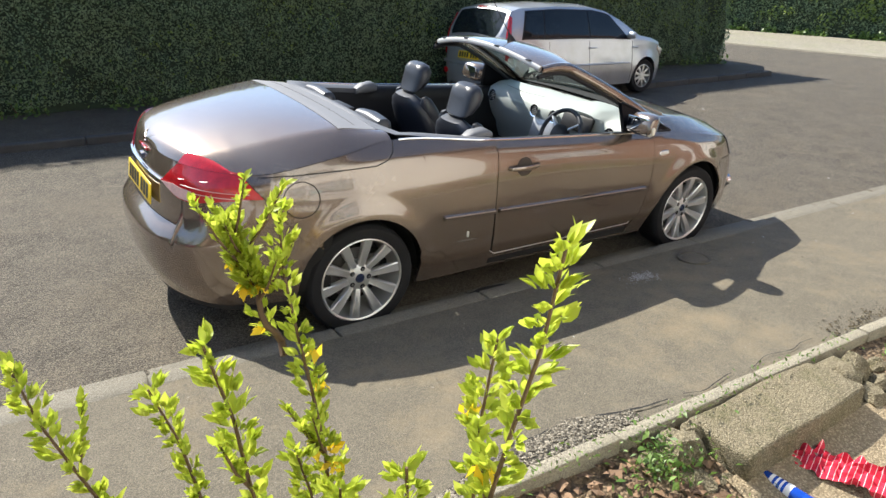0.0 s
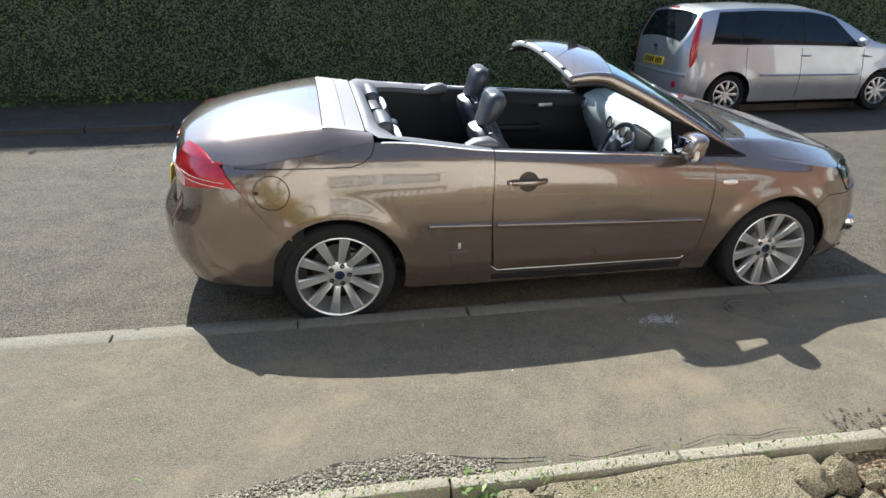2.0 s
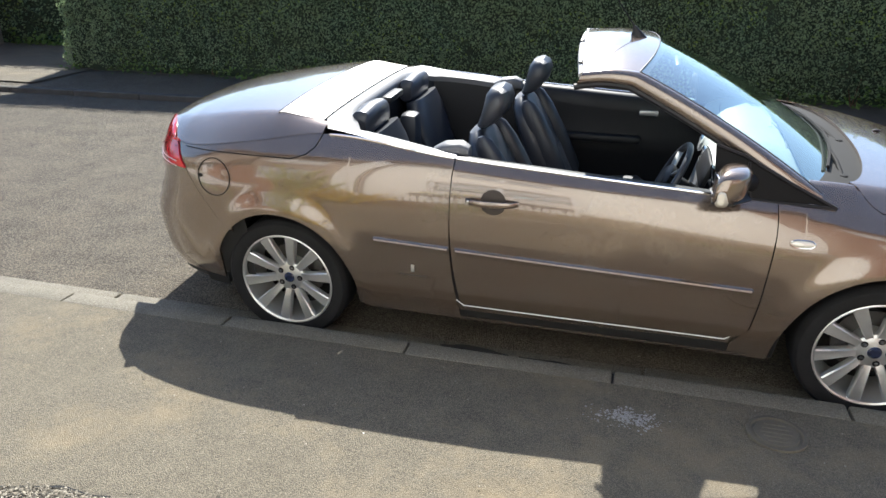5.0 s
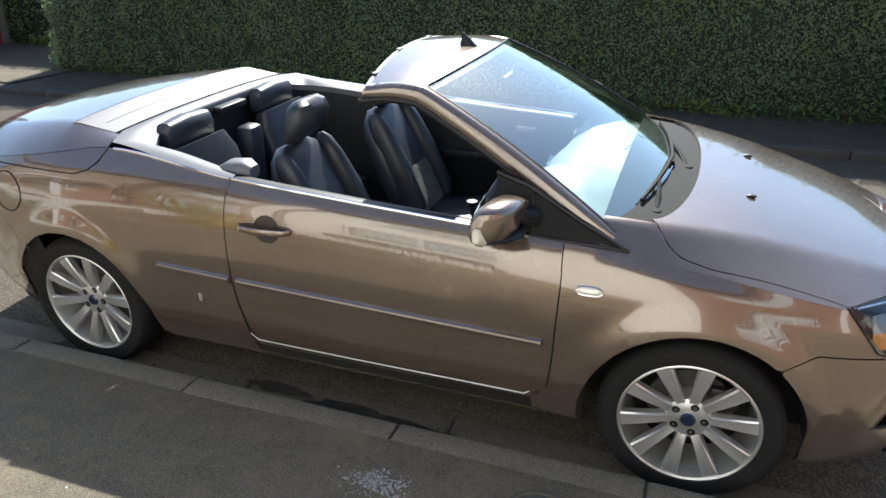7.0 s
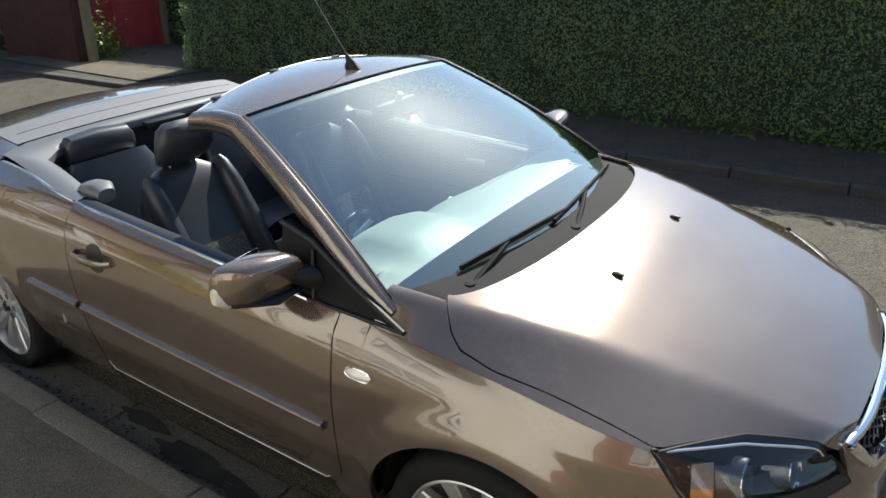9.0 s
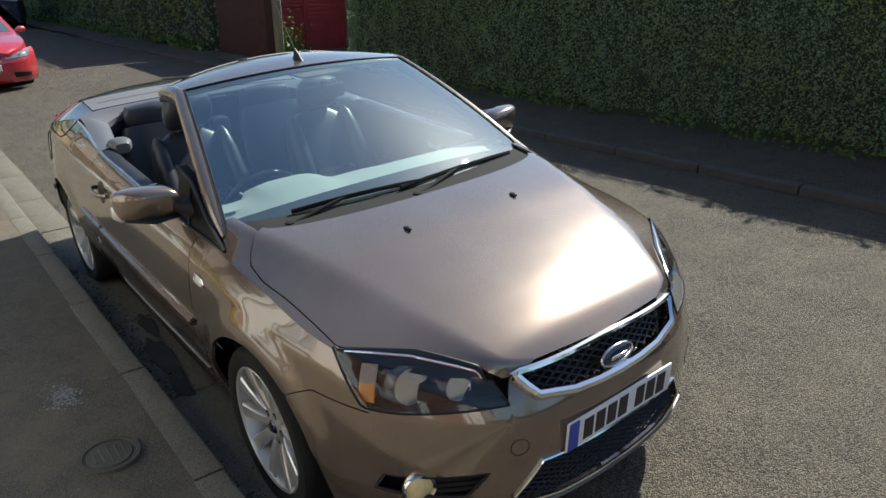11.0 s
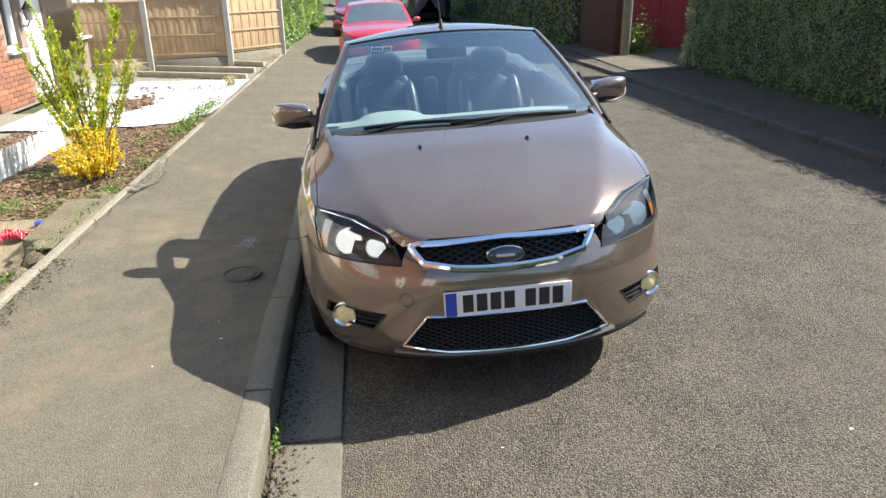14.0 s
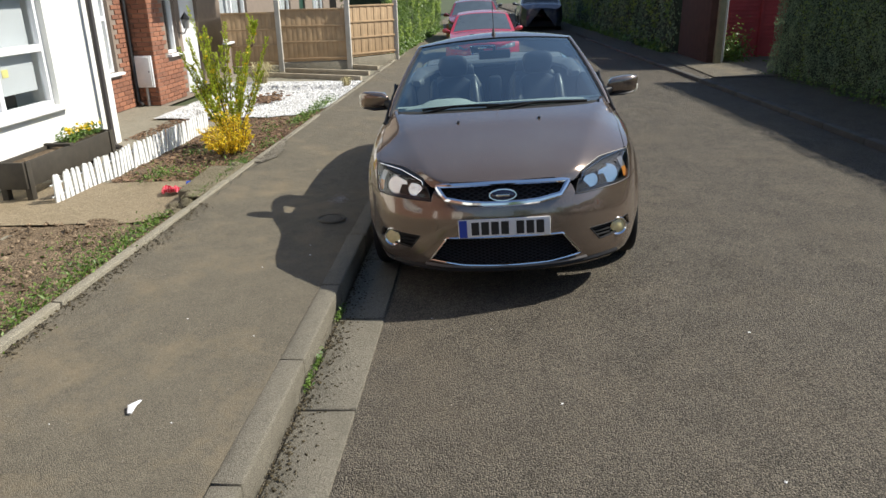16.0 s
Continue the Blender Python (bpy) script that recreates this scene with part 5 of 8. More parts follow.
for _y in (-0.655, -0.11, 0.10, 0.655):
    _tm = Matrix.Translation((0.622 - 0.03 * math.exp(-(_y / 0.2) ** 2), _y, 0.885)) @ Matrix.Rotation(radians(-82), 4, "Y")
    VT = part("air_vent", lathe([(0.040, -0.012), (0.046, 0.0), (0.046, 0.006), (0.037, 0.004), (0.037, -0.01)], 28, _tm), CHROME, DB, "round silver air vent")
    part("vent_core", lathe([(0.037, -0.004), (0.001, -0.004)], 24, _tm), BLACK, VT)
    for _k in range(-2, 3):
        part("vent_slat", moved(box(0.004, 0.062 - abs(_k) * 0.010, 0.004, (_k * 0.013, 0, 0.0)), _tm), ALLOY, VT)
part("radio_panel", box(0.03, 0.24, 0.20, (0.605, 0.0, 0.745), 0.012, turn=Matrix.Rotation(radians(14), 4, "Y")), plain("silver_fascia", (0.5, 0.5, 0.5), 0.35, 0.5), DB, "silver radio fascia")
part("instrument_panel", box(0.03, 0.30, 0.12, (0.592, -0.37, 0.905), 0.02, turn=Matrix.Rotation(radians(20), 4, "Y")), BLACK, DB)
_sm = Matrix.Translation((0.44, -0.37, 0.835)) @ Matrix.Rotation(radians(-64), 4, "Y")
STW = part("steering_wheel", tube([_sm @ Vector((0.178 * math.cos(w), 0.178 * math.sin(w), 0)) for w in np.linspace(0, 2 * math.pi, 41)[:-1]], 0.0155, 10, closed=True), LEATHER, CAR, "black leather steering wheel")
part("wheel_boss", moved(blob([((0, 0, -0.03), (.055, 0, 0), (0, .06, 0)), ((0, 0, 0.015), (.070, 0, 0), (0, .075, 0)), ((0, 0, 0.032), (.045, 0, 0), (0, .055, 0))], 20, power=2.6), _sm), BLACK, STW)
for _w in (0.0, 2.25, -2.25, math.pi):
    if _w != math.pi:
        part("wheel_spoke", tube([_sm @ Vector((0.05 * math.cos(_w + math.pi), 0.05 * math.sin(_w + math.pi), 0.005)), _sm @ Vector((0.17 * math.cos(_w + math.pi), 0.17 * math.sin(_w + math.pi), 0))], 0.014, 8, flat=0.6), ALLOY, STW, "silver spoke")
part("steering_column", tube([(0.44, -0.37, 0.83), (0.66, -0.37, 0.72)], 0.045, 12), BLACK, STW)
part("interior_mirror", box(0.03, 0.24, 0.065, (0.43, 0, 1.285), 0.012), BLACK, CAR, "black interior mirror")
part("mirror_stalk", tube([(0.44, 0, 1.30), (0.46, 0, 1.345)], 0.012, 8), BLACK, CAR)


# ---- ground: street, kerbs, pavements ----
ASPHALT = stony("road_tarmac", (0.046, 0.040, 0.031), (0.255, 0.218, 0.165), 150, 0.45, bump=1.0, dist=0.0065, tint=(0.165, 0.130, 0.086), rough=0.82, worn=0.45, spec=0.35)
PAVING = stony("pavement_tarmac", (0.122, 0.106, 0.077), (0.232, 0.201, 0.147), 270, 0.75, bump=0.7, dist=0.004, tint=(0.275, 0.215, 0.130), rough=0.8, worn=0.75, spec=0.35)
ROUGH = stony("broken_tarmac", (0.04, 0.036, 0.03), (0.22, 0.19, 0.145), 70, 1.2, bump=1.0, dist=0.010, tint=(0.22, 0.19, 0.13), worn=0.5)
CONCRETE = stony("old_concrete", (0.22, 0.198, 0.15), (0.39, 0.352, 0.27), 240, 1.6, bump=0.45, dist=0.003, tint=(0.20, 0.17, 0.11), worn=0.7)
KERB = stony("worn_kerb_concrete", (0.16, 0.142, 0.106), (0.27, 0.242, 0.185), 260, 1.1, bump=0.6, dist=0.004, tint=(0.075, 0.066, 0.046), rough=0.7, worn=0.9, spec=0.45)
SOIL = stony("dry_soil", (0.10, 0.068, 0.040), (0.26, 0.185, 0.115), 60, 1.5, bump=0.8, dist=0.012, tint=(0.33, 0.25, 0.16), worn=0.5)
SAND = stony("sandy_path", (0.22, 0.172, 0.108), (0.38, 0.305, 0.20), 120, 1.3, bump=0.6, dist=0.006, tint=(0.17, 0.13, 0.08), worn=0.6)
GRAVEL = stony("white_gravel", (0.55, 0.54, 0.52), (0.90, 0.89, 0.87), 45, 1.0, bump=0.8, dist=0.012, tint=(0.55, 0.52, 0.45), worn=0.3)
VERGE = stony("pale_verge", (0.20, 0.18, 0.135), (0.38, 0.345, 0.27), 30, 0.5, bump=0.5, dist=0.01, tint=(0.22, 0.24, 0.10), worn=0.6)
BARK = leafy("bark_chips", (0.05, 0.026, 0.014), (0.26, 0.16, 0.09), 0.85, 0.0)
PEBBLE = leafy("white_stones", (0.55, 0.54, 0.52), (0.92, 0.91, 0.89), 0.8, 0.0)
DEBRIS = leafy("dead_leaf_crumbs", (0.018, 0.014, 0.008), (0.10, 0.075, 0.035), 0.9, 0.0)
GRIT = leafy("pale_grit", (0.075, 0.063, 0.045), (0.36, 0.32, 0.25), 0.8, 0.0)


def extrude_profile(name, profile, x0, x1, material, nx=60, skew=0.0, jitter=0.0):
    """A strip of ground: profile of (y, z) carried along x."""
    v, f = [], []
    for i in range(nx + 1):
        x = x0 + (x1 - x0) * i / nx
        for y, z in profile:
            v.append((x, y + skew * x, z + jitter * noise.noise((x * 0.9, y * 0.9, 3.1))))
    n = len(profile)
    for i in range(nx):
        for k in range(n - 1):
            f.append((i * n + k, (i + 1) * n + k, (i + 1) * n + k + 1, i * n + k + 1))
    return from_np(name, v, f, material, angle=60)


def road_z(y):
    return float(np.interp(y, (-1.2, -0.95, -0.7, 0.85, 1.6, 2.4, 3.4, 4.3, 6.0), (-0.012, -0.004, 0.008, 0.090, 0.125, 0.14, 0.125, 0.09, 0.07)))


SK = 0.055
big = bmesh.new()
bmesh.ops.create_grid(big, x_segments=8, y_segments=8, size=900)
bmesh.ops.translate(big, vec=(0, 0, -0.10), verts=big.verts)
tagged(part("ground", big, plain("rough_grass", (0.07, 0.085, 0.035), 0.95, var=0.4, scale=0.6, fine=14)), "rough grass and earth around the street", kind="structure")
road = extrude_profile("road", [(y, road_z(y)) for y in np.linspace(-1.10, 4.6, 46)], -70, 13, ASPHALT, 170, jitter=0.004)
tagged(road, "worn grey tarmac street with pale grit", kind="structure")
_g = bmesh.new()
bmesh.ops.create_grid(_g, x_segments=30, y_segments=40, size=1)
bmesh.ops.transform(_g, matrix=Matrix.Translation((19.0, 10, 0.085)) @ Matrix.Diagonal((9.5, 34, 1, 1)), verts=_g.verts)
tagged(part("side_road", _g, ASPHALT), "tarmac side road across the end", kind="structure")

pave = extrude_profile("pavement", [(y, 0.150 + 0.045 * (-1.12 - y) / 1.33) for y in np.linspace(-2.46, -1.115, 14)], -70, 13, PAVING, 190, jitter=0.010)
tagged(pave, "sandy worn tarmac pavement", kind="structure")
far_pave = extrude_profile("far_pavement", [(y, 0.175 + 0.02 * (y - 4.2)) for y in np.linspace(4.22, 6.6, 8)], -70, 10.3, ASPHALT, 120, SK, 0.006)
tagged(far_pave, "dark tarmac pavement under the hedge", kind="structure")


def kerb_mesh(name, length, width, height, bevel):
    bm = box(length, width, height, (0, 0, -height / 2), bevel, 2)
    me = bpy.data.meshes.new(name)
    bm.to_mesh(me)
    bm.free()
    me.materials.append(KERB)
    smooth_mesh(me, 45)
    return me


kerb = tagged(from_np("kerb", [(-70, -1.10, 0.0), (13, -1.10, 0.0), (13, -1.00, 0.05), (-70, -1.00, 0.05)], [(0, 1, 2, 3)], SOIL), "worn concrete kerb", kind="structure")
_km = kerb_mesh("kerb_stone", 0.918, 0.125, 0.26, 0.014)
for _k in range(-6, 38):
    o = new("kerb_stone", _km)
    o.parent = kerb
    o.matrix_basis = pose(3.06 - 0.459 - 0.925 * (_k + 8) + 0.925 * 16, -1.062 + random.uniform(-.003, .003), 0.149 + random.uniform(-.003, .003), random.uniform(-0.6, 0.6), random.uniform(-.12, .12), random.uniform(-.3, .3))
gutter = tagged(from_np("gutter", [(-70, -1.0, -0.03), (13, -1.0, -0.03), (13, -0.70, -0.01), (-70, -0.70, -0.01)], [(0, 1, 2, 3)], SOIL), "concrete gutter channel slabs", kind="structure")
_gm = kerb_mesh("gutter_slab", 0.94, 0.262, 0.10, 0.008)
for _k in range(-30, 13):
    o = new("gutter_slab", _gm)
    o.parent = gutter
    o.matrix_basis = pose(0.43 + 0.475 + 0.955 * _k, -0.852 + random.uniform(-.006, .006), 0.017 + random.uniform(-.004, .004), 1.6, random.uniform(-.3, .3), random.uniform(-.5, .5))
far_kerb = tagged(from_np("far_kerb", [(-70, 4.21 - 70 * SK, 0.05), (10.3, 4.21 + 10.3 * SK, 0.05), (10.3, 4.24 + 10.3 * SK, 0.06), (-70, 4.24 - 70 * SK, 0.06)], [(0, 1, 2, 3)], SOIL), "dark far kerb in the shade", kind="structure")
# darker kerb concrete: the hedge's shade is put into the stone colour
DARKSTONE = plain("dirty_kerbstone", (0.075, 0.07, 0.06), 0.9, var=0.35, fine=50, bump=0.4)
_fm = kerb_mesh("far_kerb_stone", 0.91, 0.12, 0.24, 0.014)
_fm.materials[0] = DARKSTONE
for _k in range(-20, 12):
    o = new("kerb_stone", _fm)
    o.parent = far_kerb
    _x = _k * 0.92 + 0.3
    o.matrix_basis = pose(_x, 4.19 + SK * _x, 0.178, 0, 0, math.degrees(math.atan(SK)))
edging = tagged(from_np("edging", [(-40, -2.52, 0.12), (7, -2.52, 0.12), (7, -2.46, 0.12), (-40, -2.46, 0.12)], [(0, 1, 2, 3)], SOIL), "thin concrete edging along the gardens", kind="structure")
_em = kerb_mesh("edging_stone", 0.885, 0.062, 0.19, 0.007)
_em.materials[0] = CONCRETE
for _k in range(-14, 7):
    o = new("edging_stone", _em)
    o.parent = edging
    _x = -1.03 + 0.45 + 0.895 * _k
    o.matrix_basis = pose(_x, -2.492 - 0.012 * _x, 0.203 + random.uniform(-.008, .008), random.uniform(-2, 2), random.uniform(-.4, .4), random.uniform(-.6, .6) - 0.7)

OIL = plain("oil_stained_dirt", (0.040, 0.036, 0.029), 0.7, var=0.5, scale=9, fine=120, bump=0.3)
for _k, (_x, _y, _rx, _ry) in enumerate(((0.02, -0.85, 0.24, 0.05), (0.36, -0.87, 0.12, 0.04), (-0.38, -0.80, 0.14, 0.035), (-1.45, -0.84, 0.2, 0.05))):
    _ring = []
    for _w in np.linspace(0, 2 * math.pi, 33)[:-1]:
        _n = 1 + 0.45 * noise.noise((math.cos(_w) * 1.6 + _k * 5, math.sin(_w) * 1.6, 2)) + 0.25 * noise.noise((math.cos(_w) * 5, math.sin(_w) * 5 + _k * 3, 7))
        _ring.append((_x + _rx * _n * math.cos(_w), _y + _ry * _n * math.sin(_w), 0.0255 + 0.028 * (_y + _ry * math.sin(_w) + 0.85)))
    from_np("oil_stain", _ring, [tuple(range(32))], OIL, gutter)

# cracks, patches and covers in the pavement
def ribbon(name, pts, width, material, z_off=0.003, parent=None, seed=1):
    rng = random.Random(seed)
    v, f = [], []
    for i, (x, y, z) in enumerate(pts):
        w = width * rng.uniform(0.35, 1.2)
        v += [(x, y - w / 2, z + z_off), (x, y + w / 2, z + z_off)]
        if i:
            f.append((2 * i - 2, 2 * i, 2 * i + 1, 2 * i - 1))
    return from_np(name, v, f, material, parent)


def pave_z(y):
    return 0.150 + 0.045 * (-1.12 - y) / 1.33 + 0.010


def crack_y(x):
    return float(np.interp(x, (-2.6, -1.94, -1.56, -1.12, -0.9, -0.47, -0.13, 0.6), (-2.46, -2.43, -2.34, -2.29, -2.37, -2.43, -2.41, -2.40))) + 0.03 * noise.noise((x * 6, 0, 0))


for _k, (_a, _b, _w) in enumerate(((-2.1, -1.62, 0.008), (-1.55, -1.22, 0.010), (-1.0, -0.62, 0.012), (-0.55, -0.2, 0.006), (-0.1, 0.45, 0.005))):
    ribbon("crack", [(x, crack_y(x), pave_z(-2.3)) for x in np.arange(_a, _b, 0.02)], _w, VOID, 0.002, pave, 3 + _k)
_v, _f = [], []
for _i, x in enumerate(np.arange(-2.5, -0.82, 0.02)):
    y, z = crack_y(x), pave_z(-2.3)
    _v += [(x, -2.462, z + 0.001), (x, y - 0.004, z + 0.0018 + 0.002 * noise.noise((x * 9, 1, 0)))]
    if _i:
        _f.append((2 * _i - 2, 2 * _i, 2 * _i + 1, 2 * _i - 1))
from_np("broken_strip", _v, _f, ROUGH, pave)
COV = part("access_cover", lathe([(0.001, 0.0), (0.078, 0.0), (0.082, -0.006), (0.092, -0.006), (0.095, 0.001), (0.108, 0.001), (0.110, -0.02)], 40, pose(0.90, -1.315, 0.172)), plain("dusty_iron", (0.115, 0.100, 0.074), 0.85, 0.1, var=0.4, fine=140, bump=0.4))
tagged(COV, "small round iron cover set in the pavement", "cover")
for _k in range(5):
    part("cover_rib", box(0.11 - abs(_k - 2) * 0.018, 0.008, 0.004, (0.90, -1.315 + (_k - 2) * 0.026, 0.1725), 0.001), COV.data.materials[0], COV)


def scatter(name, count, area, size, material, height, label="", seed=4, flat=0.6, kind="stuff", parent=None):
    """Loose small stones or chips: squashed lumps, turned at random."""
    rng = np.random.default_rng(seed)
    base = np.array([(1, 0, 0), (0, 1, 0), (-1, 0, 0), (0, -1, 0), (0, 0, 1), (0, 0, -1)], float)
    tri = [(0, 1, 4), (1, 2, 4), (2, 3, 4), (3, 0, 4), (1, 0, 5), (2, 1, 5), (3, 2, 5), (0, 3, 5)]
    v, f = [], []
    for _ in range(count):
        x, y = area(rng)
        s = size * rng.uniform(0.4, 1.3)
        sc = np.array([rng.uniform(0.6, 1.3), rng.uniform(0.5, 1), flat * rng.uniform(0.5, 1)]) * s
        a = rng.uniform(0, 6.28)
        m = np.array([[math.cos(a), -math.sin(a), 0], [math.sin(a), math.cos(a), 0], [0, 0, 1]])
        t = rng.uniform(-0.5, 0.5)
        m = m @ np.array([[1, 0, 0], [0, math.cos(t), -math.sin(t)], [0, math.sin(t), math.cos(t)]])
        p = (base * sc * rng.uniform(0.8, 1.2, (6, 1))) @ m.T + (x, y, height(x, y) + sc[2] * 0.3)
        k = len(v)
        v += p.tolist()
        f += [tuple(k + q for q in t3) for t3 in tri]
    ob = from_np(name, v, f, material, parent, angle=20)
    return tagged(ob, label, kind=kind)


scatter("road_grit", 2600, lambda r: (r.uniform(-5, 8), r.uniform(-0.9, 3.5)), 0.006, GRIT, lambda x, y: road_z(y) + 0.002, "pale loose grit on the road", 11)
scatter("mortar_specks", 420, lambda r: (0.36 + r.normal(0, 0.055), -1.36 + r.normal(0, 0.03)), 0.006, leafy("pale_mortar", (0.22, 0.21, 0.19), (0.42, 0.40, 0.37), 0.9, 0.0), lambda x, y: pave_z(y) - 0.003, "pale crumbs of spilled mortar on the pavement", 18, 0.35)
scatter("broken_grit", 1500, lambda r: (lambda x: (x, r.uniform(-2.46, crack_y(x))))(r.uniform(-2.3, -0.85)), 0.008, GRIT, lambda x, y: pave_z(y), "loose aggregate where the pavement edge has broken up", 17)
scatter("pavement_grit", 700, lambda r: (r.uniform(-4, 6), r.uniform(-2.4, -1.1)), 0.005, GRIT, lambda x, y: pave_z(y), "small loose stones on the pavement", 12)
scatter("gutter_dirt", 2600, lambda r: (r.uniform(-2.5, 5.5), -0.99 + abs(r.normal(0, 0.05)) * (0.5 + r.uniform(0, 1.6))), 0.008, DEBRIS, lambda x, y: 0.016, "dead leaves and dirt along the kerb", 13)
scatter("spilled_soil", 1300, lambda r: (r.uniform(0.6, 6.0), -2.455 + abs(r.normal(0, 0.05))), 0.009, DEBRIS, lambda x, y: pave_z(y) - 0.004, "crumbs of soil spilled over the edging", 27, 0.5)
scatter("pale_flecks", 46, lambda r: (r.uniform(-2, 6), r.uniform(-2.35, -1.2)) if r.uniform() < 0.5 else (r.uniform(1, 6), r.uniform(-0.6, 3.0)), 0.008, PEBBLE, lambda x, y: (pave_z(y) if y < -1.1 else road_z(y)) + 0.001, "white flecks of litter and petal", 28, 0.25)
part("fallen_petal", blob([((3.50, -1.60, pave_z(-1.6) + 0.004), (0, .008, 0), (0, 0, .003)), ((3.55, -1.61, pave_z(-1.6) + 0.012), (0, .020, 0), (0, 0, .004)), ((3.60, -1.60, pave_z(-1.6) + 0.004), (0, .010, 0), (0, 0, .003))], 8), PLATE_WHITE)
tagged(bpy.data.objects["fallen_petal"], "curled white scrap lying on the pavement", "litter")


# ---- leaves ----
def leaf_cloud(name, pos, nrm, size, material, parent=None, aspect=0.5, seed=1, droop=0.6, bend=0.25):
    """One small four-cornered leaf at each place, turned near its normal."""
    rng = np.random.default_rng(seed)
    n = len(pos)
    nn = nrm + rng.normal(0, droop, (n, 3))
    nn /= np.linalg.norm(nn, axis=1)[:, None]
    t = np.cross(nn, rng.normal(0, 1, (n, 3)))
    t /= np.linalg.norm(t, axis=1)[:, None] + 1e-9
    b = np.cross(nn, t)
    s = (size * rng.uniform(0.6, 1.35, n))[:, None]
    q = np.empty((n, 4, 3))
    q[:, 0] = pos - t * s * 0.5
    q[:, 1] = pos - b * s * aspect * 0.5 + nn * s * bend * 0.3
    q[:, 2] = pos + t * s * 0.5 - nn * s * bend * 0.4
    q[:, 3] = pos + b * s * aspect * 0.5 + nn * s * bend * 0.3
    me = bpy.data.meshes.new(name)
    me.vertices.add(4 * n)
    me.vertices.foreach_set("co", q.ravel())
    me.loops.add(4 * n)
    me.loops.foreach_set("vertex_index", np.arange(4 * n))
    me.polygons.add(n)
    me.polygons.foreach_set("loop_start", np.arange(n) * 4)
    me.update(calc_edges=True)
    me.materials.append(material)
    ob = new(name, me)
    if parent is not None:
        ob.parent = parent
    return ob


HEDGE_LEAF = leafy("privet_leaves", (0.084, 0.152, 0.084), (0.40, 0.52, 0.29), 0.32, 0.52, 1.1)
TIP_LEAF = leafy("young_hedge_tips", (0.16, 0.26, 0.05), (0.42, 0.52, 0.14), 0.4, 0.6)
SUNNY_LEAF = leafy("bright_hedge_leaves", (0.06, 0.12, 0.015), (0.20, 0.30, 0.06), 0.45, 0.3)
YOUNG_LEAF = leafy("young_leaves", (0.34, 0.43, 0.03), (0.58, 0.63, 0.08), 0.4, 0.5)
FLOWER = leafy("yellow_flowers", (0.70, 0.46, 0.01), (0.90, 0.68, 0.03), 0.5, 0.35)
WEED = leafy("weeds", (0.06, 0.13, 0.02), (0.20, 0.30, 0.06), 0.5, 0.3)
STRAW = leafy("dry_grass", (0.35, 0.30, 0.14), (0.62, 0.55, 0.32), 0.6, 0.3)
# dark green puts the shade inside the hedge into the core's colour
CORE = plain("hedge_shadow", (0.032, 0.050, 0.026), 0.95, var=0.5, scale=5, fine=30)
TWIG = plain("brown_twigs", (0.11, 0.065, 0.035), 0.8, var=0.3, fine=120, bump=0.2)


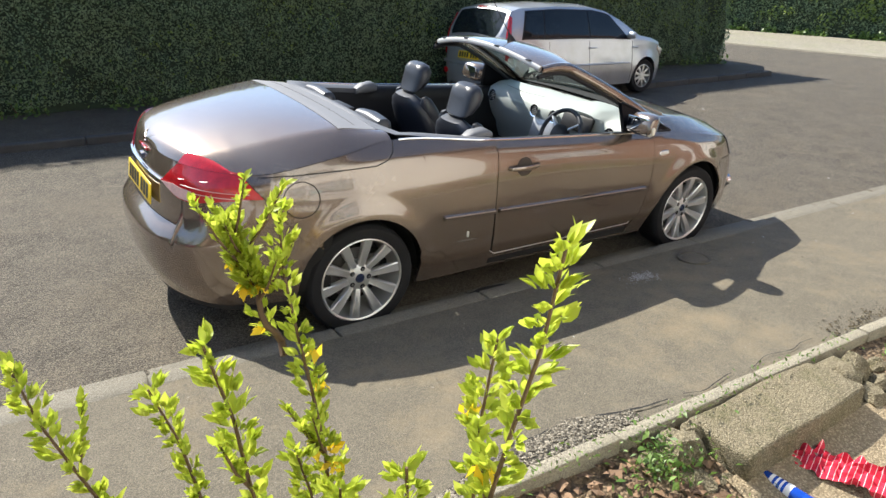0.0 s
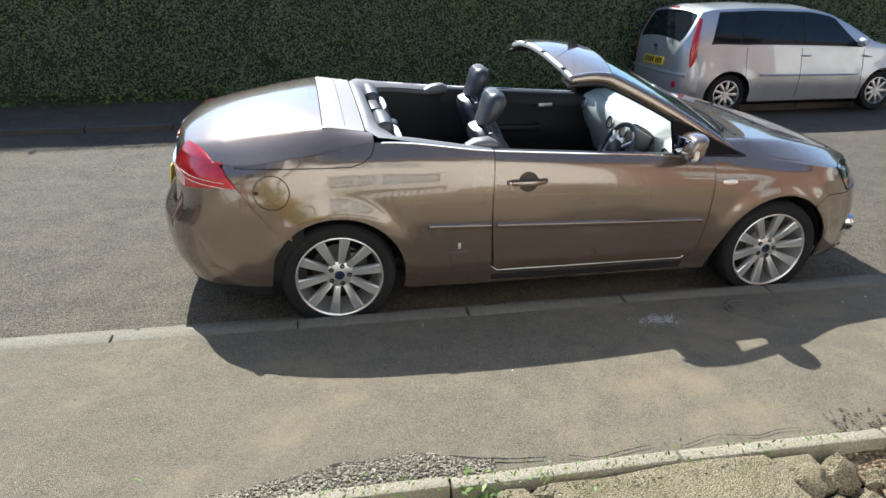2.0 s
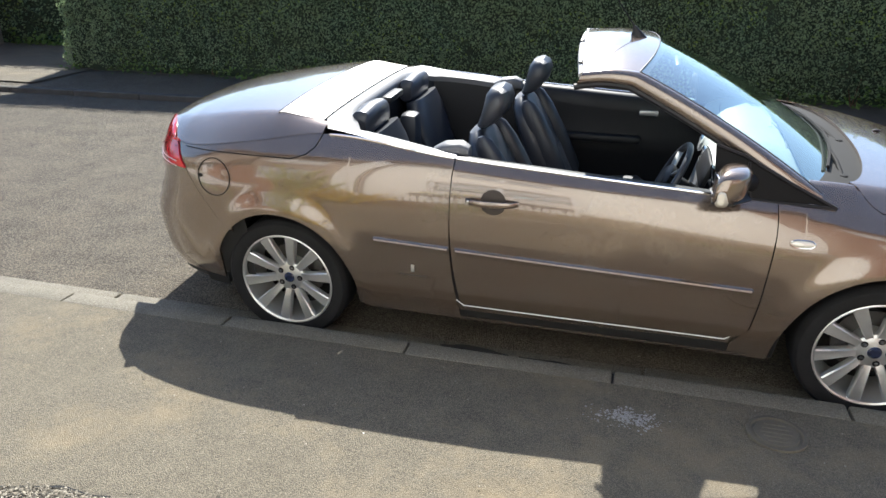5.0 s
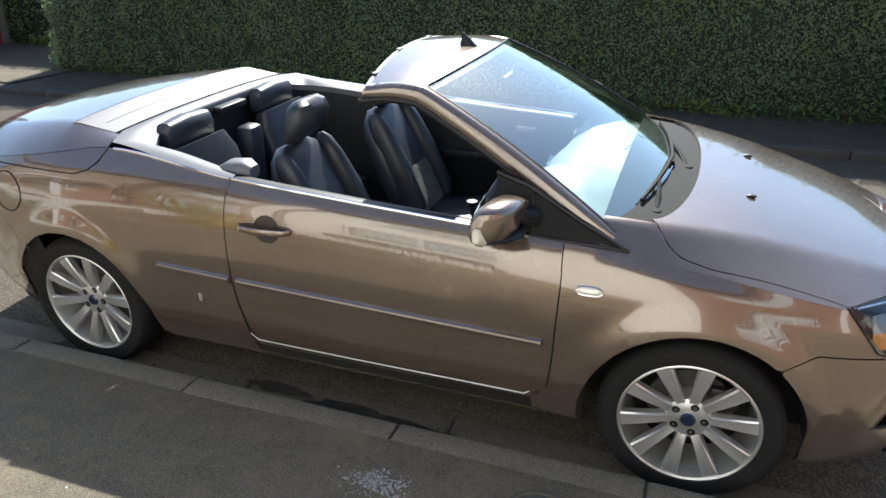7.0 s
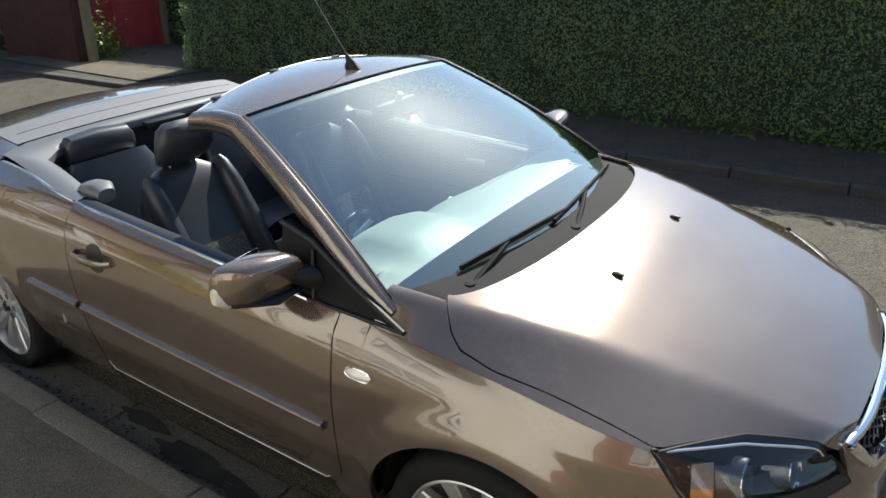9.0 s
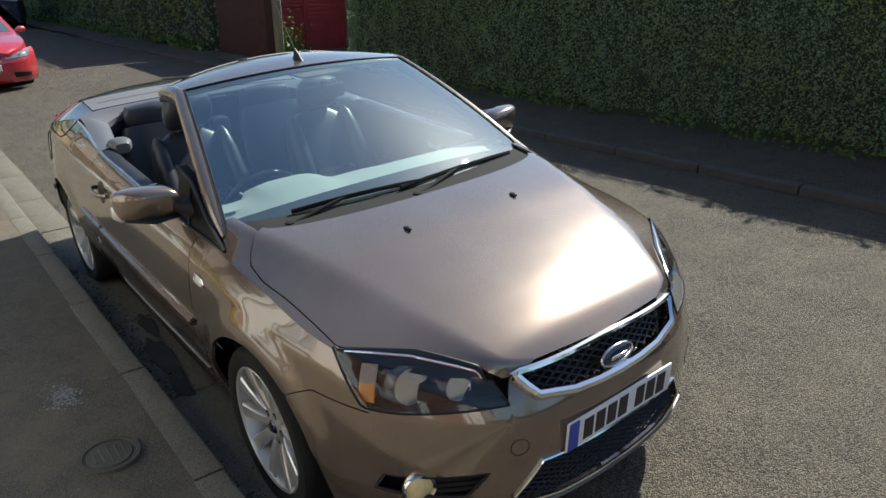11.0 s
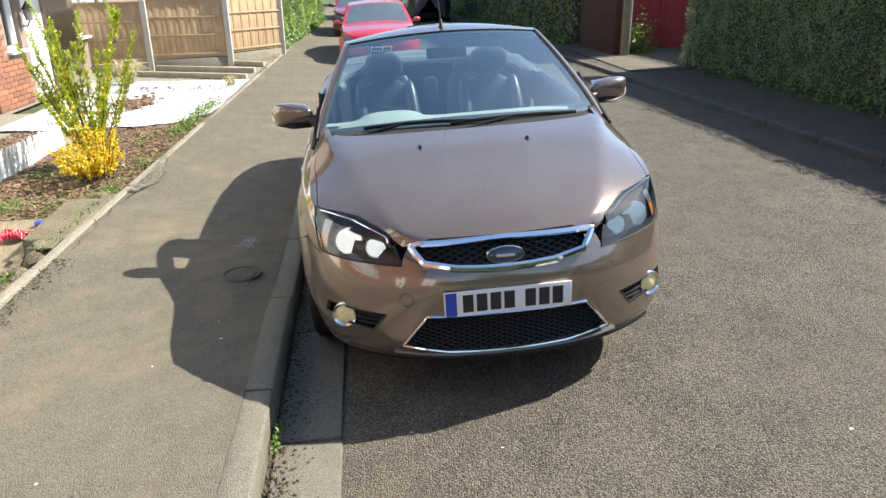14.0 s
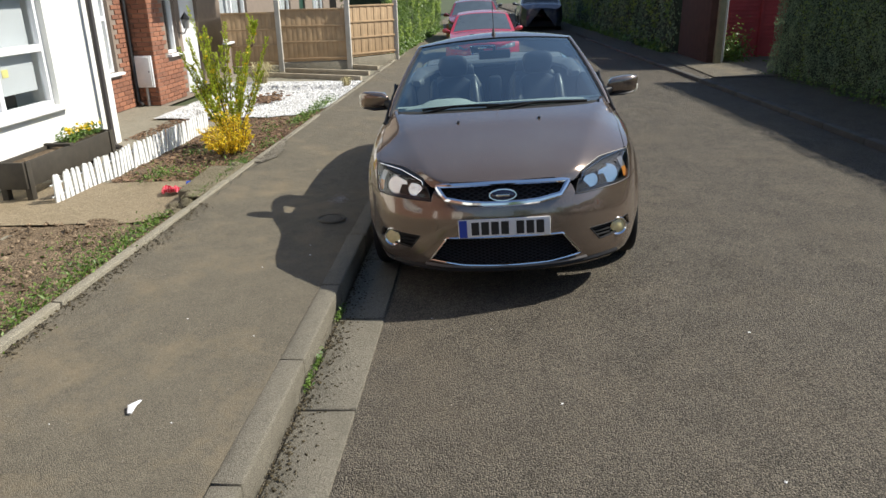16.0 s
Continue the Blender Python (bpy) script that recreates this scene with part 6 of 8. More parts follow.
def hedge(name, label, a, b, depth, z0, height, count, size, leaf, seed=1, wobble=0.13):
    """A clipped hedge from a to b (its near foot line); depth to the left of the way a to b."""
    rng = np.random.default_rng(seed)
    H = tagged(new(name), label, "hedge")
    a, b = np.array(a, float), np.array(b, float)
    run = b - a
    length = np.linalg.norm(run)
    d = run / length
    side = np.array((-d[1], d[0]))

    def swell(u, z):
        return wobble * (noise.noise((u * 0.7, z * 0.8, seed)) + 0.7 * noise.noise((u * 2.3, z * 2.0, seed + 5)) + 0.5 * noise.noise((u * 6.0, z * 5.0, seed + 9)))

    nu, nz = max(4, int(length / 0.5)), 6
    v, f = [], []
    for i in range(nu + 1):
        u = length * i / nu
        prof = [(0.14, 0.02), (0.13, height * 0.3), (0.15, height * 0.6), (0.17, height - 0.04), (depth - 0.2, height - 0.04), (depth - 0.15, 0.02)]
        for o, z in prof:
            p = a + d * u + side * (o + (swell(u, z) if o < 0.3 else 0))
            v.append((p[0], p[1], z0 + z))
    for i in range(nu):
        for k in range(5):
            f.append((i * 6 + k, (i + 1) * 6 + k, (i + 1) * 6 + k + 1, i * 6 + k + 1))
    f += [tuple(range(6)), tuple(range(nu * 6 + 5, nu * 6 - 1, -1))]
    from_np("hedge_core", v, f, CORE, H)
    area = np.array([length * height, length * depth, depth * height, depth * height]) * np.array([1.0, 0.45, 0.9, 0.9])
    kinds = rng.choice(4, count, p=area / area.sum())
    u, z, w = rng.uniform(0, length, count), rng.uniform(0.02, 1, count) ** 0.9 * height, np.abs(rng.normal(0, 0.05, count))
    pos, nrm = np.zeros((count, 3)), np.zeros((count, 3))
    shoots = np.stack([rng.uniform(0, length, int(length * 9)), rng.uniform(0, depth, int(length * 9)), rng.gamma(1.6, 0.07, int(length * 9))], 1)
    for i in range(count):
        k = kinds[i]
        if k == 0:
            o, uu, zz, n3 = 0.02 + swell(u[i], z[i]) + w[i] + (0.10 if z[i] < 0.12 else 0), u[i], z[i], (-side[0], -side[1], 0.25)
        elif k == 1:
            o, uu, zz, n3 = rng.uniform(0, depth), u[i], height - w[i] + swell(u[i], 3) * 0.5, (0, 0, 1)
            if i % 5 < 2:
                su, so, sh = shoots[i % len(shoots)]
                o, uu, zz, n3 = so + rng.normal(0, 0.018), su + rng.normal(0, 0.018), height - 0.05 + sh * rng.uniform(0, 1), (rng.normal(0, 1), rng.normal(0, 1), 0.4)
        else:
            o, zz = rng.uniform(0, depth), z[i]
            uu = w[i] + swell(o, z[i]) if k == 2 else length - w[i] - swell(o, z[i])
            n3 = (-d[0], -d[1], 0.2) if k == 2 else (d[0], d[1], 0.2)
        p = a + d * uu + side * o
        pos[i], nrm[i] = (p[0], p[1], z0 + zz), n3
    leaf_cloud("leaves", pos, nrm, size, leaf, H, 0.55, seed)
    # paler leaves mostly up the face: sunlit flecks put into leaf colour
    n = int(length * 420)
    uu, zz = rng.uniform(0, length, n), height * (1 - rng.beta(1.3, 2.2, n))
    keep = np.array([noise.noise((a * 0.9, b * 1.4, seed + 20)) > -0.05 for a, b in zip(uu, zz)])
    uu, zz = uu[keep], zz[keep]
    off = np.array([swell(a, b) for a, b in zip(uu, zz)]) + rng.uniform(-0.05, 0.03, len(uu))
    tips = np.stack([a[0] + d[0] * uu + side[0] * off, a[1] + d[1] * uu + side[1] * off, z0 + zz], 1)
    tagged(leaf_cloud("young_leaf", tips, np.tile((-side[0], -side[1], 0.6), (len(uu), 1)), size * 1.3, TIP_LEAF, H, 0.6, seed + 3, 0.9), "paler leaves coloured as sunlit tips", kind="stuff")
    n = int(length * 120)
    uu, hh = rng.uniform(0, length, n), np.abs(rng.normal(0, 0.12, n))
    keep = np.array([noise.noise((a * 1.1, 3.0, seed + 31)) > -0.15 for a in uu])
    uu, hh = uu[keep], hh[keep]
    off = rng.uniform(-0.16, 0.06, len(uu)) * (1 - 0.5 * hh)
    foot = np.stack([a[0] + d[0] * uu + side[0] * off, a[1] + d[1] * uu + side[1] * off, z0 + 0.02 + hh], 1)
    tagged(leaf_cloud("hedge_foot_growth", foot, np.tile((-side[0] * 0.6, -side[1] * 0.6, 0.8), (len(uu), 1)), size * 1.7, WEED, H, 0.6, seed + 4, 0.6), "broad-leaved weeds at the hedge foot", kind="stuff")
    tw = bmesh.new()
    for _ in range(int(length * 2.0)):
        uu = rng.uniform(0, length)
        p = a + d * uu + side * rng.uniform(0.05, 0.15)
        q = p + d * rng.uniform(-0.1, 0.1) - side * 0.02
        tube([(p[0], p[1], z0), (q[0], q[1], z0 + rng.uniform(0.15, 0.4))], [0.008, 0.004], 4, tw)
    tagged(part("twigs", tw, TWIG, H), "brown twigs at the hedge foot", kind="stuff")
    return H


_hy = lambda x: 5.42 + 0.05 * x
hedge("privet_hedge", "tall dense dark green privet hedge", (-7.75, _hy(-7.75)), (10.9, _hy(10.9)), 1.3, 0.18, 2.15, 180000, 0.031, HEDGE_LEAF, 1)
hedge("privet_hedge", "dark green hedge turning the corner", (10.9, _hy(10.9)), (12.0, 15.0), 1.2, 0.15, 2.1, 22000, 0.05, HEDGE_LEAF, 2)

hedge("garden_hedge", "dark hedge behind the far verge", (20.0, 19.0), (22.6, 8.0), 1.4, 0.12, 2.2, 16000, 0.075, HEDGE_LEAF, 3)
hedge("garden_hedge", "dark hedge behind the far verge", (22.6, 8.0), (24.5, -12.0), 1.4, 0.12, 2.2, 22000, 0.075, HEDGE_LEAF, 4)

hedge("clipped_hedge", "bright sunlit clipped hedge beside the pavement", (-12.0, -2.50), (-25.0, -2.10), 1.2, 0.15, 1.65, 32000, 0.05, SUNNY_LEAF, 5)
hedge("garden_hedge", "hedge behind the drive and gate", (-11.5, 6.98), (-7.6, 7.3), 1.2, 0.15, 2.4, 9000, 0.06, HEDGE_LEAF, 7)
hedge("tall_hedge", "tall dark overgrown hedge down the street", (-44.0, 2.9), (-12.6, 4.35), 2.0, 0.1, 3.2, 40000, 0.075, HEDGE_LEAF, 6)
_rv = [(15.6, 16.0, .12), (16.6, 9.0, .12), (17.6, 4.0, .12), (18.5, -14.0, .12), (26.0, -14.0, .16), (24.5, 8.0, .16), (21.5, 18.0, .16)]
tagged(from_np("verge", _rv, [tuple(range(7))], VERGE), "pale dusty verge and footway", kind="structure")
_kk = from_np("verge_kerb", [(15.5, 16.0, .0), (16.5, 9.0, .0), (17.5, 4.0, .0), (18.4, -14.0, .0), (15.58, 16.0, .125), (16.58, 9.0, .125), (17.58, 4.0, .125), (18.48, -14.0, .125), (15.72, 16.0, .125), (16.72, 9.0, .125), (17.72, 4.0, .125), (18.62, -14.0, .125)], [(0, 1, 5, 4), (1, 2, 6, 5), (2, 3, 7, 6), (4, 5, 9, 8), (5, 6, 10, 9), (6, 7, 11, 10)], CONCRETE)
tagged(_kk, "kerb along the side road", kind="structure")
# rounded corner of the far pavement
_cv = [(10.3, 4.22 + 10.3 * SK, .18), (10.9, 4.95, .18), (11.45, 5.3, .18), (11.8, 5.9, .18), (12.0, 7.0, .18), (13.0, 15.0, .18), (11.6, 15.0, .18), (10.3, 6.2, .18)]
_cb = [(x + (0.02 if x > 10.4 else 0), y - (0.02 if y < 6 else 0), 0.0) for x, y, z in _cv]
from_np("corner_pavement", _cv + _cb, [tuple(range(8))] + [(k + 8, (k + 1) % 8 + 8, (k + 1) % 8, k) for k in range(5)], ASPHALT)
tagged(bpy.data.objects["corner_pavement"], "tarmac pavement rounding the corner", kind="structure")


# ---- front gardens ----
def garden_z(x, y):
    return float(np.interp(y, (-4.2, -3.0, -2.75, -2.5), (0.0, 0.03, 0.10, 0.15))) if x > -7.5 else 0.10


def bed(name, label, poly, material, nx=40, ny=16, rough=0.02, lift=0.0):
    """A patch of ground between x limits and y limits, uneven on top."""
    (x0, x1), (y0, y1) = poly
    v, f = [], []
    for i in range(nx + 1):
        for k in range(ny + 1):
            x, y = x0 + (x1 - x0) * i / nx, y0 + (y1 - y0) * k / ny
            v.append((x, y, garden_z(x, y) + lift + rough * noise.noise((x * 3, y * 3, 8)) + rough * 0.5 * noise.noise((x * 9, y * 9, 2))))
    for i in range(nx):
        for k in range(ny):
            a = i * (ny + 1) + k
            f.append((a, a + ny + 1, a + ny + 2, a + 1))
    return tagged(from_np(name, v, f, material, angle=60), label, kind="structure")


bed("garden_soil", "dry brown garden soil", ((0.55, 9.0), (-4.3, -2.52)), SOIL, 70, 20, 0.05)
bed("garden_path", "sandy concrete garden path", ((-0.75, 0.62), (-5.2, -2.80)), SAND, 16, 20, 0.006, 0.012)
bed("bark_bed", "planting bed covered with bark", ((-4.6, -0.70), (-3.98, -2.50)), SOIL, 50, 18, 0.03)
bed("gravel_bed", "white gravel forecourt", ((-8.2, -4.55), (-5.2, -2.50)), GRAVEL, 40, 24, 0.012, 0.02)
bed("house_path", "pale concrete path to the houses", ((-6.0, 9.0), (-8.0, -3.95)), CONCRETE, 60, 30, 0.004, -0.008)
bed("lawn_strip", "worn earth by the fence", ((-13.0, -8.15), (-8.0, -2.50)), VERGE, 30, 20, 0.02, 0.0)
scatter("bark_mulch", 3600, lambda r: (r.uniform(-4.5, -0.75), r.uniform(-3.95, -2.53)), 0.030, BARK, lambda x, y: garden_z(x, y) + 0.008, "brown bark chips over the bed", 21, 0.35)
scatter("bark_mulch", 900, lambda r: (r.uniform(-5.4, -3.0), r.uniform(-4.9, -4.25)), 0.030, BARK, lambda x, y: garden_z(x, y) + 0.006, "bark chips behind the little fence", 22, 0.35)
scatter("white_stones", 4200, lambda r: (r.uniform(-8.1, -4.6), r.uniform(-5.1, -2.53)), 0.024, PEBBLE, lambda x, y: garden_z(x, y) + 0.02, "loose white stones", 23, 0.7)
scatter("soil_clods", 900, lambda r: (r.uniform(0.6, 5.5), r.uniform(-4.2, -2.56)), 0.028, leafy("clods", (0.10, 0.068, 0.04), (0.30, 0.22, 0.14), 0.9, 0.0), lambda x, y: garden_z(x, y) + 0.01, "clods and stones on the soil", 24, 0.7)
scatter("dark_mulch", 160, lambda r: (-6.3 + r.normal(0, 0.30), -3.9 + r.normal(0, 0.12)), 0.05, BARK, lambda x, y: 0.06, "heap of dark bark on the gravel", 25, 0.5)


def weeds(name, label, count, place, size, material, seed, tall=1.0):
    rng = np.random.default_rng(seed)
    pos, nrm = [], []
    for _ in range(count):
        x, y = place(rng)
        h = abs(rng.normal(0, 0.035)) * tall
        pos.append((x, y, garden_z(x, y) + 0.02 + h))
        nrm.append((rng.normal(0, 0.5), rng.normal(0, 0.5), 0.8))
    ob = leaf_cloud(name, np.array(pos), np.array(nrm), size, material, None, 0.4, seed, 0.5)
    return tagged(ob, label, kind="stuff")


weeds("weeds", "low green weeds along the edging", 3600, lambda r: (r.uniform(0.7, 6), -2.62 - abs(r.normal(0, 0.14))) if r.uniform() < 0.75 else (r.uniform(0.9, 4.5), -3.05 + r.normal(0, 0.25)), 0.032, WEED, 31)
weeds("weeds", "green weed clumps in the bark", 1200, lambda r: ((-1.0, -2.0, -0.85, -3.4)[int(r.integers(4))] + r.normal(0, 0.12), (-3.05, -3.55, -3.4, -2.65)[int(r.integers(4))] + r.normal(0, 0.08)), 0.035, WEED, 32, 1.6)
weeds("weeds", "grass along the gravel edge", 700, lambda r: (r.uniform(-5.5, -3.4), -2.66 + r.normal(0, 0.09)), 0.04, WEED, 33, 1.5)
weeds("crack_moss", "moss and weeds in the broken edge", 260, lambda r: (r.uniform(-1.6, 0.6), -2.53 + r.normal(0, 0.03)), 0.02, WEED, 34, 0.6).location.z = 0.07
weeds("weeds", "weeds in the rubble by the slab", 230, lambda r: (-0.96 + r.normal(0, 0.07), -2.66 + r.normal(0, 0.04)), 0.024, WEED, 35, 1.2)
weeds("gutter_weeds", "tufts in the gutter joint", 300, lambda r: (r.choice([2.35, 2.9, 3.1]) + r.normal(0, 0.05), -0.985 + abs(r.normal(0, 0.012))), 0.022, WEED, 36, 0.5).location.z = -0.13

# broken slab, rubble, spray can, cloth
SLAB = stony("mossy_concrete", (0.17, 0.142, 0.090), (0.34, 0.29, 0.19), 160, 2.6, bump=1.0, dist=0.005, tint=(0.10, 0.095, 0.035), worn=0.85)
_b = box(0.92, 0.30, 0.20, (0, 0, 0), 0.02, 3)
bmesh.ops.subdivide_edges(_b, edges=_b.edges[:], cuts=3, use_grid_fill=True)
for _w in _b.verts:
    _n = noise.noise(_w.co * 7) * 0.012 + noise.noise(_w.co * 19) * 0.006
    _w.co += Vector((_n * 2.0 if abs(_w.co.x) > 0.4 else 0, _n, _n * 0.6))
bmesh.ops.transform(_b, matrix=pose(-0.235, -2.675, 0.105, -2, 0, 3), verts=_b.verts)
tagged(part("concrete_slab", _b, SLAB), "chunky mossy concrete slab along the pavement", "slab")


def lump(at, size, seed, squash=0.7):
    bm = bmesh.new()
    bmesh.ops.create_icosphere(bm, subdivisions=2, radius=1)
    for v in bm.verts:
        k = 1 + 0.45 * noise.noise(v.co * 1.4 + Vector((seed, 0, 0))) + 0.2 * noise.noise(v.co * 3.7 + Vector((0, seed, 0)))
        v.co = Vector((v.co.x * k, v.co.y * k * 0.8, v.co.z * k * squash)) * size
    bmesh.ops.translate(bm, vec=at, verts=bm.verts)
    return part("rubble", bm, SLAB, angle=25)


for _k, (_p, _s) in enumerate((((-0.80, -2.62, .14), .11), ((-0.86, -2.74, .06), .10), ((-0.74, -2.78, .05), .07), ((-0.95, -2.60, .13), .06), ((0.30, -2.66, .15), .10), ((0.36, -2.78, .07), .10), ((0.47, -2.62, .13), .09), ((0.27, -2.80, .05), .06), ((0.52, -2.74, .09), .07), ((-0.70, -2.58, .16), .06), ((0.62, -2.66, .12), .06))):
    tagged(lump(_p, _s, _k * 3.7), "broken lump of mossy concrete", "rubble", "rubble by the slab")
CAN_BLUE = plain("blue_can", (0.01, 0.07, 0.45), 0.25, 0.3, var=0.1, bump=0, coat=0.6)
CAN = new("spray_can")
CAN.matrix_world = pose(-0.555, -2.93, 0.062, 90, 0, 2)
tagged(CAN, "blue and white spray can lying on its side", "can")
part("can_body", lathe([(0.001, -0.09), (0.026, -0.09), (0.029, -0.085), (0.029, 0.075), (0.022, 0.088), (0.018, 0.090)], 32), CAN_BLUE, CAN)
part("can_band", lathe([(0.0293, -0.060), (0.0297, -0.055), (0.0297, 0.02), (0.0293, 0.03)], 32), PLATE_WHITE, CAN, "white label band")
for _k in range(3):
    part("label_bar", lathe([(0.0299, -0.045 + 0.02 * _k), (0.0301, -0.043 + 0.02 * _k), (0.0301, -0.036 + 0.02 * _k), (0.0299, -0.034 + 0.02 * _k)], 32), CAN_BLUE, CAN)
part("can_cap", lathe([(0.0285, 0.072), (0.0285, 0.112), (0.026, 0.118), (0.001, 0.118)], 32), CAN_BLUE, CAN, "dark blue cap")
_m, _t, _bs = nodes_of("red_striped_cloth")
_wv = node(_t, "ShaderNodeTexWave", Scale=5.0, Distortion=1.5)
_t.links.new(_t.nodes.new("ShaderNodeTexCoord").outputs["UV"], _wv.inputs["Vector"])
_t.links.new(blend_colour(_t, ramp(_t, _wv.outputs[1], 0.95, 0.98), (0.50, 0.012, 0.04), (0.80, 0.55, 0.55)), _bs.inputs["Base Color"])
_bs.inputs["Roughness"].default_value = 0.9
_v, _f = [], []
for _i in range(37):
    for _k in range(25):
        u, w = _i / 36 - 0.5, _k / 24 - 0.5
        r = 1 - 0.5 * min(1, (u * u + w * w) * 2)
        hgt = 0.035 * abs(noise.noise((u * 5, w * 5, 1))) * 2 + 0.045 * max(0, noise.noise((u * 9 + 4, w * 7, 3))) + 0.02 * r
        _v.append((u * 0.34 + 0.03 * noise.noise((u * 4, w * 4, 7)), w * 0.17 + 0.03 * noise.noise((u * 6, w * 5, 9)), max(0.003, hgt)))
for _i in range(36):
    for _k in range(24):
        _a = _i * 25 + _k
        _f.append((_a, _a + 25, _a + 26, _a + 1))
_cl = from_np("red_cloth", _v, _f, _m, angle=60)
_uv = _cl.data.uv_layers.new()
for _l in _cl.data.loops:
    _uv.data[_l.index].uv = (_v[_l.vertex_index][0] * 3, _v[_l.vertex_index][1] * 3)
_cl.matrix_world = pose(-0.27, -2.985, 0.050, 0, 0, -72)
tagged(_cl, "crumpled red cloth with thin white stripes", "cloth")
_ag = part("stone_cluster", box(0.16, 0.13, 0.015, (0.30, -2.62, 0.19), 0.005), SLAB)
tagged(_ag, "flat chip of concrete on the edging", "rubble", "rubble by the slab")

# little white fence
WHITE_WOOD = plain("white_painted_wood", (0.78, 0.78, 0.76), 0.55, var=0.08, fine=60, bump=0.1)
FEN = tagged(new("picket_fence"), "low white wooden picket border fence", "fence")
_pk = prism([(-.026, 0), (.026, 0), (.026, .22), (.018, .255), (0, .268), (-.018, .255), (-.026, .22)], 0.014, Matrix.Rotation(radians(90), 4, "X"), 0.002)
_pme = bpy.data.meshes.new("picket")
_pk.to_mesh(_pme)
_pk.free()
_pme.materials.append(WHITE_WOOD)
_pl = [(-0.02, -4.08), (-1.15, -4.02), (-3.6, -3.98), (-3.95, -4.25)]
_prev = None
for _a, _b in zip(_pl, _pl[1:]):
    _len = math.hypot(_b[0] - _a[0], _b[1] - _a[1])
    _ang = math.degrees(math.atan2(_b[1] - _a[1], _b[0] - _a[0]))
    _nn = int(_len / 0.072)
    for _k in range(_nn):
        o = new("picket", _pme)
        o.parent = FEN
        _f2 = (_k + 0.5) / _nn
        o.matrix_basis = pose(_a[0] + (_b[0] - _a[0]) * _f2, _a[1] + (_b[1] - _a[1]) * _f2, 0.005 + random.uniform(-.012, .008), random.uniform(-3, 3), random.uniform(-4, 4), _ang)
    for _z in (0.07, 0.18):
        part("rail", tube([(_a[0], _a[1] - 0.012, _z), (_b[0], _b[1] - 0.012, _z)], 0.010, 4), WHITE_WOOD, FEN)

# trough planter with flowers
DARK_WOOD = plain("dark_stained_wood", (0.045, 0.037, 0.026), 0.75, var=0.35, scale=12, fine=90, bump=0.3)
PL = tagged(new("planter"), "long dark timber trough on short legs, with flowers", "planter")
for _y in (-4.62, -4.38):
    part("side_board", box(1.62, 0.03, 0.24, (-0.94, _y, 0.25), 0.004), DARK_WOOD, PL)
for _x in (-1.765, -0.115):
    part("end_board", box(0.03, 0.27, 0.25, (_x, -4.50, 0.25), 0.004), DARK_WOOD, PL)
    for _y in (-4.62, -4.38):
        part("leg", box(0.07, 0.06, 0.37, (_x + (0.05 if _x < -1 else -0.05), _y, 0.185), 0.004), DARK_WOOD, PL)
part("planter_soil", box(1.56, 0.22, 0.03, (-0.94, -4.50, 0.32), 0.005), SOIL, PL)
part("cross_bar", box(0.06, 0.28, 0.03, (-0.92, -4.50, 0.375), 0.004), DARK_WOOD, PL)
_rng = np.random.default_rng(5)
_pp = np.stack([_rng.uniform(-1.70, -1.0, 420), _rng.uniform(-4.60, -4.40, 420), 0.38 + np.abs(_rng.normal(0, 0.05, 420))], 1)
tagged(leaf_cloud("bedding_plants", _pp, np.tile((0, 0, 1.0), (420, 1)), 0.045, WEED, None, 0.5, 6), "leafy bedding plants in the trough", kind="stuff")
_pp = np.stack([_rng.uniform(-1.70, -1.1, 60), _rng.uniform(-4.58, -4.40, 60), 0.44 + np.abs(_rng.normal(0, 0.03, 60))], 1)
tagged(leaf_cloud("yellow_blooms", _pp, np.tile((0, 0.3, 1.0), (60, 1)), 0.045, FLOWER, None, 0.9, 7), "yellow blooms in the trough", kind="stuff")

# ---- white house ----
RENDER_WHITE = plain("white_render", (0.80, 0.79, 0.74), 0.85, var=0.05, scale=1.2, fine=70, bump=0.25, dist=0.004)
UPVC = plain("white_window_frame", (0.82, 0.82, 0.82), 0.35, var=0.03, bump=0)
BLIND = plain("pale_blind", (0.62, 0.63, 0.64), 0.7, var=0.06)
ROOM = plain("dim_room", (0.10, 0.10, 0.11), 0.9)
PANE = glassy("window_pane", (0.80, 0.84, 0.85))
SLATE = plain("brown_roof_tiles", (0.14, 0.085, 0.06), 0.85, var=0.3, fine=20, bump=0.4)


def wall_with_holes(bm, x0, x1, z0, z1, y0, y1, holes):
    """A thick wall along x with openings (x0, x1, z0, z1)."""
    xs = sorted({x0, x1, *[h[0] for h in holes], *[h[1] for h in holes]})
    zs = sorted({z0, z1, *[h[2] for h in holes], *[h[3] for h in holes]})
    for xa, xb in zip(xs, xs[1:]):
        for za, zb in zip(zs, zs[1:]):
            cx, cz = (xa + xb) / 2, (za + zb) / 2
            if any(h[0] < cx < h[1] and h[2] < cz < h[3] for h in holes):
                continue
            box(xb - xa, y1 - y0, zb - za, (cx, (y0 + y1) / 2, cz), 0, bm=bm)
    bmesh.ops.remove_doubles(bm, verts=bm.verts, dist=0.001)
    return bm


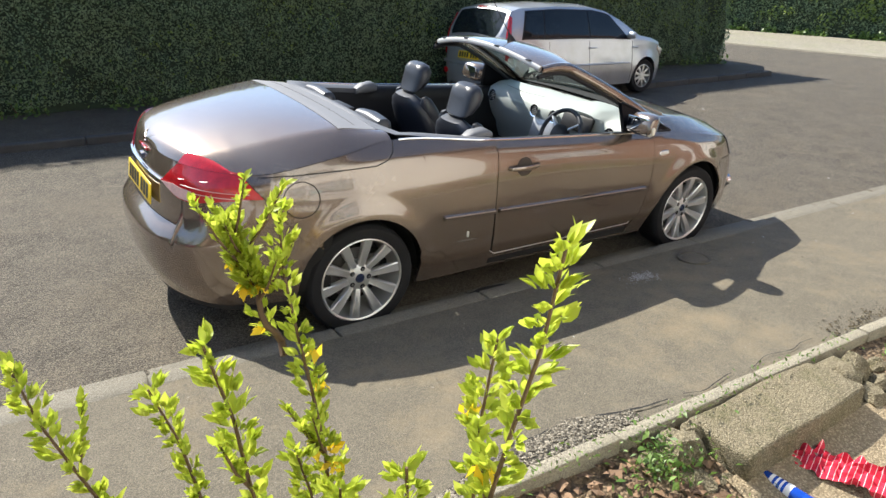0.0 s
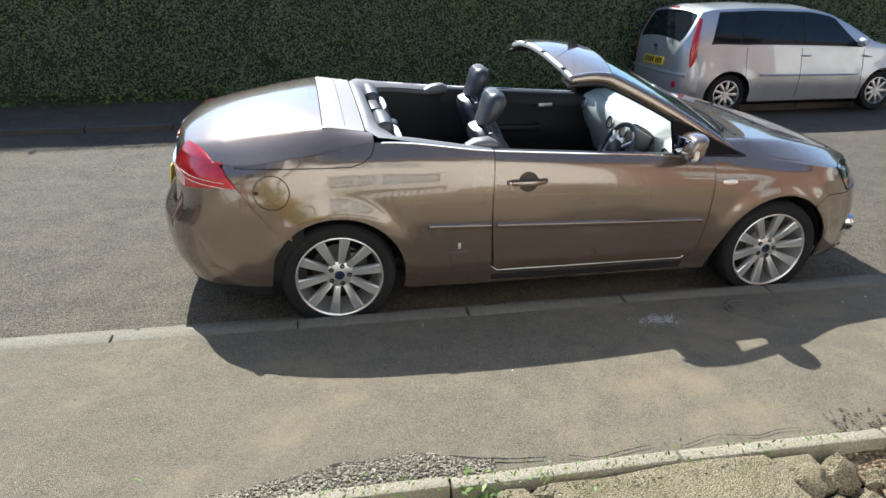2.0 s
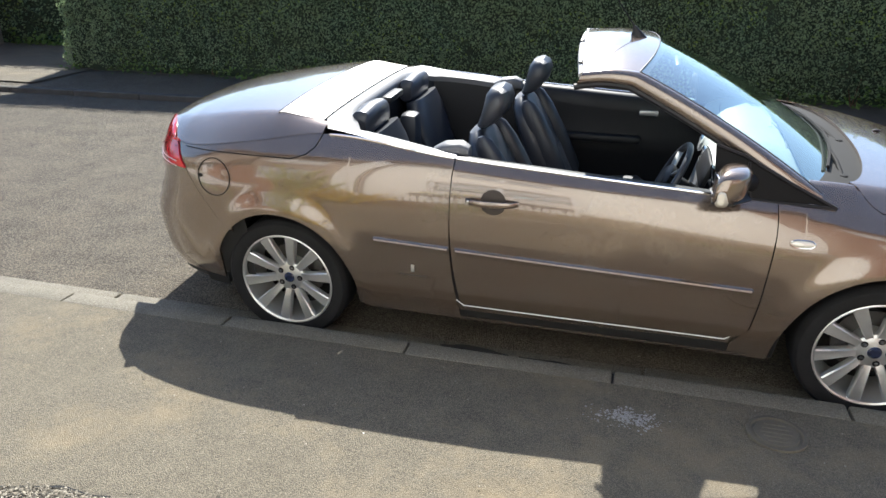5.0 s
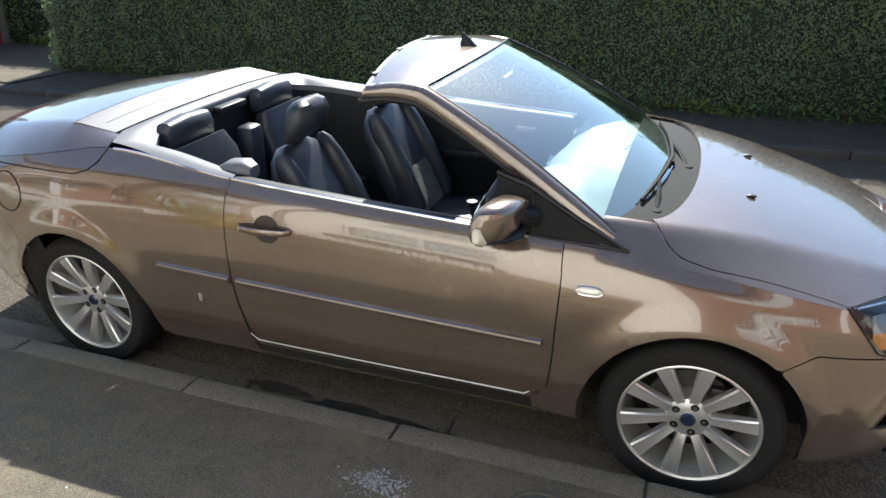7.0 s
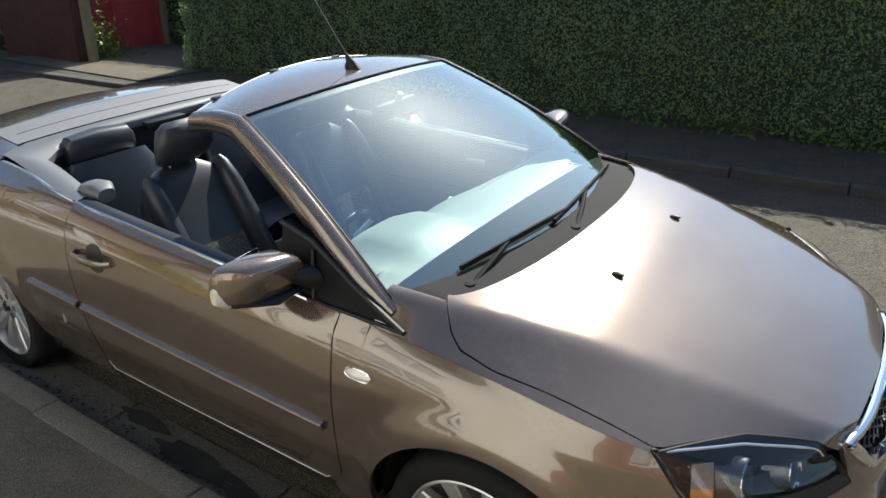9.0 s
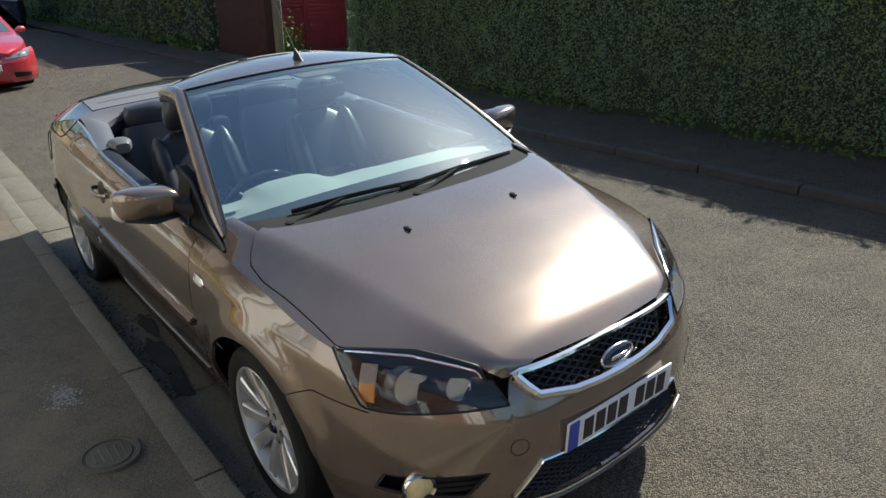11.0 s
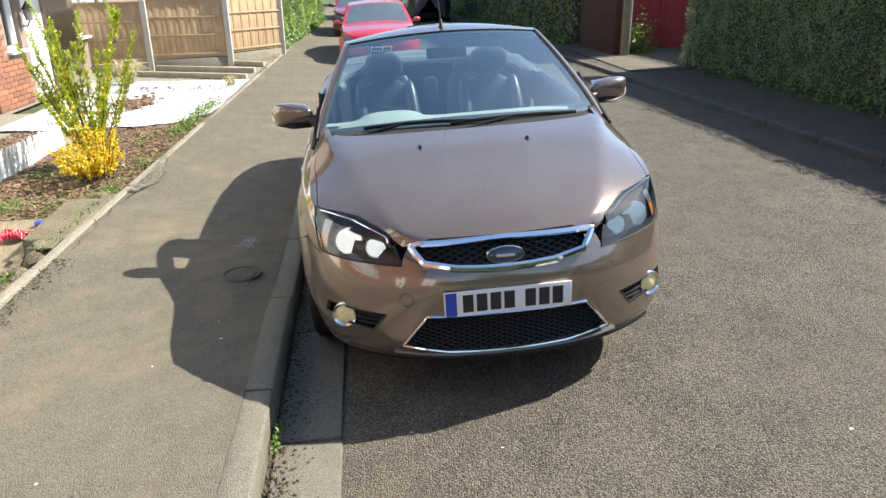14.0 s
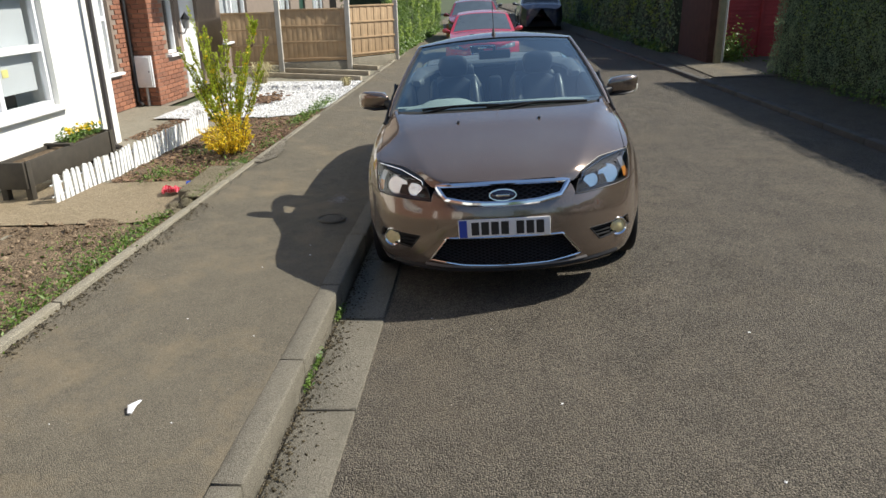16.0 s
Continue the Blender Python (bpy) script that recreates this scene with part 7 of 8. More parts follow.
def window(parent, x0, x1, z0, z1, y, mullions=(), transoms=(), blind=True, curtain=False):
    W = new("window")
    W.parent = parent
    W["label"] = "white-framed window" + (" with pale blind" if blind else " with net curtain")
    fr = bmesh.new()
    t = 0.055
    for xa, xb, za, zb in ((x0, x0 + t, z0, z1), (x1 - t, x1, z0, z1), (x0 + t, x1 - t, z0, z0 + t), (x0 + t, x1 - t, z1 - t, z1)):
        box(xb - xa, 0.07, zb - za, ((xa + xb) / 2, y - 0.03, (za + zb) / 2), 0.004, bm=fr)
    for mx in mullions:
        box(0.07, 0.06, z1 - z0 - 2 * t, (mx, y - 0.03, (z0 + z1) / 2), 0.004, bm=fr)
    for tz in transoms:
        box(x1 - x0 - 2 * t, 0.065, 0.075, ((x0 + x1) / 2, y - 0.028, tz), 0.004, bm=fr)
    part("window_frame", fr, UPVC, W)
    part("window_sill", box(x1 - x0 + 0.14, 0.20, 0.045, ((x0 + x1) / 2, y + 0.05, z0 - 0.024), 0.008), UPVC, W)
    xs, zs = [x0 + t, *mullions, x1 - t], [z0 + t, *transoms, z1 - t]
    for xa, xb in zip(xs, xs[1:]):
        for za, zb in zip(zs, zs[1:]):
            p = from_np("pane", [(xa, y - 0.045, za), (xa, y - 0.045, zb), (xb, y - 0.045, zb), (xb, y - 0.045, za)], [(0, 1, 2, 3)], PANE, W)
            p.visible_shadow = False
    if blind:
        n = 44
        for k in range(n):
            z = z1 - 0.08 - (z1 - z0 - 0.25) * k / n
            part("blind_slat", box(x1 - x0 - 0.16, 0.027, 0.002, ((x0 + x1) / 2, y - 0.11, z), 0, turn=Matrix.Rotation(radians(82), 4, "X")), BLIND, W)
    if curtain:
        cur = bmesh.new()
        cols = []
        for k in range(41):
            x = x0 + 0.05 + (x1 - x0 - 0.1) * k / 40
            dy = 0.018 * math.sin(k * 1.35)
            cols.append([cur.verts.new((x, y - 0.14 + dy, z)) for z in (z0 + 0.06, z1 - 0.06)])
        for a, b in zip(cols, cols[1:]):
            cur.faces.new((a[0], b[0], b[1], a[1]))
        part("net_curtain", cur, BLIND, W)
    # dark grey sheet stands in for the unlit room behind the glass
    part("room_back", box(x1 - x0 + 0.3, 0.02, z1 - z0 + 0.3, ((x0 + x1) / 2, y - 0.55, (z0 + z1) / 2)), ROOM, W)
    return W


WH = tagged(new("white_house"), "white rendered house with white-framed windows", "house")
_wall = wall_with_holes(bmesh.new(), -2.95, 2.2, -0.05, 5.4, -5.20, -4.90, [(-1.76, -0.05, 0.66, 1.86), (-1.6, -0.2, 3.2, 4.4)])
part("wall", _wall, RENDER_WHITE, WH)
# unseen brown wall, added so the car's side reflects something darker
_wall = wall_with_holes(bmesh.new(), 2.203, 12.0, -0.05, 5.4, -5.20, -4.90, [(3.2, 5.0, 0.66, 1.86), (3.2, 5.0, 3.2, 4.4), (6.6, 7.6, 0.0, 2.1)])
part("wall", _wall, plain("weathered_brown_brick", (0.20, 0.105, 0.07), 0.9, var=0.3, scale=3, fine=30, bump=0.4), WH, "unseen brown brick wall added to darken the car reflections")
part("wall", box(0.30, 6.0, 5.45, (-2.80, -8.202, 2.675)), RENDER_WHITE, WH)
part("roof", prism([(-9.6, 5.3), (-4.5, 5.3), (-4.5, 5.45), (-8.2, 8.2), (-11.4, 5.45)], 14.6, Matrix(((0, 0, 1, -2.8), (1, 0, 0, 0), (0, 1, 0, 0), (0, 0, 0, 1)))), SLATE, WH)
window(WH, -1.76, -0.05, 0.66, 1.86, -4.97, (-0.90,), (1.28,))
window(WH, 3.2, 5.0, 0.66, 1.86, -4.97, (4.1,), (1.4,))
window(WH, -1.6, -0.2, 3.2, 4.4, -4.97, (-0.9,), ())
window(WH, 3.2, 5.0, 3.2, 4.4, -4.97, (4.1,), ())
_dr = part("door", box(0.96, 0.05, 2.06, (7.1, -5.0, 1.03), 0.006), plain("white_door", (0.75, 0.75, 0.74), 0.4, var=0.04), WH, "white panelled front door")
for _k in range(4):
    part("door_panel", box(0.34, 0.02, 0.80, (6.87 + 0.46 * (_k % 2), -4.972, 0.55 + 1.0 * (_k // 2)), 0.008), UPVC, _dr)
tagged(part("window_note", box(0.10, 0.004, 0.08, (-1.18, -5.075, 1.06), 0), plain("yellow_note", (0.75, 0.68, 0.25), 0.7)), "small yellow paper in the window", "paper")
tagged(part("window_poster", box(0.22, 0.004, 0.20, (-0.66, -5.078, 0.86), 0), plain("blue_poster", (0.45, 0.68, 0.75), 0.7)), "pale blue poster in the window", "poster")
tagged(part("drainpipe", tube([(-2.55, -4.80, 5.3), (-2.55, -4.80, 0.08), (-2.54, -4.77, 0.02), (-2.52, -4.70, 0.0)], 0.036, 12), plain("brown_plastic_pipe", (0.035, 0.028, 0.024), 0.4)), "dark brown drainpipe down the house corner", "pipe")

# ---- brick house ----
MORTAR = plain("mortar", (0.24, 0.19, 0.15), 0.9, var=0.15, fine=90, bump=0.3)
BRICK, _t, _bs = nodes_of("red_brick")
_oi = _t.nodes.new("ShaderNodeObjectInfo")
_nz = node(_t, "ShaderNodeTexNoise", Scale=25.0, Detail=4.0)
_c1 = blend_colour(_t, _oi.outputs["Random"], (0.15, 0.050, 0.028), (0.34, 0.130, 0.068))
_c2 = blend_colour(_t, ramp(_t, _nz.outputs[0], 0.35, 0.8), _c1, (0.30, 0.16, 0.10))
_t.links.new(_c2, _bs.inputs["Base Color"])
_bs.inputs["Roughness"].default_value = 0.88
BH = tagged(new("brick_house"), "red brick house with porch and white windows", "house")
part("wall", wall_with_holes(bmesh.new(), -6.0, -2.96, -0.05, 5.2, -6.40, -6.108, [(-5.50, -3.95, 0.62, 1.95), (-5.3, -4.0, 3.1, 4.3)]), MORTAR, BH)
window(BH, -5.50, -3.95, 0.62, 1.95, -6.17, (-4.75,), (1.45,), False, True)
window(BH, -5.3, -4.0, 3.1, 4.3, -6.17, (-4.65,), (), False, True)
part("wall", box(0.292, 0.55, 5.25, (-6.154, -5.985, 2.575)), MORTAR, BH)
part("wall", wall_with_holes(bmesh.new(), -12.0, -6.302, -0.05, 5.2, -6.0, -5.716, [(-7.10, -6.62, 0.80, 1.75), (-8.15, -7.30, 0.0, 2.05), (-11.2, -9.4, 0.8, 2.0), (-11.0, -9.5, 3.1, 4.3)]), MORTAR, BH)
window(BH, -7.10, -6.62, 0.80, 1.75, -5.78, (), (), False, True)
window(BH, -11.2, -9.4, 0.8, 2.0, -5.78, (-10.3,), (), False, True)
window(BH, -11.0, -9.5, 3.1, 4.3, -5.78, (-10.2,), (), False, True)
_dr = part("door", box(0.83, 0.05, 2.0, (-7.725, -5.80, 1.02), 0.006), UPVC, BH, "white front door")
for _k in range(2):
    part("door_panel", box(0.56, 0.02, 0.72, (-7.725, -5.772, 0.52 + 0.92 * _k), 0.008), UPVC, _dr)
part("porch_canopy", box(3.0, 0.75, 0.16, (-7.8, -5.35, 2.12), 0.01), UPVC, BH, "white flat porch canopy")
part("roof", prism([(-10.6, 5.1), (-5.3, 5.1), (-5.3, 5.25), (-8.6, 7.8), (-11.4, 5.25)], 10.0, Matrix(((0, 0, 1, -12.4), (1, 0, 0, 0), (0, 1, 0, 0), (0, 0, 0, 1)))), SLATE, BH)
MB = tagged(new("meter_box"), "white meter cabinet fixed to the brick wall", "cabinet")
part("box_body", box(0.05, 0.36, 0.52, (-5.975, -5.93, 0.57), 0.006), UPVC, MB)
part("box_door", box(0.02, 0.31, 0.47, (-5.942, -5.93, 0.57), 0.006), plain("grey_white_plastic", (0.68, 0.68, 0.67), 0.45), MB)
part("box_lock", lathe([(0.012, 0), (0.012, 0.008), (0.001, 0.009)], 12, Matrix.Translation((-5.932, -5.80, 0.57)) @ Matrix.Rotation(radians(90), 4, "Y")), STEEL, MB)
part("box_pipe", tube([(-5.97, -5.90, 0.31), (-5.97, -5.90, 0.0)], 0.025, 10), plain("grey_pipe", (0.35, 0.33, 0.30), 0.5), MB)
tagged(part("drainpipe", tube([(-5.93, -6.06, 5.2), (-5.93, -6.06, 0.1), (-5.90, -5.98, 0.01)], 0.036, 12), plain("black_pipe", (0.02, 0.019, 0.018), 0.4)), "black drainpipe in the brick corner", "pipe")
LN = tagged(new("wall_lantern"), "black wall lantern beside the door", "lamp")
part("lantern_cage", blob([((-7.20, -5.58, 1.20), (.05, 0, 0), (0, .05, 0)), ((-7.20, -5.58, 1.36), (.075, 0, 0), (0, .075, 0)), ((-7.20, -5.58, 1.40), (.03, 0, 0), (0, .03, 0))], 6, power=2), plain("lantern_glass", (0.25, 0.25, 0.24), 0.1), LN)
part("lantern_top", lathe([(0.09, 1.36), (0.05, 1.42), (0.012, 1.47), (0.001, 1.49)], 6, Matrix.Translation((-7.20, -5.58, 0))), BLACK, LN)
part("lantern_arm", tube([(-7.20, -5.71, 1.12), (-7.20, -5.62, 1.12), (-7.20, -5.58, 1.20)], 0.012, 8), BLACK, LN)

# houses added along the row for reflections, closing the street behind the camera
for _x0, _w, _c in ((14.0, 11.0, RENDER_WHITE), (27.0, 11.0, MORTAR), (-40.0, 12.0, MORTAR), (-26.5, 11.0, MORTAR)):
    NH = tagged(new("terrace_house"), "plain two-storey house added to close the street", "house")
    holes = [(_x0 + 1.2, _x0 + 3.2, 0.8, 2.0), (_x0 + 6.5, _x0 + 8.5, 0.8, 2.0), (_x0 + 1.2, _x0 + 3.2, 3.2, 4.3), (_x0 + 6.5, _x0 + 8.5, 3.2, 4.3), (_x0 + 4.4, _x0 + 5.3, 0.0, 2.05)]
    part("wall", wall_with_holes(bmesh.new(), _x0, _x0 + _w, -0.05, 5.3, -7.3, -7.0, holes), _c, NH)
    part("side_wall", box(0.3, 6, 5.35, (_x0 + 0.15, -10.31, 2.625)), _c, NH)
    part("side_wall", box(0.3, 6, 5.35, (_x0 + _w - 0.15, -10.31, 2.625)), _c, NH)
    for h in holes[:4]:
        window(NH, *h, -7.07, ((h[0] + h[1]) / 2,), (), False, True)
    part("door", box(0.88, 0.05, 2.03, (_x0 + 4.85, -7.1, 1.015), 0.006), plain("dark_green_door", (0.02, 0.06, 0.04), 0.4), NH)
    part("roof", prism([(-13.6, 5.2), (-6.6, 5.2), (-6.6, 5.35), (-10.2, 8.0), (-13.6, 5.35)], _w + 0.6, Matrix(((0, 0, 1, _x0 - 0.3), (1, 0, 0, 0), (0, 1, 0, 0), (0, 0, 0, 1)))), SLATE, NH)

# ---- board fence at the end of the forecourt ----
BOARD = plain("brown_fence_boards", (0.42, 0.29, 0.165), 0.8, var=0.25, scale=5, fine=60, bump=0.3)
PALE_POST = plain("pale_concrete_post", (0.52, 0.49, 0.43), 0.85, var=0.15, fine=80, bump=0.2)
BF = tagged(new("board_fence"), "brown timber panel fence between concrete posts", "fence")
_po = [(-11.75, -2.32), (-10.55, -3.25), (-10.1, -4.70), (-9.75, -6.05)]
for _x, _y in _po:
    part("post", box(0.11, 0.11, 1.75, (_x, _y, 0.75), 0.012), PALE_POST, BF)
for _k, (_a, _b) in enumerate(zip(_po, _po[1:])):
    _len = math.hypot(_b[0] - _a[0], _b[1] - _a[1])
    _tm = pose(_a[0], _a[1], 0.0, 0, 0, math.degrees(math.atan2(_b[1] - _a[1], _b[0] - _a[0])))
    _dz = -0.05 * _k
    part("gravel_board", moved(box(_len - 0.1, 0.05, 0.28, (_len / 2, 0, 0.20 + _dz), 0.006), _tm), CONCRETE, BF)
    _nb = int((_len - 0.1) / 0.105)
    for _j in range(_nb):
        part("board", moved(box((_len - 0.1) / _nb + 0.012, 0.014, 1.12, (0.05 + (_len - 0.1) * (_j + 0.5) / _nb, 0.005 * (_j % 2), 0.92 + _dz), 0.003, turn=Matrix.Rotation(radians(2.5), 4, "Z")), _tm), BOARD, BF)
    for _z in (0.42, 0.78, 1.12, 1.465):
        part("rail", moved(box(_len - 0.1, 0.022, 0.038, (_len / 2, 0.018, _z + _dz), 0.004), _tm), BOARD, BF)
for _p0, _p1 in (((-8.3, -2.62), (-9.3, -5.2)), ((-9.2, -2.60), (-10.0, -4.6)), ((-10.2, -2.55), (-10.6, -3.2))):
    _len = math.hypot(_p1[0] - _p0[0], _p1[1] - _p0[1])
    tagged(part("timber_edging", moved(box(_len, 0.07, 0.16, (_len / 2, 0, 0.10), 0.01), pose(_p0[0], _p0[1], 0.02, 0, 0, math.degrees(math.atan2(_p1[1] - _p0[1], _p1[0] - _p0[0])))), plain("weathered_timber", (0.40, 0.34, 0.25), 0.85, var=0.25, bump=0.3)), "weathered timber edging board", "edging")


def grass_tuft(at, count, height, material, seed, spread_=0.5):
    rng = random.Random(seed)
    own = bmesh.new()
    for _ in range(count):
        w, l = rng.uniform(0, 6.28), rng.uniform(0.3, 1.0) * spread_
        h = height * rng.uniform(0.6, 1.0)
        p0 = Vector(at) + Vector((rng.uniform(-.05, .05), rng.uniform(-.05, .05), 0))
        d = Vector((math.cos(w), math.sin(w), 0))
        s = Vector((-d.y, d.x, 0)) * 0.006
        a, b, c = p0, p0 + d * l * 0.4 + Vector((0, 0, h)), p0 + d * l + Vector((0, 0, h * 0.65))
        v = [own.verts.new(q) for q in (a - s, a + s, b + s * 0.8, b - s * 0.8, c)]
        own.faces.new((v[0], v[1], v[2], v[3]))
        own.faces.new((v[3], v[2], v[4]))
    return part("grass_tuft", own, material)


tagged(grass_tuft((-7.9, -4.5, 0.05), 160, 0.5, STRAW, 3, 0.55), "pale arching ornamental grass", "plant")
tagged(grass_tuft((-7.4, -2.75, 0.08), 60, 0.22, STRAW, 4, 0.2), "dry grass tuft by the gravel", "plant")
tagged(grass_tuft((2.35, -3.35, 0.05), 14, 0.20, WEED, 5, 0.22), "thin green grass shoots in the soil", "plant")

# ---- flowering shrub by the gate ----
SH = tagged(new("forsythia_shrub"), "tall shrub with young green leaves and yellow flowers", "shrub")
_rng = random.Random(9)
_root = Vector((-2.42, -3.22, 0.03))
_tips = [(-2.50, -2.87, 1.49), (-2.587, -2.85, 1.471), (-2.49, -3.60, 1.66), (-2.75, -3.27, 1.47), (-2.953, -2.839, 1.275), (-2.776, -3.001, 1.264), (-2.398, -3.393, 1.436), (-2.586, -3.476, 1.36), (-2.573, -3.084, 1.13), (-2.586, -3.293, 1.20), (-2.25, -3.35, 0.95), (-2.10, -3.5, 0.8), (-2.3, -3.0, 0.75), (-2.75, -3.60, 1.24), (-2.05, -3.3, 0.7), (-2.45, -3.75, 1.2), (-2.85, -3.10, 1.10), (-2.2, -3.1, 0.6), (-2.92, -3.5, 1.1), (-2.70, -2.85, 0.9), (-2.45, -3.62, 1.0), (-2.62, -3.70, 1.30)]
_leaf_p, _leaf_n, _fl_p, _fl_n = [], [], [], []
_lv, _lf = [], []


def big_leaf(p, d, size, rng):
    """A pointed leaf with a folded middle."""
    side = d.cross(Vector((rng.uniform(-1, 1), rng.uniform(-1, 1), 1.2))).normalized()
    up = side.cross(d).normalized()
    k = len(_lv)
    for t, w, h in ((0, 0.0, 0), (0.30, 0.17, 0.03), (0.62, 0.20, 0.02), (1.0, 0.0, -0.06)):
        c = p + d * size * t + up * size * h
        if w:
            _lv.append(c - side * size * w + up * size * 0.05)
            _lv.append(c)
            _lv.append(c + side * size * w + up * size * 0.05)
        else:
            _lv.append(c)
    _lf.extend([(k, k + 1, k + 2), (k, k + 2, k + 3), (k + 1, k + 4, k + 5, k + 2), (k + 2, k + 5, k + 6, k + 3), (k + 4, k + 7, k + 5), (k + 5, k + 7, k + 6)])


for _k, _tp in enumerate(_tips):
    tip = Vector(_tp)
    foot = Vector((-2.515, -2.90, 1.20)) if _k == 1 else _root
    mid = foot.lerp(tip, 0.5) + Vector((tip.x - foot.x, tip.y - foot.y, 0)) * (-0.16 if _k == 2 else 0.12)
    pts = []
    for _j in range(13):
        t = _j / 12
        p = foot * (1 - t) ** 2 + mid * 2 * t * (1 - t) + tip * t * t
        p += Vector((noise.noise((t * 5, _k, 0)), noise.noise((t * 5, _k, 4)), 0)) * 0.02
        pts.append(p)
    part("stem", tube(pts, [0.008 - 0.006 * j / 12 for j in range(13)], 6), TWIG, SH)
    s = 0.12
    while s < 1.0:
        p = pts[min(11, int(s * 12))].lerp(pts[min(12, int(s * 12) + 1)], s * 12 % 1)
        way = (pts[min(12, int(s * 12) + 1)] - pts[int(s * 12)]).normalized()
        dense = s > 0.45
        a0 = _rng.uniform(0, 3.14)
        for q in range(2 if dense else 1):
            w = a0 + math.pi * q
            out = (Vector((math.cos(w), math.sin(w), 0)) - way * 0.0).normalized()
            for r in range(10 if dense else 4):
                d = (out * _rng.uniform(0.35, 1.0) + way * _rng.uniform(0.6, 1.3) + Vector((_rng.uniform(-.4, .4), _rng.uniform(-.4, .4), _rng.uniform(-.2, .3)))).normalized()
                big_leaf(p + out * _rng.uniform(0, 0.022), d, _rng.uniform(0.015, 0.032), _rng)
            if _rng.random() < (0.012 if s > 0.7 else 0.28):
                for r in range(4):
                    ww = w + r * 1.57
                    _fl_p.append(p + out * 0.02 + Vector((math.cos(ww), math.sin(ww), -0.3)) * 0.010)
                    _fl_n.append(Vector((math.cos(ww), math.sin(ww), 0.5)))
        s += (0.0145 if dense else 0.026)
    for _j in range(8):
        t0 = _rng.uniform(0.3, 0.85)
        p0 = pts[int(t0 * 12)]
        w = _rng.uniform(0, 6.28)
        e = p0 + Vector((math.cos(w) * 0.08, math.sin(w) * 0.08, 0.13)) * _rng.uniform(0.4, 1.1)
        part("twig", tube([p0, p0.lerp(e, 0.5) + Vector((0, 0, -0.01)), e], [0.003, 0.0025, 0.0015], 5), TWIG, SH)
        for _q in range(11):
            c = p0.lerp(e, 0.2 + 0.8 * _q / 10)
            for r in range(4):
                big_leaf(c, (e - p0).normalized() * 0.5 + Vector((_rng.uniform(-1, 1), _rng.uniform(-1, 1), _rng.uniform(0, 1))).normalized() * 0.6, _rng.uniform(0.016, 0.030), _rng)
_clump = Vector((-1.95, -3.05, 0.05))
for _k in range(80):
    w, r = _rng.uniform(0, 6.28), _rng.uniform(0.15, 1.0)
    e = _clump + Vector((math.cos(w) * 0.55 * r, math.sin(w) * 0.34 * r, _rng.uniform(0.12, 0.52) * (1.15 - 0.5 * r)))
    b0 = _clump.lerp(Vector((e.x, e.y, 0.05)), 0.45)
    m_ = b0.lerp(e, 0.55) + Vector((0, 0, 0.08))
    part("stem", tube([b0, m_, e], [0.005, 0.0035, 0.002], 5), TWIG, SH)
    for _q in range(17):
        t = 0.15 + 0.85 * _q / 16
        c = b0 * (1 - t) ** 2 + m_ * 2 * t * (1 - t) + e * t * t
        for r_ in range(3):
            o = Vector((_rng.uniform(-1, 1), _rng.uniform(-1, 1), _rng.uniform(-.6, 1))) * 0.017
            _fl_p.append(c + o)
            _fl_n.append(o * 40)
        if _q % 3 == 0:
            big_leaf(c, Vector((_rng.uniform(-1, 1), _rng.uniform(-1, 1), _rng.uniform(0, 1))).normalized(), 0.028, _rng)
tagged(from_np("leaves", _lv, _lf, YOUNG_LEAF, SH, angle=80), "fresh yellow-green leaves", kind="stuff")
tagged(leaf_cloud("bloom", np.array([tuple(p) for p in _fl_p]), np.array([tuple(p) for p in _fl_n]), 0.028, FLOWER, SH, 0.5, 12), "bright yellow blossom along the stems", kind="stuff")

# ---- across the street: red gate, posts, drive ----
RED_WOOD = plain("faded_red_wood", (0.40, 0.050, 0.050), 0.7, var=0.25, scale=4, fine=60, bump=0.2)
RG = tagged(new("red_gate"), "faded red gate of overlapping boards", "gate")
for _k in range(20):
    for _y in (5.35, 6.27):
        part("board", box(0.022, 0.89, 0.105, (-10.95, _y + 0.12, 0.24 + 0.085 * _k), 0.003, turn=Matrix.Rotation(radians(-9), 4, "Y")), RED_WOOD, RG)
for _y in (4.90, 5.81, 6.73):
    part("gate_post", box(0.07, 0.07, 2.0, (-10.92, _y + 0.12, 1.0 + 0.12), 0.006), RED_WOOD, RG)
tagged(part("fence_post", box(0.11, 0.11, 2.3, (-10.88, 6.96, 1.2), 0.01), CONCRETE), "pale concrete post beside the red gate", "post")
tagged(part("fence_post", box(0.13, 0.13, 2.5, (-9.75, 4.70, 1.3), 0.012), plain("weathered_post", (0.22, 0.20, 0.12), 0.85, var=0.3, bump=0.3)), "weathered timber post by the drive", "post")
tagged(part("fence_post", tube([(-9.92, 4.84, 0.1), (-9.92, 4.84, 2.4)], 0.04, 10), plain("grey_steel_post", (0.4, 0.4, 0.4), 0.5, 0.4)), "slim grey post by the drive", "post")
# the wall's shade is put into its very dark brick colour
tagged(part("garden_wall", box(2.4, 0.2, 2.3, (-11.1, 4.62, 1.2), 0.02), plain("dark_red_brick", (0.065, 0.032, 0.024), 0.9, var=0.35, fine=40, bump=0.4)), "brick wall coloured dark for its shade", kind="structure")
_dv = extrude_profile("drive", [(y, 0.20 + 0.015 * (y - 4)) for y in np.linspace(4.0, 8.4, 8)], -11.5, -7.4, PAVING, 16, 0, 0.004)
tagged(_dv, "pale cracked concrete drive", kind="structure")
_rng3 = np.random.default_rng(15)
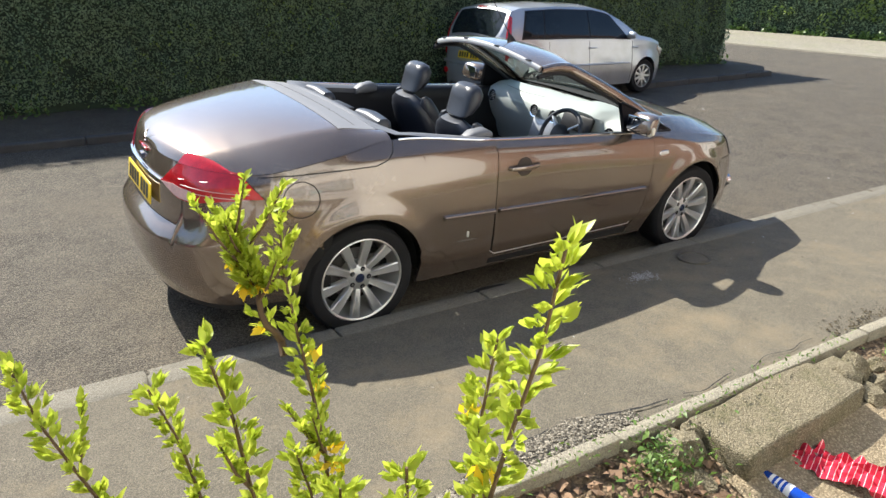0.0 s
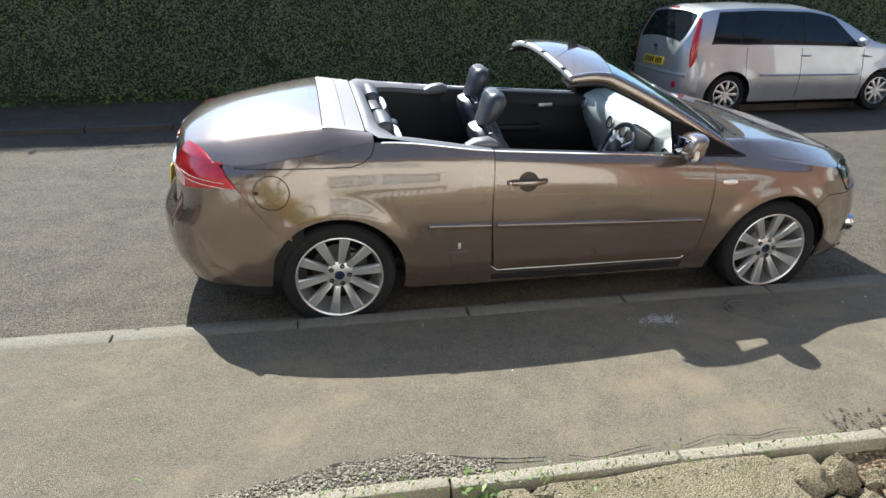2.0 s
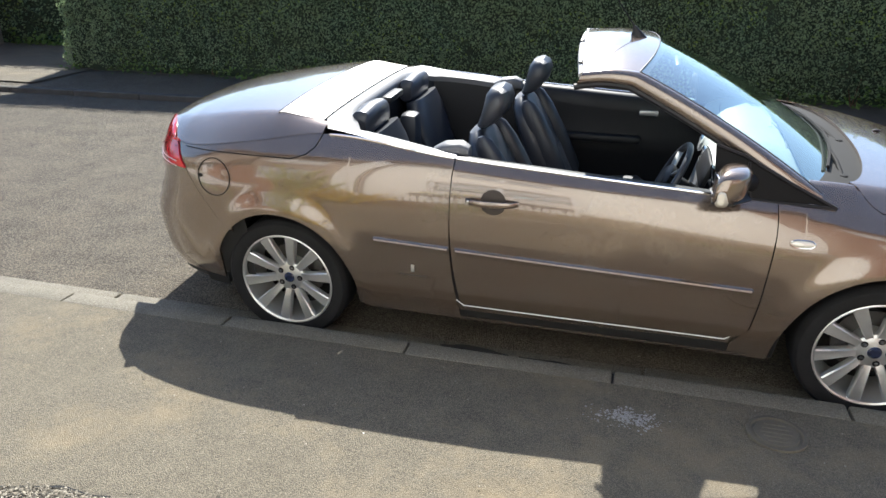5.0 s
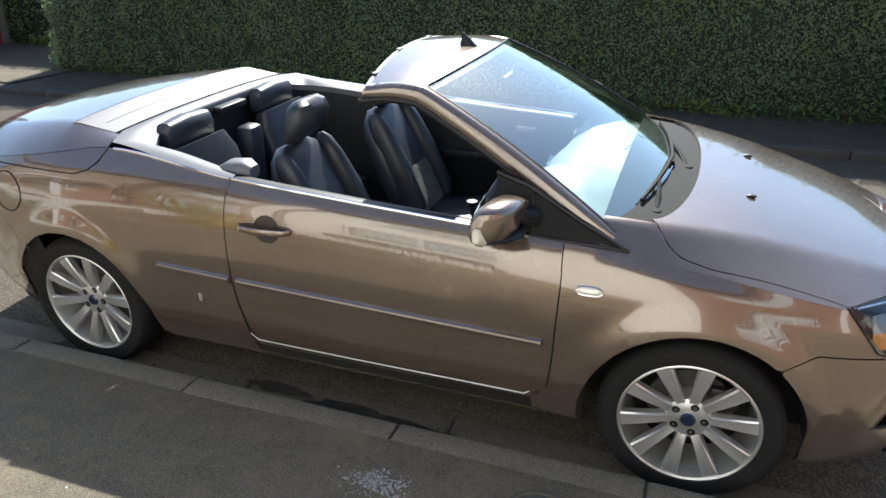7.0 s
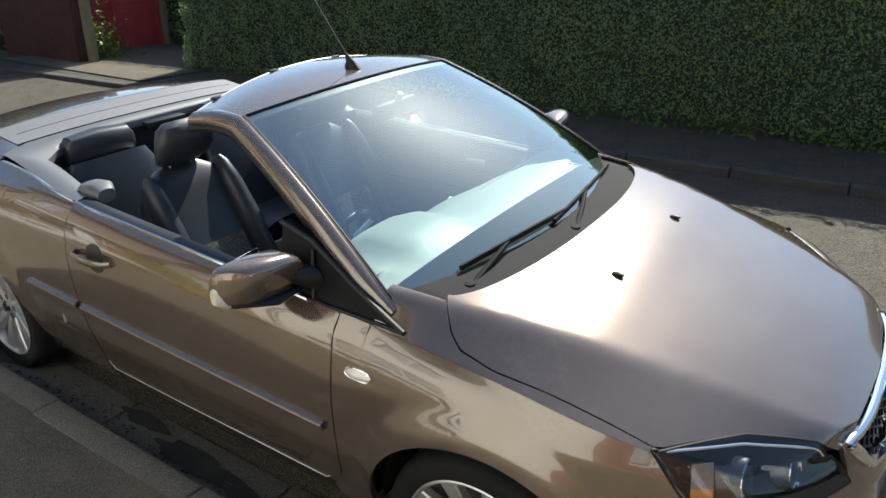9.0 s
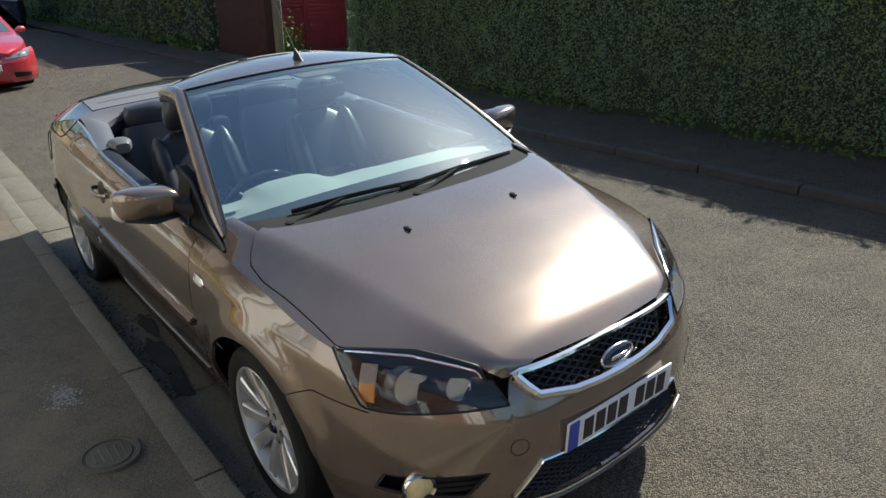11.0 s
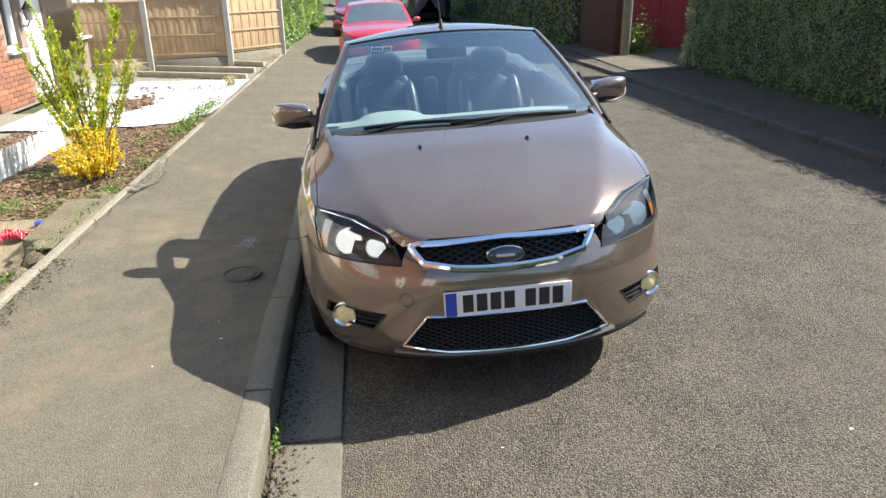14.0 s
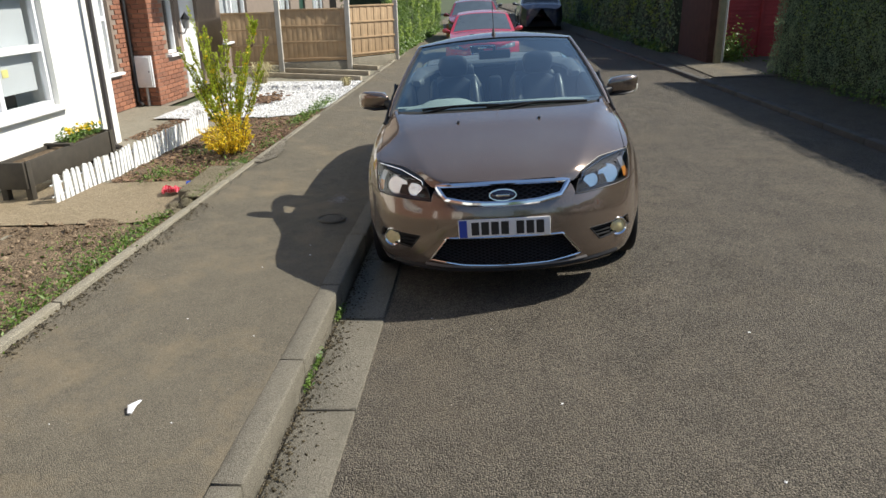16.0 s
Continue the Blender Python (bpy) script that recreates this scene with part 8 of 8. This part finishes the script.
_pp = np.stack([_rng3.normal(-10.3, 0.22, 1500), _rng3.normal(5.12, 0.20, 1500), 0.2 + np.abs(_rng3.normal(0, 0.27, 1500))], 1)
BU = tagged(leaf_cloud("green_bush", _pp, _rng3.normal(0, 1, (1500, 3)), 0.06, SUNNY_LEAF, None, 0.5, 16), "small green bush beside the drive", kind="stuff")
# tree crowns closing the end of the street
for _k, (_x, _y, _h) in enumerate(((-40, -8, 9), (-52, 4, 10), (-46, 12, 9), (-30, 11, 8), (34, 18, 9), (40, 4, 9))):
    TR = tagged(new("tree"), "broad leafy street tree in the distance", "tree", "distant trees")
    part("trunk", tube([(_x, _y, 0), (_x + .2, _y, _h * 0.3), (_x, _y + .2, _h * 0.7)], [0.28, 0.2, 0.08], 8), TWIG, TR)
    for _j in range(5):
        w = _j * 1.3
        part("limb", tube([(_x, _y, _h * (0.3 + 0.06 * _j)), (_x + math.cos(w) * 1.6, _y + math.sin(w) * 1.6, _h * (0.5 + 0.06 * _j))], [0.1, 0.04], 6), TWIG, TR)
    r4 = np.random.default_rng(40 + _k)
    cl = r4.normal(0, 1, (40, 3)) * (1.5, 1.5, 1.3) + (_x, _y, _h * 0.68)
    pp = cl[r4.integers(0, 40, 5000)] + r4.normal(0, 0.45, (5000, 3))
    tagged(leaf_cloud("crown", pp, r4.normal(0, 1, (5000, 3)), 0.22, HEDGE_LEAF, TR, 0.6, 50 + _k), kind="stuff")


# ---- other parked cars ----
def small_car(name, label, paint, m, belt, roof, plan, axles, tyre, glass_x, ends, tumble=0.20, doors=(), style="hatch", group=""):
    """A closed car from its belt line, roof line and plan; m: its pose; x ahead, z up from the road."""
    C = new(name)
    C.matrix_world = m
    tagged(C, label, "car", group)
    bx, bz = np.array(belt).T
    rx, rz = np.array(roof).T
    px, pw = np.array(plan).T
    zb = lambda x: float(hermite(bx, bz, x))
    zt = lambda x: max(zb(x) + 0.004, float(np.interp(x, rx, rz)))
    hw = lambda x: float(hermite(px, pw, x))
    arch = tyre + 0.045

    def pt(x, v, off=0.0, side=1):
        w, b, t = hw(x), zb(x), zt(x)
        if v <= 1:
            z = 0.19 + (b - 0.19) * v
            y = w * (1 - 0.07 * max(0, 0.35 - v) / 0.35 - 0.05 * max(0, v - 0.55) / 0.45)
            for ax in axles:
                r = math.hypot(x - ax, z - tyre)
                if r < arch + 0.12:
                    y += 0.014 * max(0, 1 - max(0, r - arch) / 0.12)
        elif v <= 2:
            k = v - 1
            z = b + (t - b) * (1 - (1 - k) ** 1.15)
            y = w * (0.95 - tumble * min(1, (t - b) / 0.5) * k ** 1.3)
        else:
            k = v - 2
            e = w * (0.95 - tumble * min(1, (t - b) / 0.5))
            y = e * (1 - k)
            z = t + 0.055 * (1 - (1 - k) ** 2.2) * min(1, w / 0.5)
        return Vector((x, side * (y + off * (1 if v <= 2 else 0)), z + (off * 0.7 if v > 1 else 0)))

    xs = sorted(set(np.linspace(px[0], px[-1], 70)) | {ax + s * arch + d for ax in axles for s in (-1, 1) for d in (-.01, -.002, .002, .01)})
    vs = list(np.linspace(0, 1, 12)) + list(np.linspace(1.1, 2, 9)) + list(np.linspace(2.12, 3, 8))
    own = bmesh.new()
    for side in (-1, 1):
        g = []
        for x in xs:
            low = 0.0
            for ax in axles:
                if abs(x - ax) < arch:
                    low = max(low, (tyre + math.sqrt(arch**2 - (x - ax) ** 2) - 0.19) / (zb(x) - 0.19))
            g.append([own.verts.new(pt(x, low + (1 - low) * v if v <= 1 else v, 0, side)) for v in vs])
        for a, b in zip(g, g[1:]):
            for k in range(len(vs) - 1):
                own.faces.new((a[k], a[k + 1], b[k + 1], b[k]))
        for row in (g[0], g[-1]):
            own.faces.new(row)
    bmesh.ops.remove_doubles(own, verts=own.verts, dist=0.0008)
    bmesh.ops.recalc_face_normals(own, faces=own.faces)
    part("body", own, paint, C, "", 35)
    part("underbody", box(px[-1] - px[0] - 0.5, 1.25, 0.2, ((px[0] + px[-1]) / 2, 0, 0.28), 0.05), VOID, C)

    def patch(pname, xa, xb, va, vb, material, side, off=0.006, n=14, parent=C, slant=0.0, slant_b=None):
        rows = []
        for i in range(n + 1):
            r = []
            for k in range(7):
                u = k / 6
                x0, x1 = xa + slant * u, xb + (slant if slant_b is None else slant_b) * u
                r.append(pt(x0 + (x1 - x0) * i / n, va + (vb - va) * u, off, side))
            rows.append(r)
        bm = sheet(rows, lip=0)
        face_out(bm, (0, 0, 0.6))
        fold_rim(bm, 0.006)
        return part(pname, bm, material, parent)

    for side in (-1, 1):
        patch("window_surround", glass_x[0][0] - 0.03, glass_x[-1][1] + 0.03, 1.06, 1.90, BLACK, side, 0.002, 24, slant=glass_x[0][2], slant_b=glass_x[-1][3])
        for xa, xb, sl, slb in glass_x:
            patch("side_window", xa, xb, 1.10, 1.86, GLASS_BLACK, side, 0.005, slant=sl, slant_b=slb)
        for x in doors:
            part("door_seam", tube([pt(x, v, 0.001, side) for v in np.linspace(0.08, 1.0, 10)], 0.004, 4), VOID, C)
        for x in doors[1:]:
            part("door_handle", tube([pt(x - 0.02 + 0.16 * k / 4, 0.86, 0.010 + 0.018 * math.sin(math.pi * k / 4), side) for k in range(5)], 0.012, 6), paint, C)
        part("side_strip", tube([pt(x, 0.50, 0.008, side) for x in np.linspace(axles[0] + 0.45, axles[1] - 0.45, 14)], 0.013, 6, flat=1.4), paint, C)
        mx = ends["mirror"]
        q = pt(mx, 1.12, 0.0, side)
        part("door_mirror", blob([(q + Vector((0.03, 0, 0.03)), (0.03, 0, 0), (0, 0, 0.03)), (q + Vector((0.0, side * 0.08, 0.06)), (0.06, 0, 0), (0, 0, 0.06)), (q + Vector((-0.02, side * 0.17, 0.06)), (0.05, 0, 0), (0, 0, 0.055)), (q + Vector((-0.03, side * 0.20, 0.06)), (0.02, 0, 0), (0, 0, 0.03))], 12), paint, C)
    w0, w1 = ends["screen"]
    for nm, xa, xb in (("windscreen", w0, w1), ("rear_window", *ends["rear"])):
        pane_stuff = SCREEN_SHEEN if style == "saloon" and nm == "windscreen" else GLASS_BLACK
        rows = []
        for i in range(9):
            x = xa + (xb - xa) * i / 8
            rows.append([pt(x, v, 0.008, s) for s, v in [(-1, q) for q in np.linspace(2.1, 3, 8)] + [(1, q) for q in np.linspace(2.99, 2.1, 8)]])
        bm = sheet(rows, lip=0)
        face_out(bm, (0, 0, 0.6))
        part(nm, bm, pane_stuff, C)
    for ax in axles:
        for side in (-1, 1):
            W = new("wheel")
            W.parent = C
            W.matrix_basis = pose(ax, side * (hw(ax) - 0.115), tyre, -90 * side, 0, 0)
            r = tyre
            rim = r * 0.68
            part("tyre", lathe([(rim, -0.08), (r * 0.93, -0.09), (r, -0.06), (r, 0.05), (r * 0.93, 0.085), (rim, 0.08)], 40, closed=True), RUBBER, W)
            part("rim", lathe([(rim, 0.078), (rim * 0.93, 0.082), (rim * 0.9, 0.05), (rim * 0.9, -0.06), (rim, -0.06)], 40, closed=True), ALLOY, W)
            part("wheel_back", lathe([(0.001, -0.02), (rim * 0.9, -0.02), (rim * 0.9, -0.03), (0.001, -0.03)], 24), VOID, W)
            sp = prism([(0.02, -0.022), (rim * 0.93, -0.018), (rim * 0.93, 0.018), (0.02, 0.022)], 0.02, Matrix.Translation((0, 0, 0.045)), 0.004)
            s0 = part("spoke", sp, ALLOY, W)
            for k in range(1, 9):
                o = new("spoke", s0.data)
                o.parent = W
                o.rotation_euler = (0, 0, 2 * math.pi * k / 9)
            part("hub_cap", lathe([(0.001, 0.075), (0.04, 0.07), (0.05, 0.045)], 20), ALLOY, W)
    return C, pt, patch


# grey-blue base colour stands in for the sky reflected in saloon windscreens
SCREEN_SHEEN = plain("pale_reflecting_screen", (0.085, 0.105, 0.115), 0.12, var=0.25, scale=3, bump=0, coat=1.0)
GLASS_BLACK = plain("car_window_glass", (0.010, 0.014, 0.017), 0.05, var=0.2, bump=0, spec=0.4)

_fm = pose(5.10, 4.76, 0.110, -0.8, 0, 2.5) @ Matrix.Diagonal((0.95, 0.95, 0.925, 1))
HB, _pt, _patch = small_car(
    "hatchback_car", "silver five-door hatchback parked half on the pavement", PAINT_SILVER, _fm,
    ((-1.93, .80), (-1.75, .90), (-1.0, .93), (0, .915), (0.9, .895), (1.5, .83), (1.85, .70), (1.98, .58)),
    ((-1.93, .84), (-1.90, .95), (-1.66, 1.37), (-1.5, 1.415), (-0.8, 1.445), (0.0, 1.425), (0.30, 1.37), (0.62, 1.23), (1.08, .975), (1.40, .925), (1.75, .83), (1.98, .62)),
    ((-1.93, .55), (-1.86, .70), (-1.6, .79), (-1.2, .825), (0, .835), (1.0, .82), (1.5, .76), (1.8, .64), (1.93, .46), (1.98, .28)),
    (-1.243, 1.243), 0.290, ((-1.52, -1.125, 0.14, 0.06), (-1.105, -0.165, 0.06, 0.02), (-0.140, 0.80, 0.01, -0.44)),
    {"mirror": 0.72, "screen": (1.06, 0.34), "rear": (-1.885, -1.68)}, 0.22, (-1.02, -0.16, 0.86))
for _s in (-1, 1):
    _l = blob([(_pt(-1.80, 0.72, 0.0, _s), (0.035, 0, 0), (0, 0, .02)), (_pt(-1.79, 0.9, 0.004, _s), (0.055, 0, 0), (0, 0.03, .02)), (_pt(-1.76, 1.4, 0.006, _s), (0.045, 0, 0), (0, 0.03, .02)), (_pt(-1.68, 1.85, 0.006, _s), (0.025, 0, 0), (0, 0.02, .02))], 12)
    part("tail_lamp", _l, RED_LENS, HB, "tall red tail lamp")
    part("headlamp", blob([(_pt(1.62, 0.93, 0.0, _s), (0, .03, 0), (0, 0, .04)), (_pt(1.75, 0.9, 0.004, _s), (0, .05, 0), (0, 0, .07)), (_pt(1.88, 0.85, 0.004, _s), (0, .04, 0), (0, 0, .05))], 12), CLEAR_LENS, HB, "clear headlamp")
    part("rear_reflector", lathe([(0.045, 0), (0.05, 0.012), (0.001, 0.016)], 20, Matrix.Translation((-1.935, _s * 0.58, 0.42)) @ Matrix.Rotation(radians(-90), 4, "Y")), RED_LENS, HB)
number_plate(Matrix.Translation((-1.945, 0, 0.70)) @ Matrix.Rotation(math.pi, 4, "Z") @ Matrix.Rotation(radians(-10), 4, "Y"), PLATE_YELLOW, HB, label="yellow rear plate with dark bars")
_face = []
for _y in np.linspace(-0.80, 0.80, 27):
    _q = abs(_y) / 0.80
    _face.append([Vector((x + 0.05 * _q ** 2 + 0.20 * _q ** 6, _y, z)) for x, z in ((-1.86, .20), (-1.94, .26), (-1.965, .38), (-1.965, .50), (-1.945, .56), (-1.925, .58), (-1.925, .72), (-1.915, .84))])
_bm = face_out(sheet(_face, lip=0), (-1.0, 0, 0.5))
fold_rim(_bm, 0.03)
part("rear_bumper", _bm, PAINT_SILVER, HB, "silver rear bumper and tailgate skin", 40)
part("rear_bumper_strip", tube([(-1.945 + 0.25 * abs(y) ** 3, y, 0.56) for y in np.linspace(-0.72, 0.72, 15)], 0.03, 8), PAINT_SILVER, HB)
part("boot_emblem", blob([((-1.935, 0, 0.90), (0, 0.04, 0), (0, 0, 0.02)), ((-1.95, 0, 0.90), (0, 0.035, 0), (0, 0, 0.016))], 14), BADGE_BLUE, HB, "plain oval emblem")
part("high_brake_lamp", box(0.02, 0.22, 0.02, (-1.70, 0, 1.425), 0.004), RED_LENS, HB)


def saloon(name, label, paint, m, group="cars down the street"):
    C, pt, patch = small_car(
        name, label, paint, m,
        ((-2.35, .80), (-2.2, .92), (-1.2, .95), (0, .93), (0.8, .92), (1.5, .86), (2.05, .77), (2.32, .67)),
        ((-2.35, .84), (-2.1, 1.0), (-1.75, 1.04), (-1.1, 1.37), (-0.5, 1.41), (0.1, 1.36), (0.95, .945), (1.4, .915), (2.0, .84), (2.25, .76), (2.32, .70)),
        ((-2.35, .60), (-2.2, .78), (-1.6, .86), (0, .885), (1.4, .87), (1.95, .80), (2.2, .64), (2.32, .45)),
        (-1.40, 1.40), 0.325, ((-1.3, -0.55, 0.25, 0.0), (-0.45, 0.65, 0.0, -0.45)),
        {"mirror": 0.72, "screen": (0.92, 0.14), "rear": (-1.72, -1.15)}, 0.22, (-0.5, 0.8), "saloon", group)
    face = []
    for y in np.linspace(-0.90, 0.90, 31):
        q = abs(y) / 0.90
        face.append([Vector((x - 0.30 * q ** 3.2 - 0.12 * max(0, q - 0.8) / 0.2, y * (1 - 0.03 * abs(z - 0.45)), z)) for x, z in ((2.24, .17), (2.33, .24), (2.355, .38), (2.36, .52), (2.345, .62), (2.30, .70), (2.20, .755))])
    bm = face_out(sheet(face, lip=0), (1.0, 0, 0.5))
    fold_rim(bm, 0.03)
    part("front_bumper", bm, paint, C, "smooth body-coloured front bumper", 50)
    at_nose = lambda y, z, o: Vector((float(np.interp(z, (.17, .24, .38, .52, .62, .70, .755), (2.24, 2.33, 2.355, 2.36, 2.345, 2.30, 2.20))) - 0.30 * (abs(y) / 0.9) ** 3.2 - 0.12 * max(0, abs(y) / 0.9 - 0.8) / 0.2 + o, y, z))
    for sd in (-1, 1):
        lamp = [[at_nose(sd * (0.36 + 0.44 * k / 10), lo + (hi - lo) * j / 4, 0.012) for j in range(5)] for k in range(11) for lo, hi in ((0.615 + 0.02 * k / 10, 0.690 + 0.055 * k / 10),)]
        bm = face_out(sheet(lamp, lip=0), (1.0, 0, 0.5))
        fold_rim(bm, 0.02)
        HLs = part("headlamp", bm, plain("grey_lamp_glass", (0.22, 0.22, 0.23), 0.08, 0.3, var=0.3, scale=40, bump=0.1, coat=1.0), C, "clear headlamp")
        part("lamp_bowl", lathe([(0.036, 0.0), (0.030, 0.012), (0.001, 0.016)], 16, Matrix.Translation(at_nose(sd * 0.58, 0.672, 0.010)) @ Matrix.Rotation(radians(90), 4, "Y")), REFLECTOR, HLs)
        gap = [[at_nose(sd * (0.44 + 0.30 * k / 6), 0.27 + (0.10 - 0.03 * k / 6) * j / 3, 0.006) for j in range(4)] for k in range(7)]
        bm = face_out(sheet(gap, lip=0), (1.0, 0, 0.5))
        part("air_intake", bm, BLACK, C, "dark lower air intake")
    gr = [(-.30, .695), (.30, .695), (.255, .52), (.20, .345), (-.20, .345), (-.255, .52)]
    own = bmesh.new()
    own.faces.new([own.verts.new(at_nose(y, z, 0.024)) for y, z in gr])
    GRL = part("grille", face_out(own, (1.0, 0, 0.5)), BLACK, C, "tall black grille")
    part("grille_frame", tube([at_nose(y, z, 0.026) for y, z in gr], 0.017, 6, closed=True), CHROME, GRL, "chrome grille frame")
    for k in range(4):
        part("grille_bar", tube([at_nose(sg * 0.24, 0.66 - 0.085 * k, 0.028) for sg in (-1, 1)], 0.006, 5), STEEL, GRL)
    part("emblem_bar", box(0.012, 0.20, 0.035, at_nose(0, 0.642, 0.036), 0.005), CHROME, GRL, "plain bright emblem bar")
    number_plate(Matrix.Translation(at_nose(0, 0.475, 0.045)), PLATE_WHITE, C, label="white front plate with dark bars")
    part("bonnet_crease", tube([pt(x, 2.45, 0.001, -1) for x in np.linspace(1.0, 2.15, 10)], 0.004, 5), paint, C)
    part("bonnet_crease", tube([pt(x, 2.45, 0.001, 1) for x in np.linspace(1.0, 2.15, 10)], 0.004, 5), paint, C)
    return C


saloon("red_saloon_car", "bright red saloon parked nose towards the convertible", PAINT_RED, pose(-12.1, -0.22, 0.02, 1.5, 0, 0) @ Matrix.Diagonal((0.93, 0.90, 0.86, 1)))
saloon("dark_red_car", "dark red car parked further down the street", car_paint("dark_red_paint", (0.28, 0.015, 0.03), 0.2), pose(-19.2, -0.55, 0.045, 1.5, 0, 0) @ Matrix.Scale(0.95, 4))
saloon("grey_car", "dark grey car parked far down the street", car_paint("dark_grey_paint", (0.06, 0.065, 0.07), 0.4), pose(-27.5, -0.5, 0.04, 1.5, 0, 0))
saloon("dark_blue_car", "dark blue car parked on the far side", car_paint("dark_blue_paint", (0.02, 0.03, 0.06), 0.4), pose(-26.0, 2.0, 0.10, 0, 0, 180))

# ---- bricks of the house front, those in sight ----
_bme = bpy.data.meshes.new("brick")
_bb = box(0.215, 0.03, 0.065, (0, 0, 0), 0.004, 1)
_bb.to_mesh(_bme)
_bb.free()
_bme.materials.append(BRICK)
_walls = {o.name: o for o in BH.children if o.name.startswith("wall")}
_wn = sorted(_walls)


def brick_face(parent, origin, way, length, z0, z1, skip, normal):
    ang = math.degrees(math.atan2(way[1], way[0]))
    row, z = 0, z0 + 0.0375
    while z < z1:
        u = 0.1125 if row % 2 == 0 else 0.0
        while u < length + 0.09:
            lo, hi = max(0.0, u - 0.1075), min(length, u + 0.1075)
            c = (lo + hi) / 2
            x, y = origin[0] + way[0] * c, origin[1] + way[1] * c
            if hi - lo > 0.04 and not any(a - 0.09 < x < b + 0.09 and e - 0.02 < z < d + 0.02 for a, b, e, d in skip):
                o = new("brick", _bme)
                o.parent = parent
                o.matrix_basis = pose(x + normal[0] * random.uniform(.0, .003), y + normal[1] * random.uniform(.0, .003), z, 0, 0, ang) @ Matrix.Diagonal(((hi - lo) / 0.215, 1, 1, 1))
            u += 0.225
        z += 0.075
        row += 1


brick_face(_walls[_wn[0]], (-5.9, -6.108), (1, 0), 2.1, 0.0, 1.85, [(-5.57, -3.88, 0.57, 2.0)], (0, 1))
brick_face(_walls[_wn[1]], (-6.008, -6.09), (0, 1), 0.385, 0.0, 1.85, [], (1, 0))
brick_face(_walls[_wn[2]], (-5.995, -5.716), (-1, 0), 1.45, 0.0, 1.85, [(-7.17, -6.55, 0.72, 1.82), (-8.2, -7.28, 0.0, 2.1)], (0, 1))
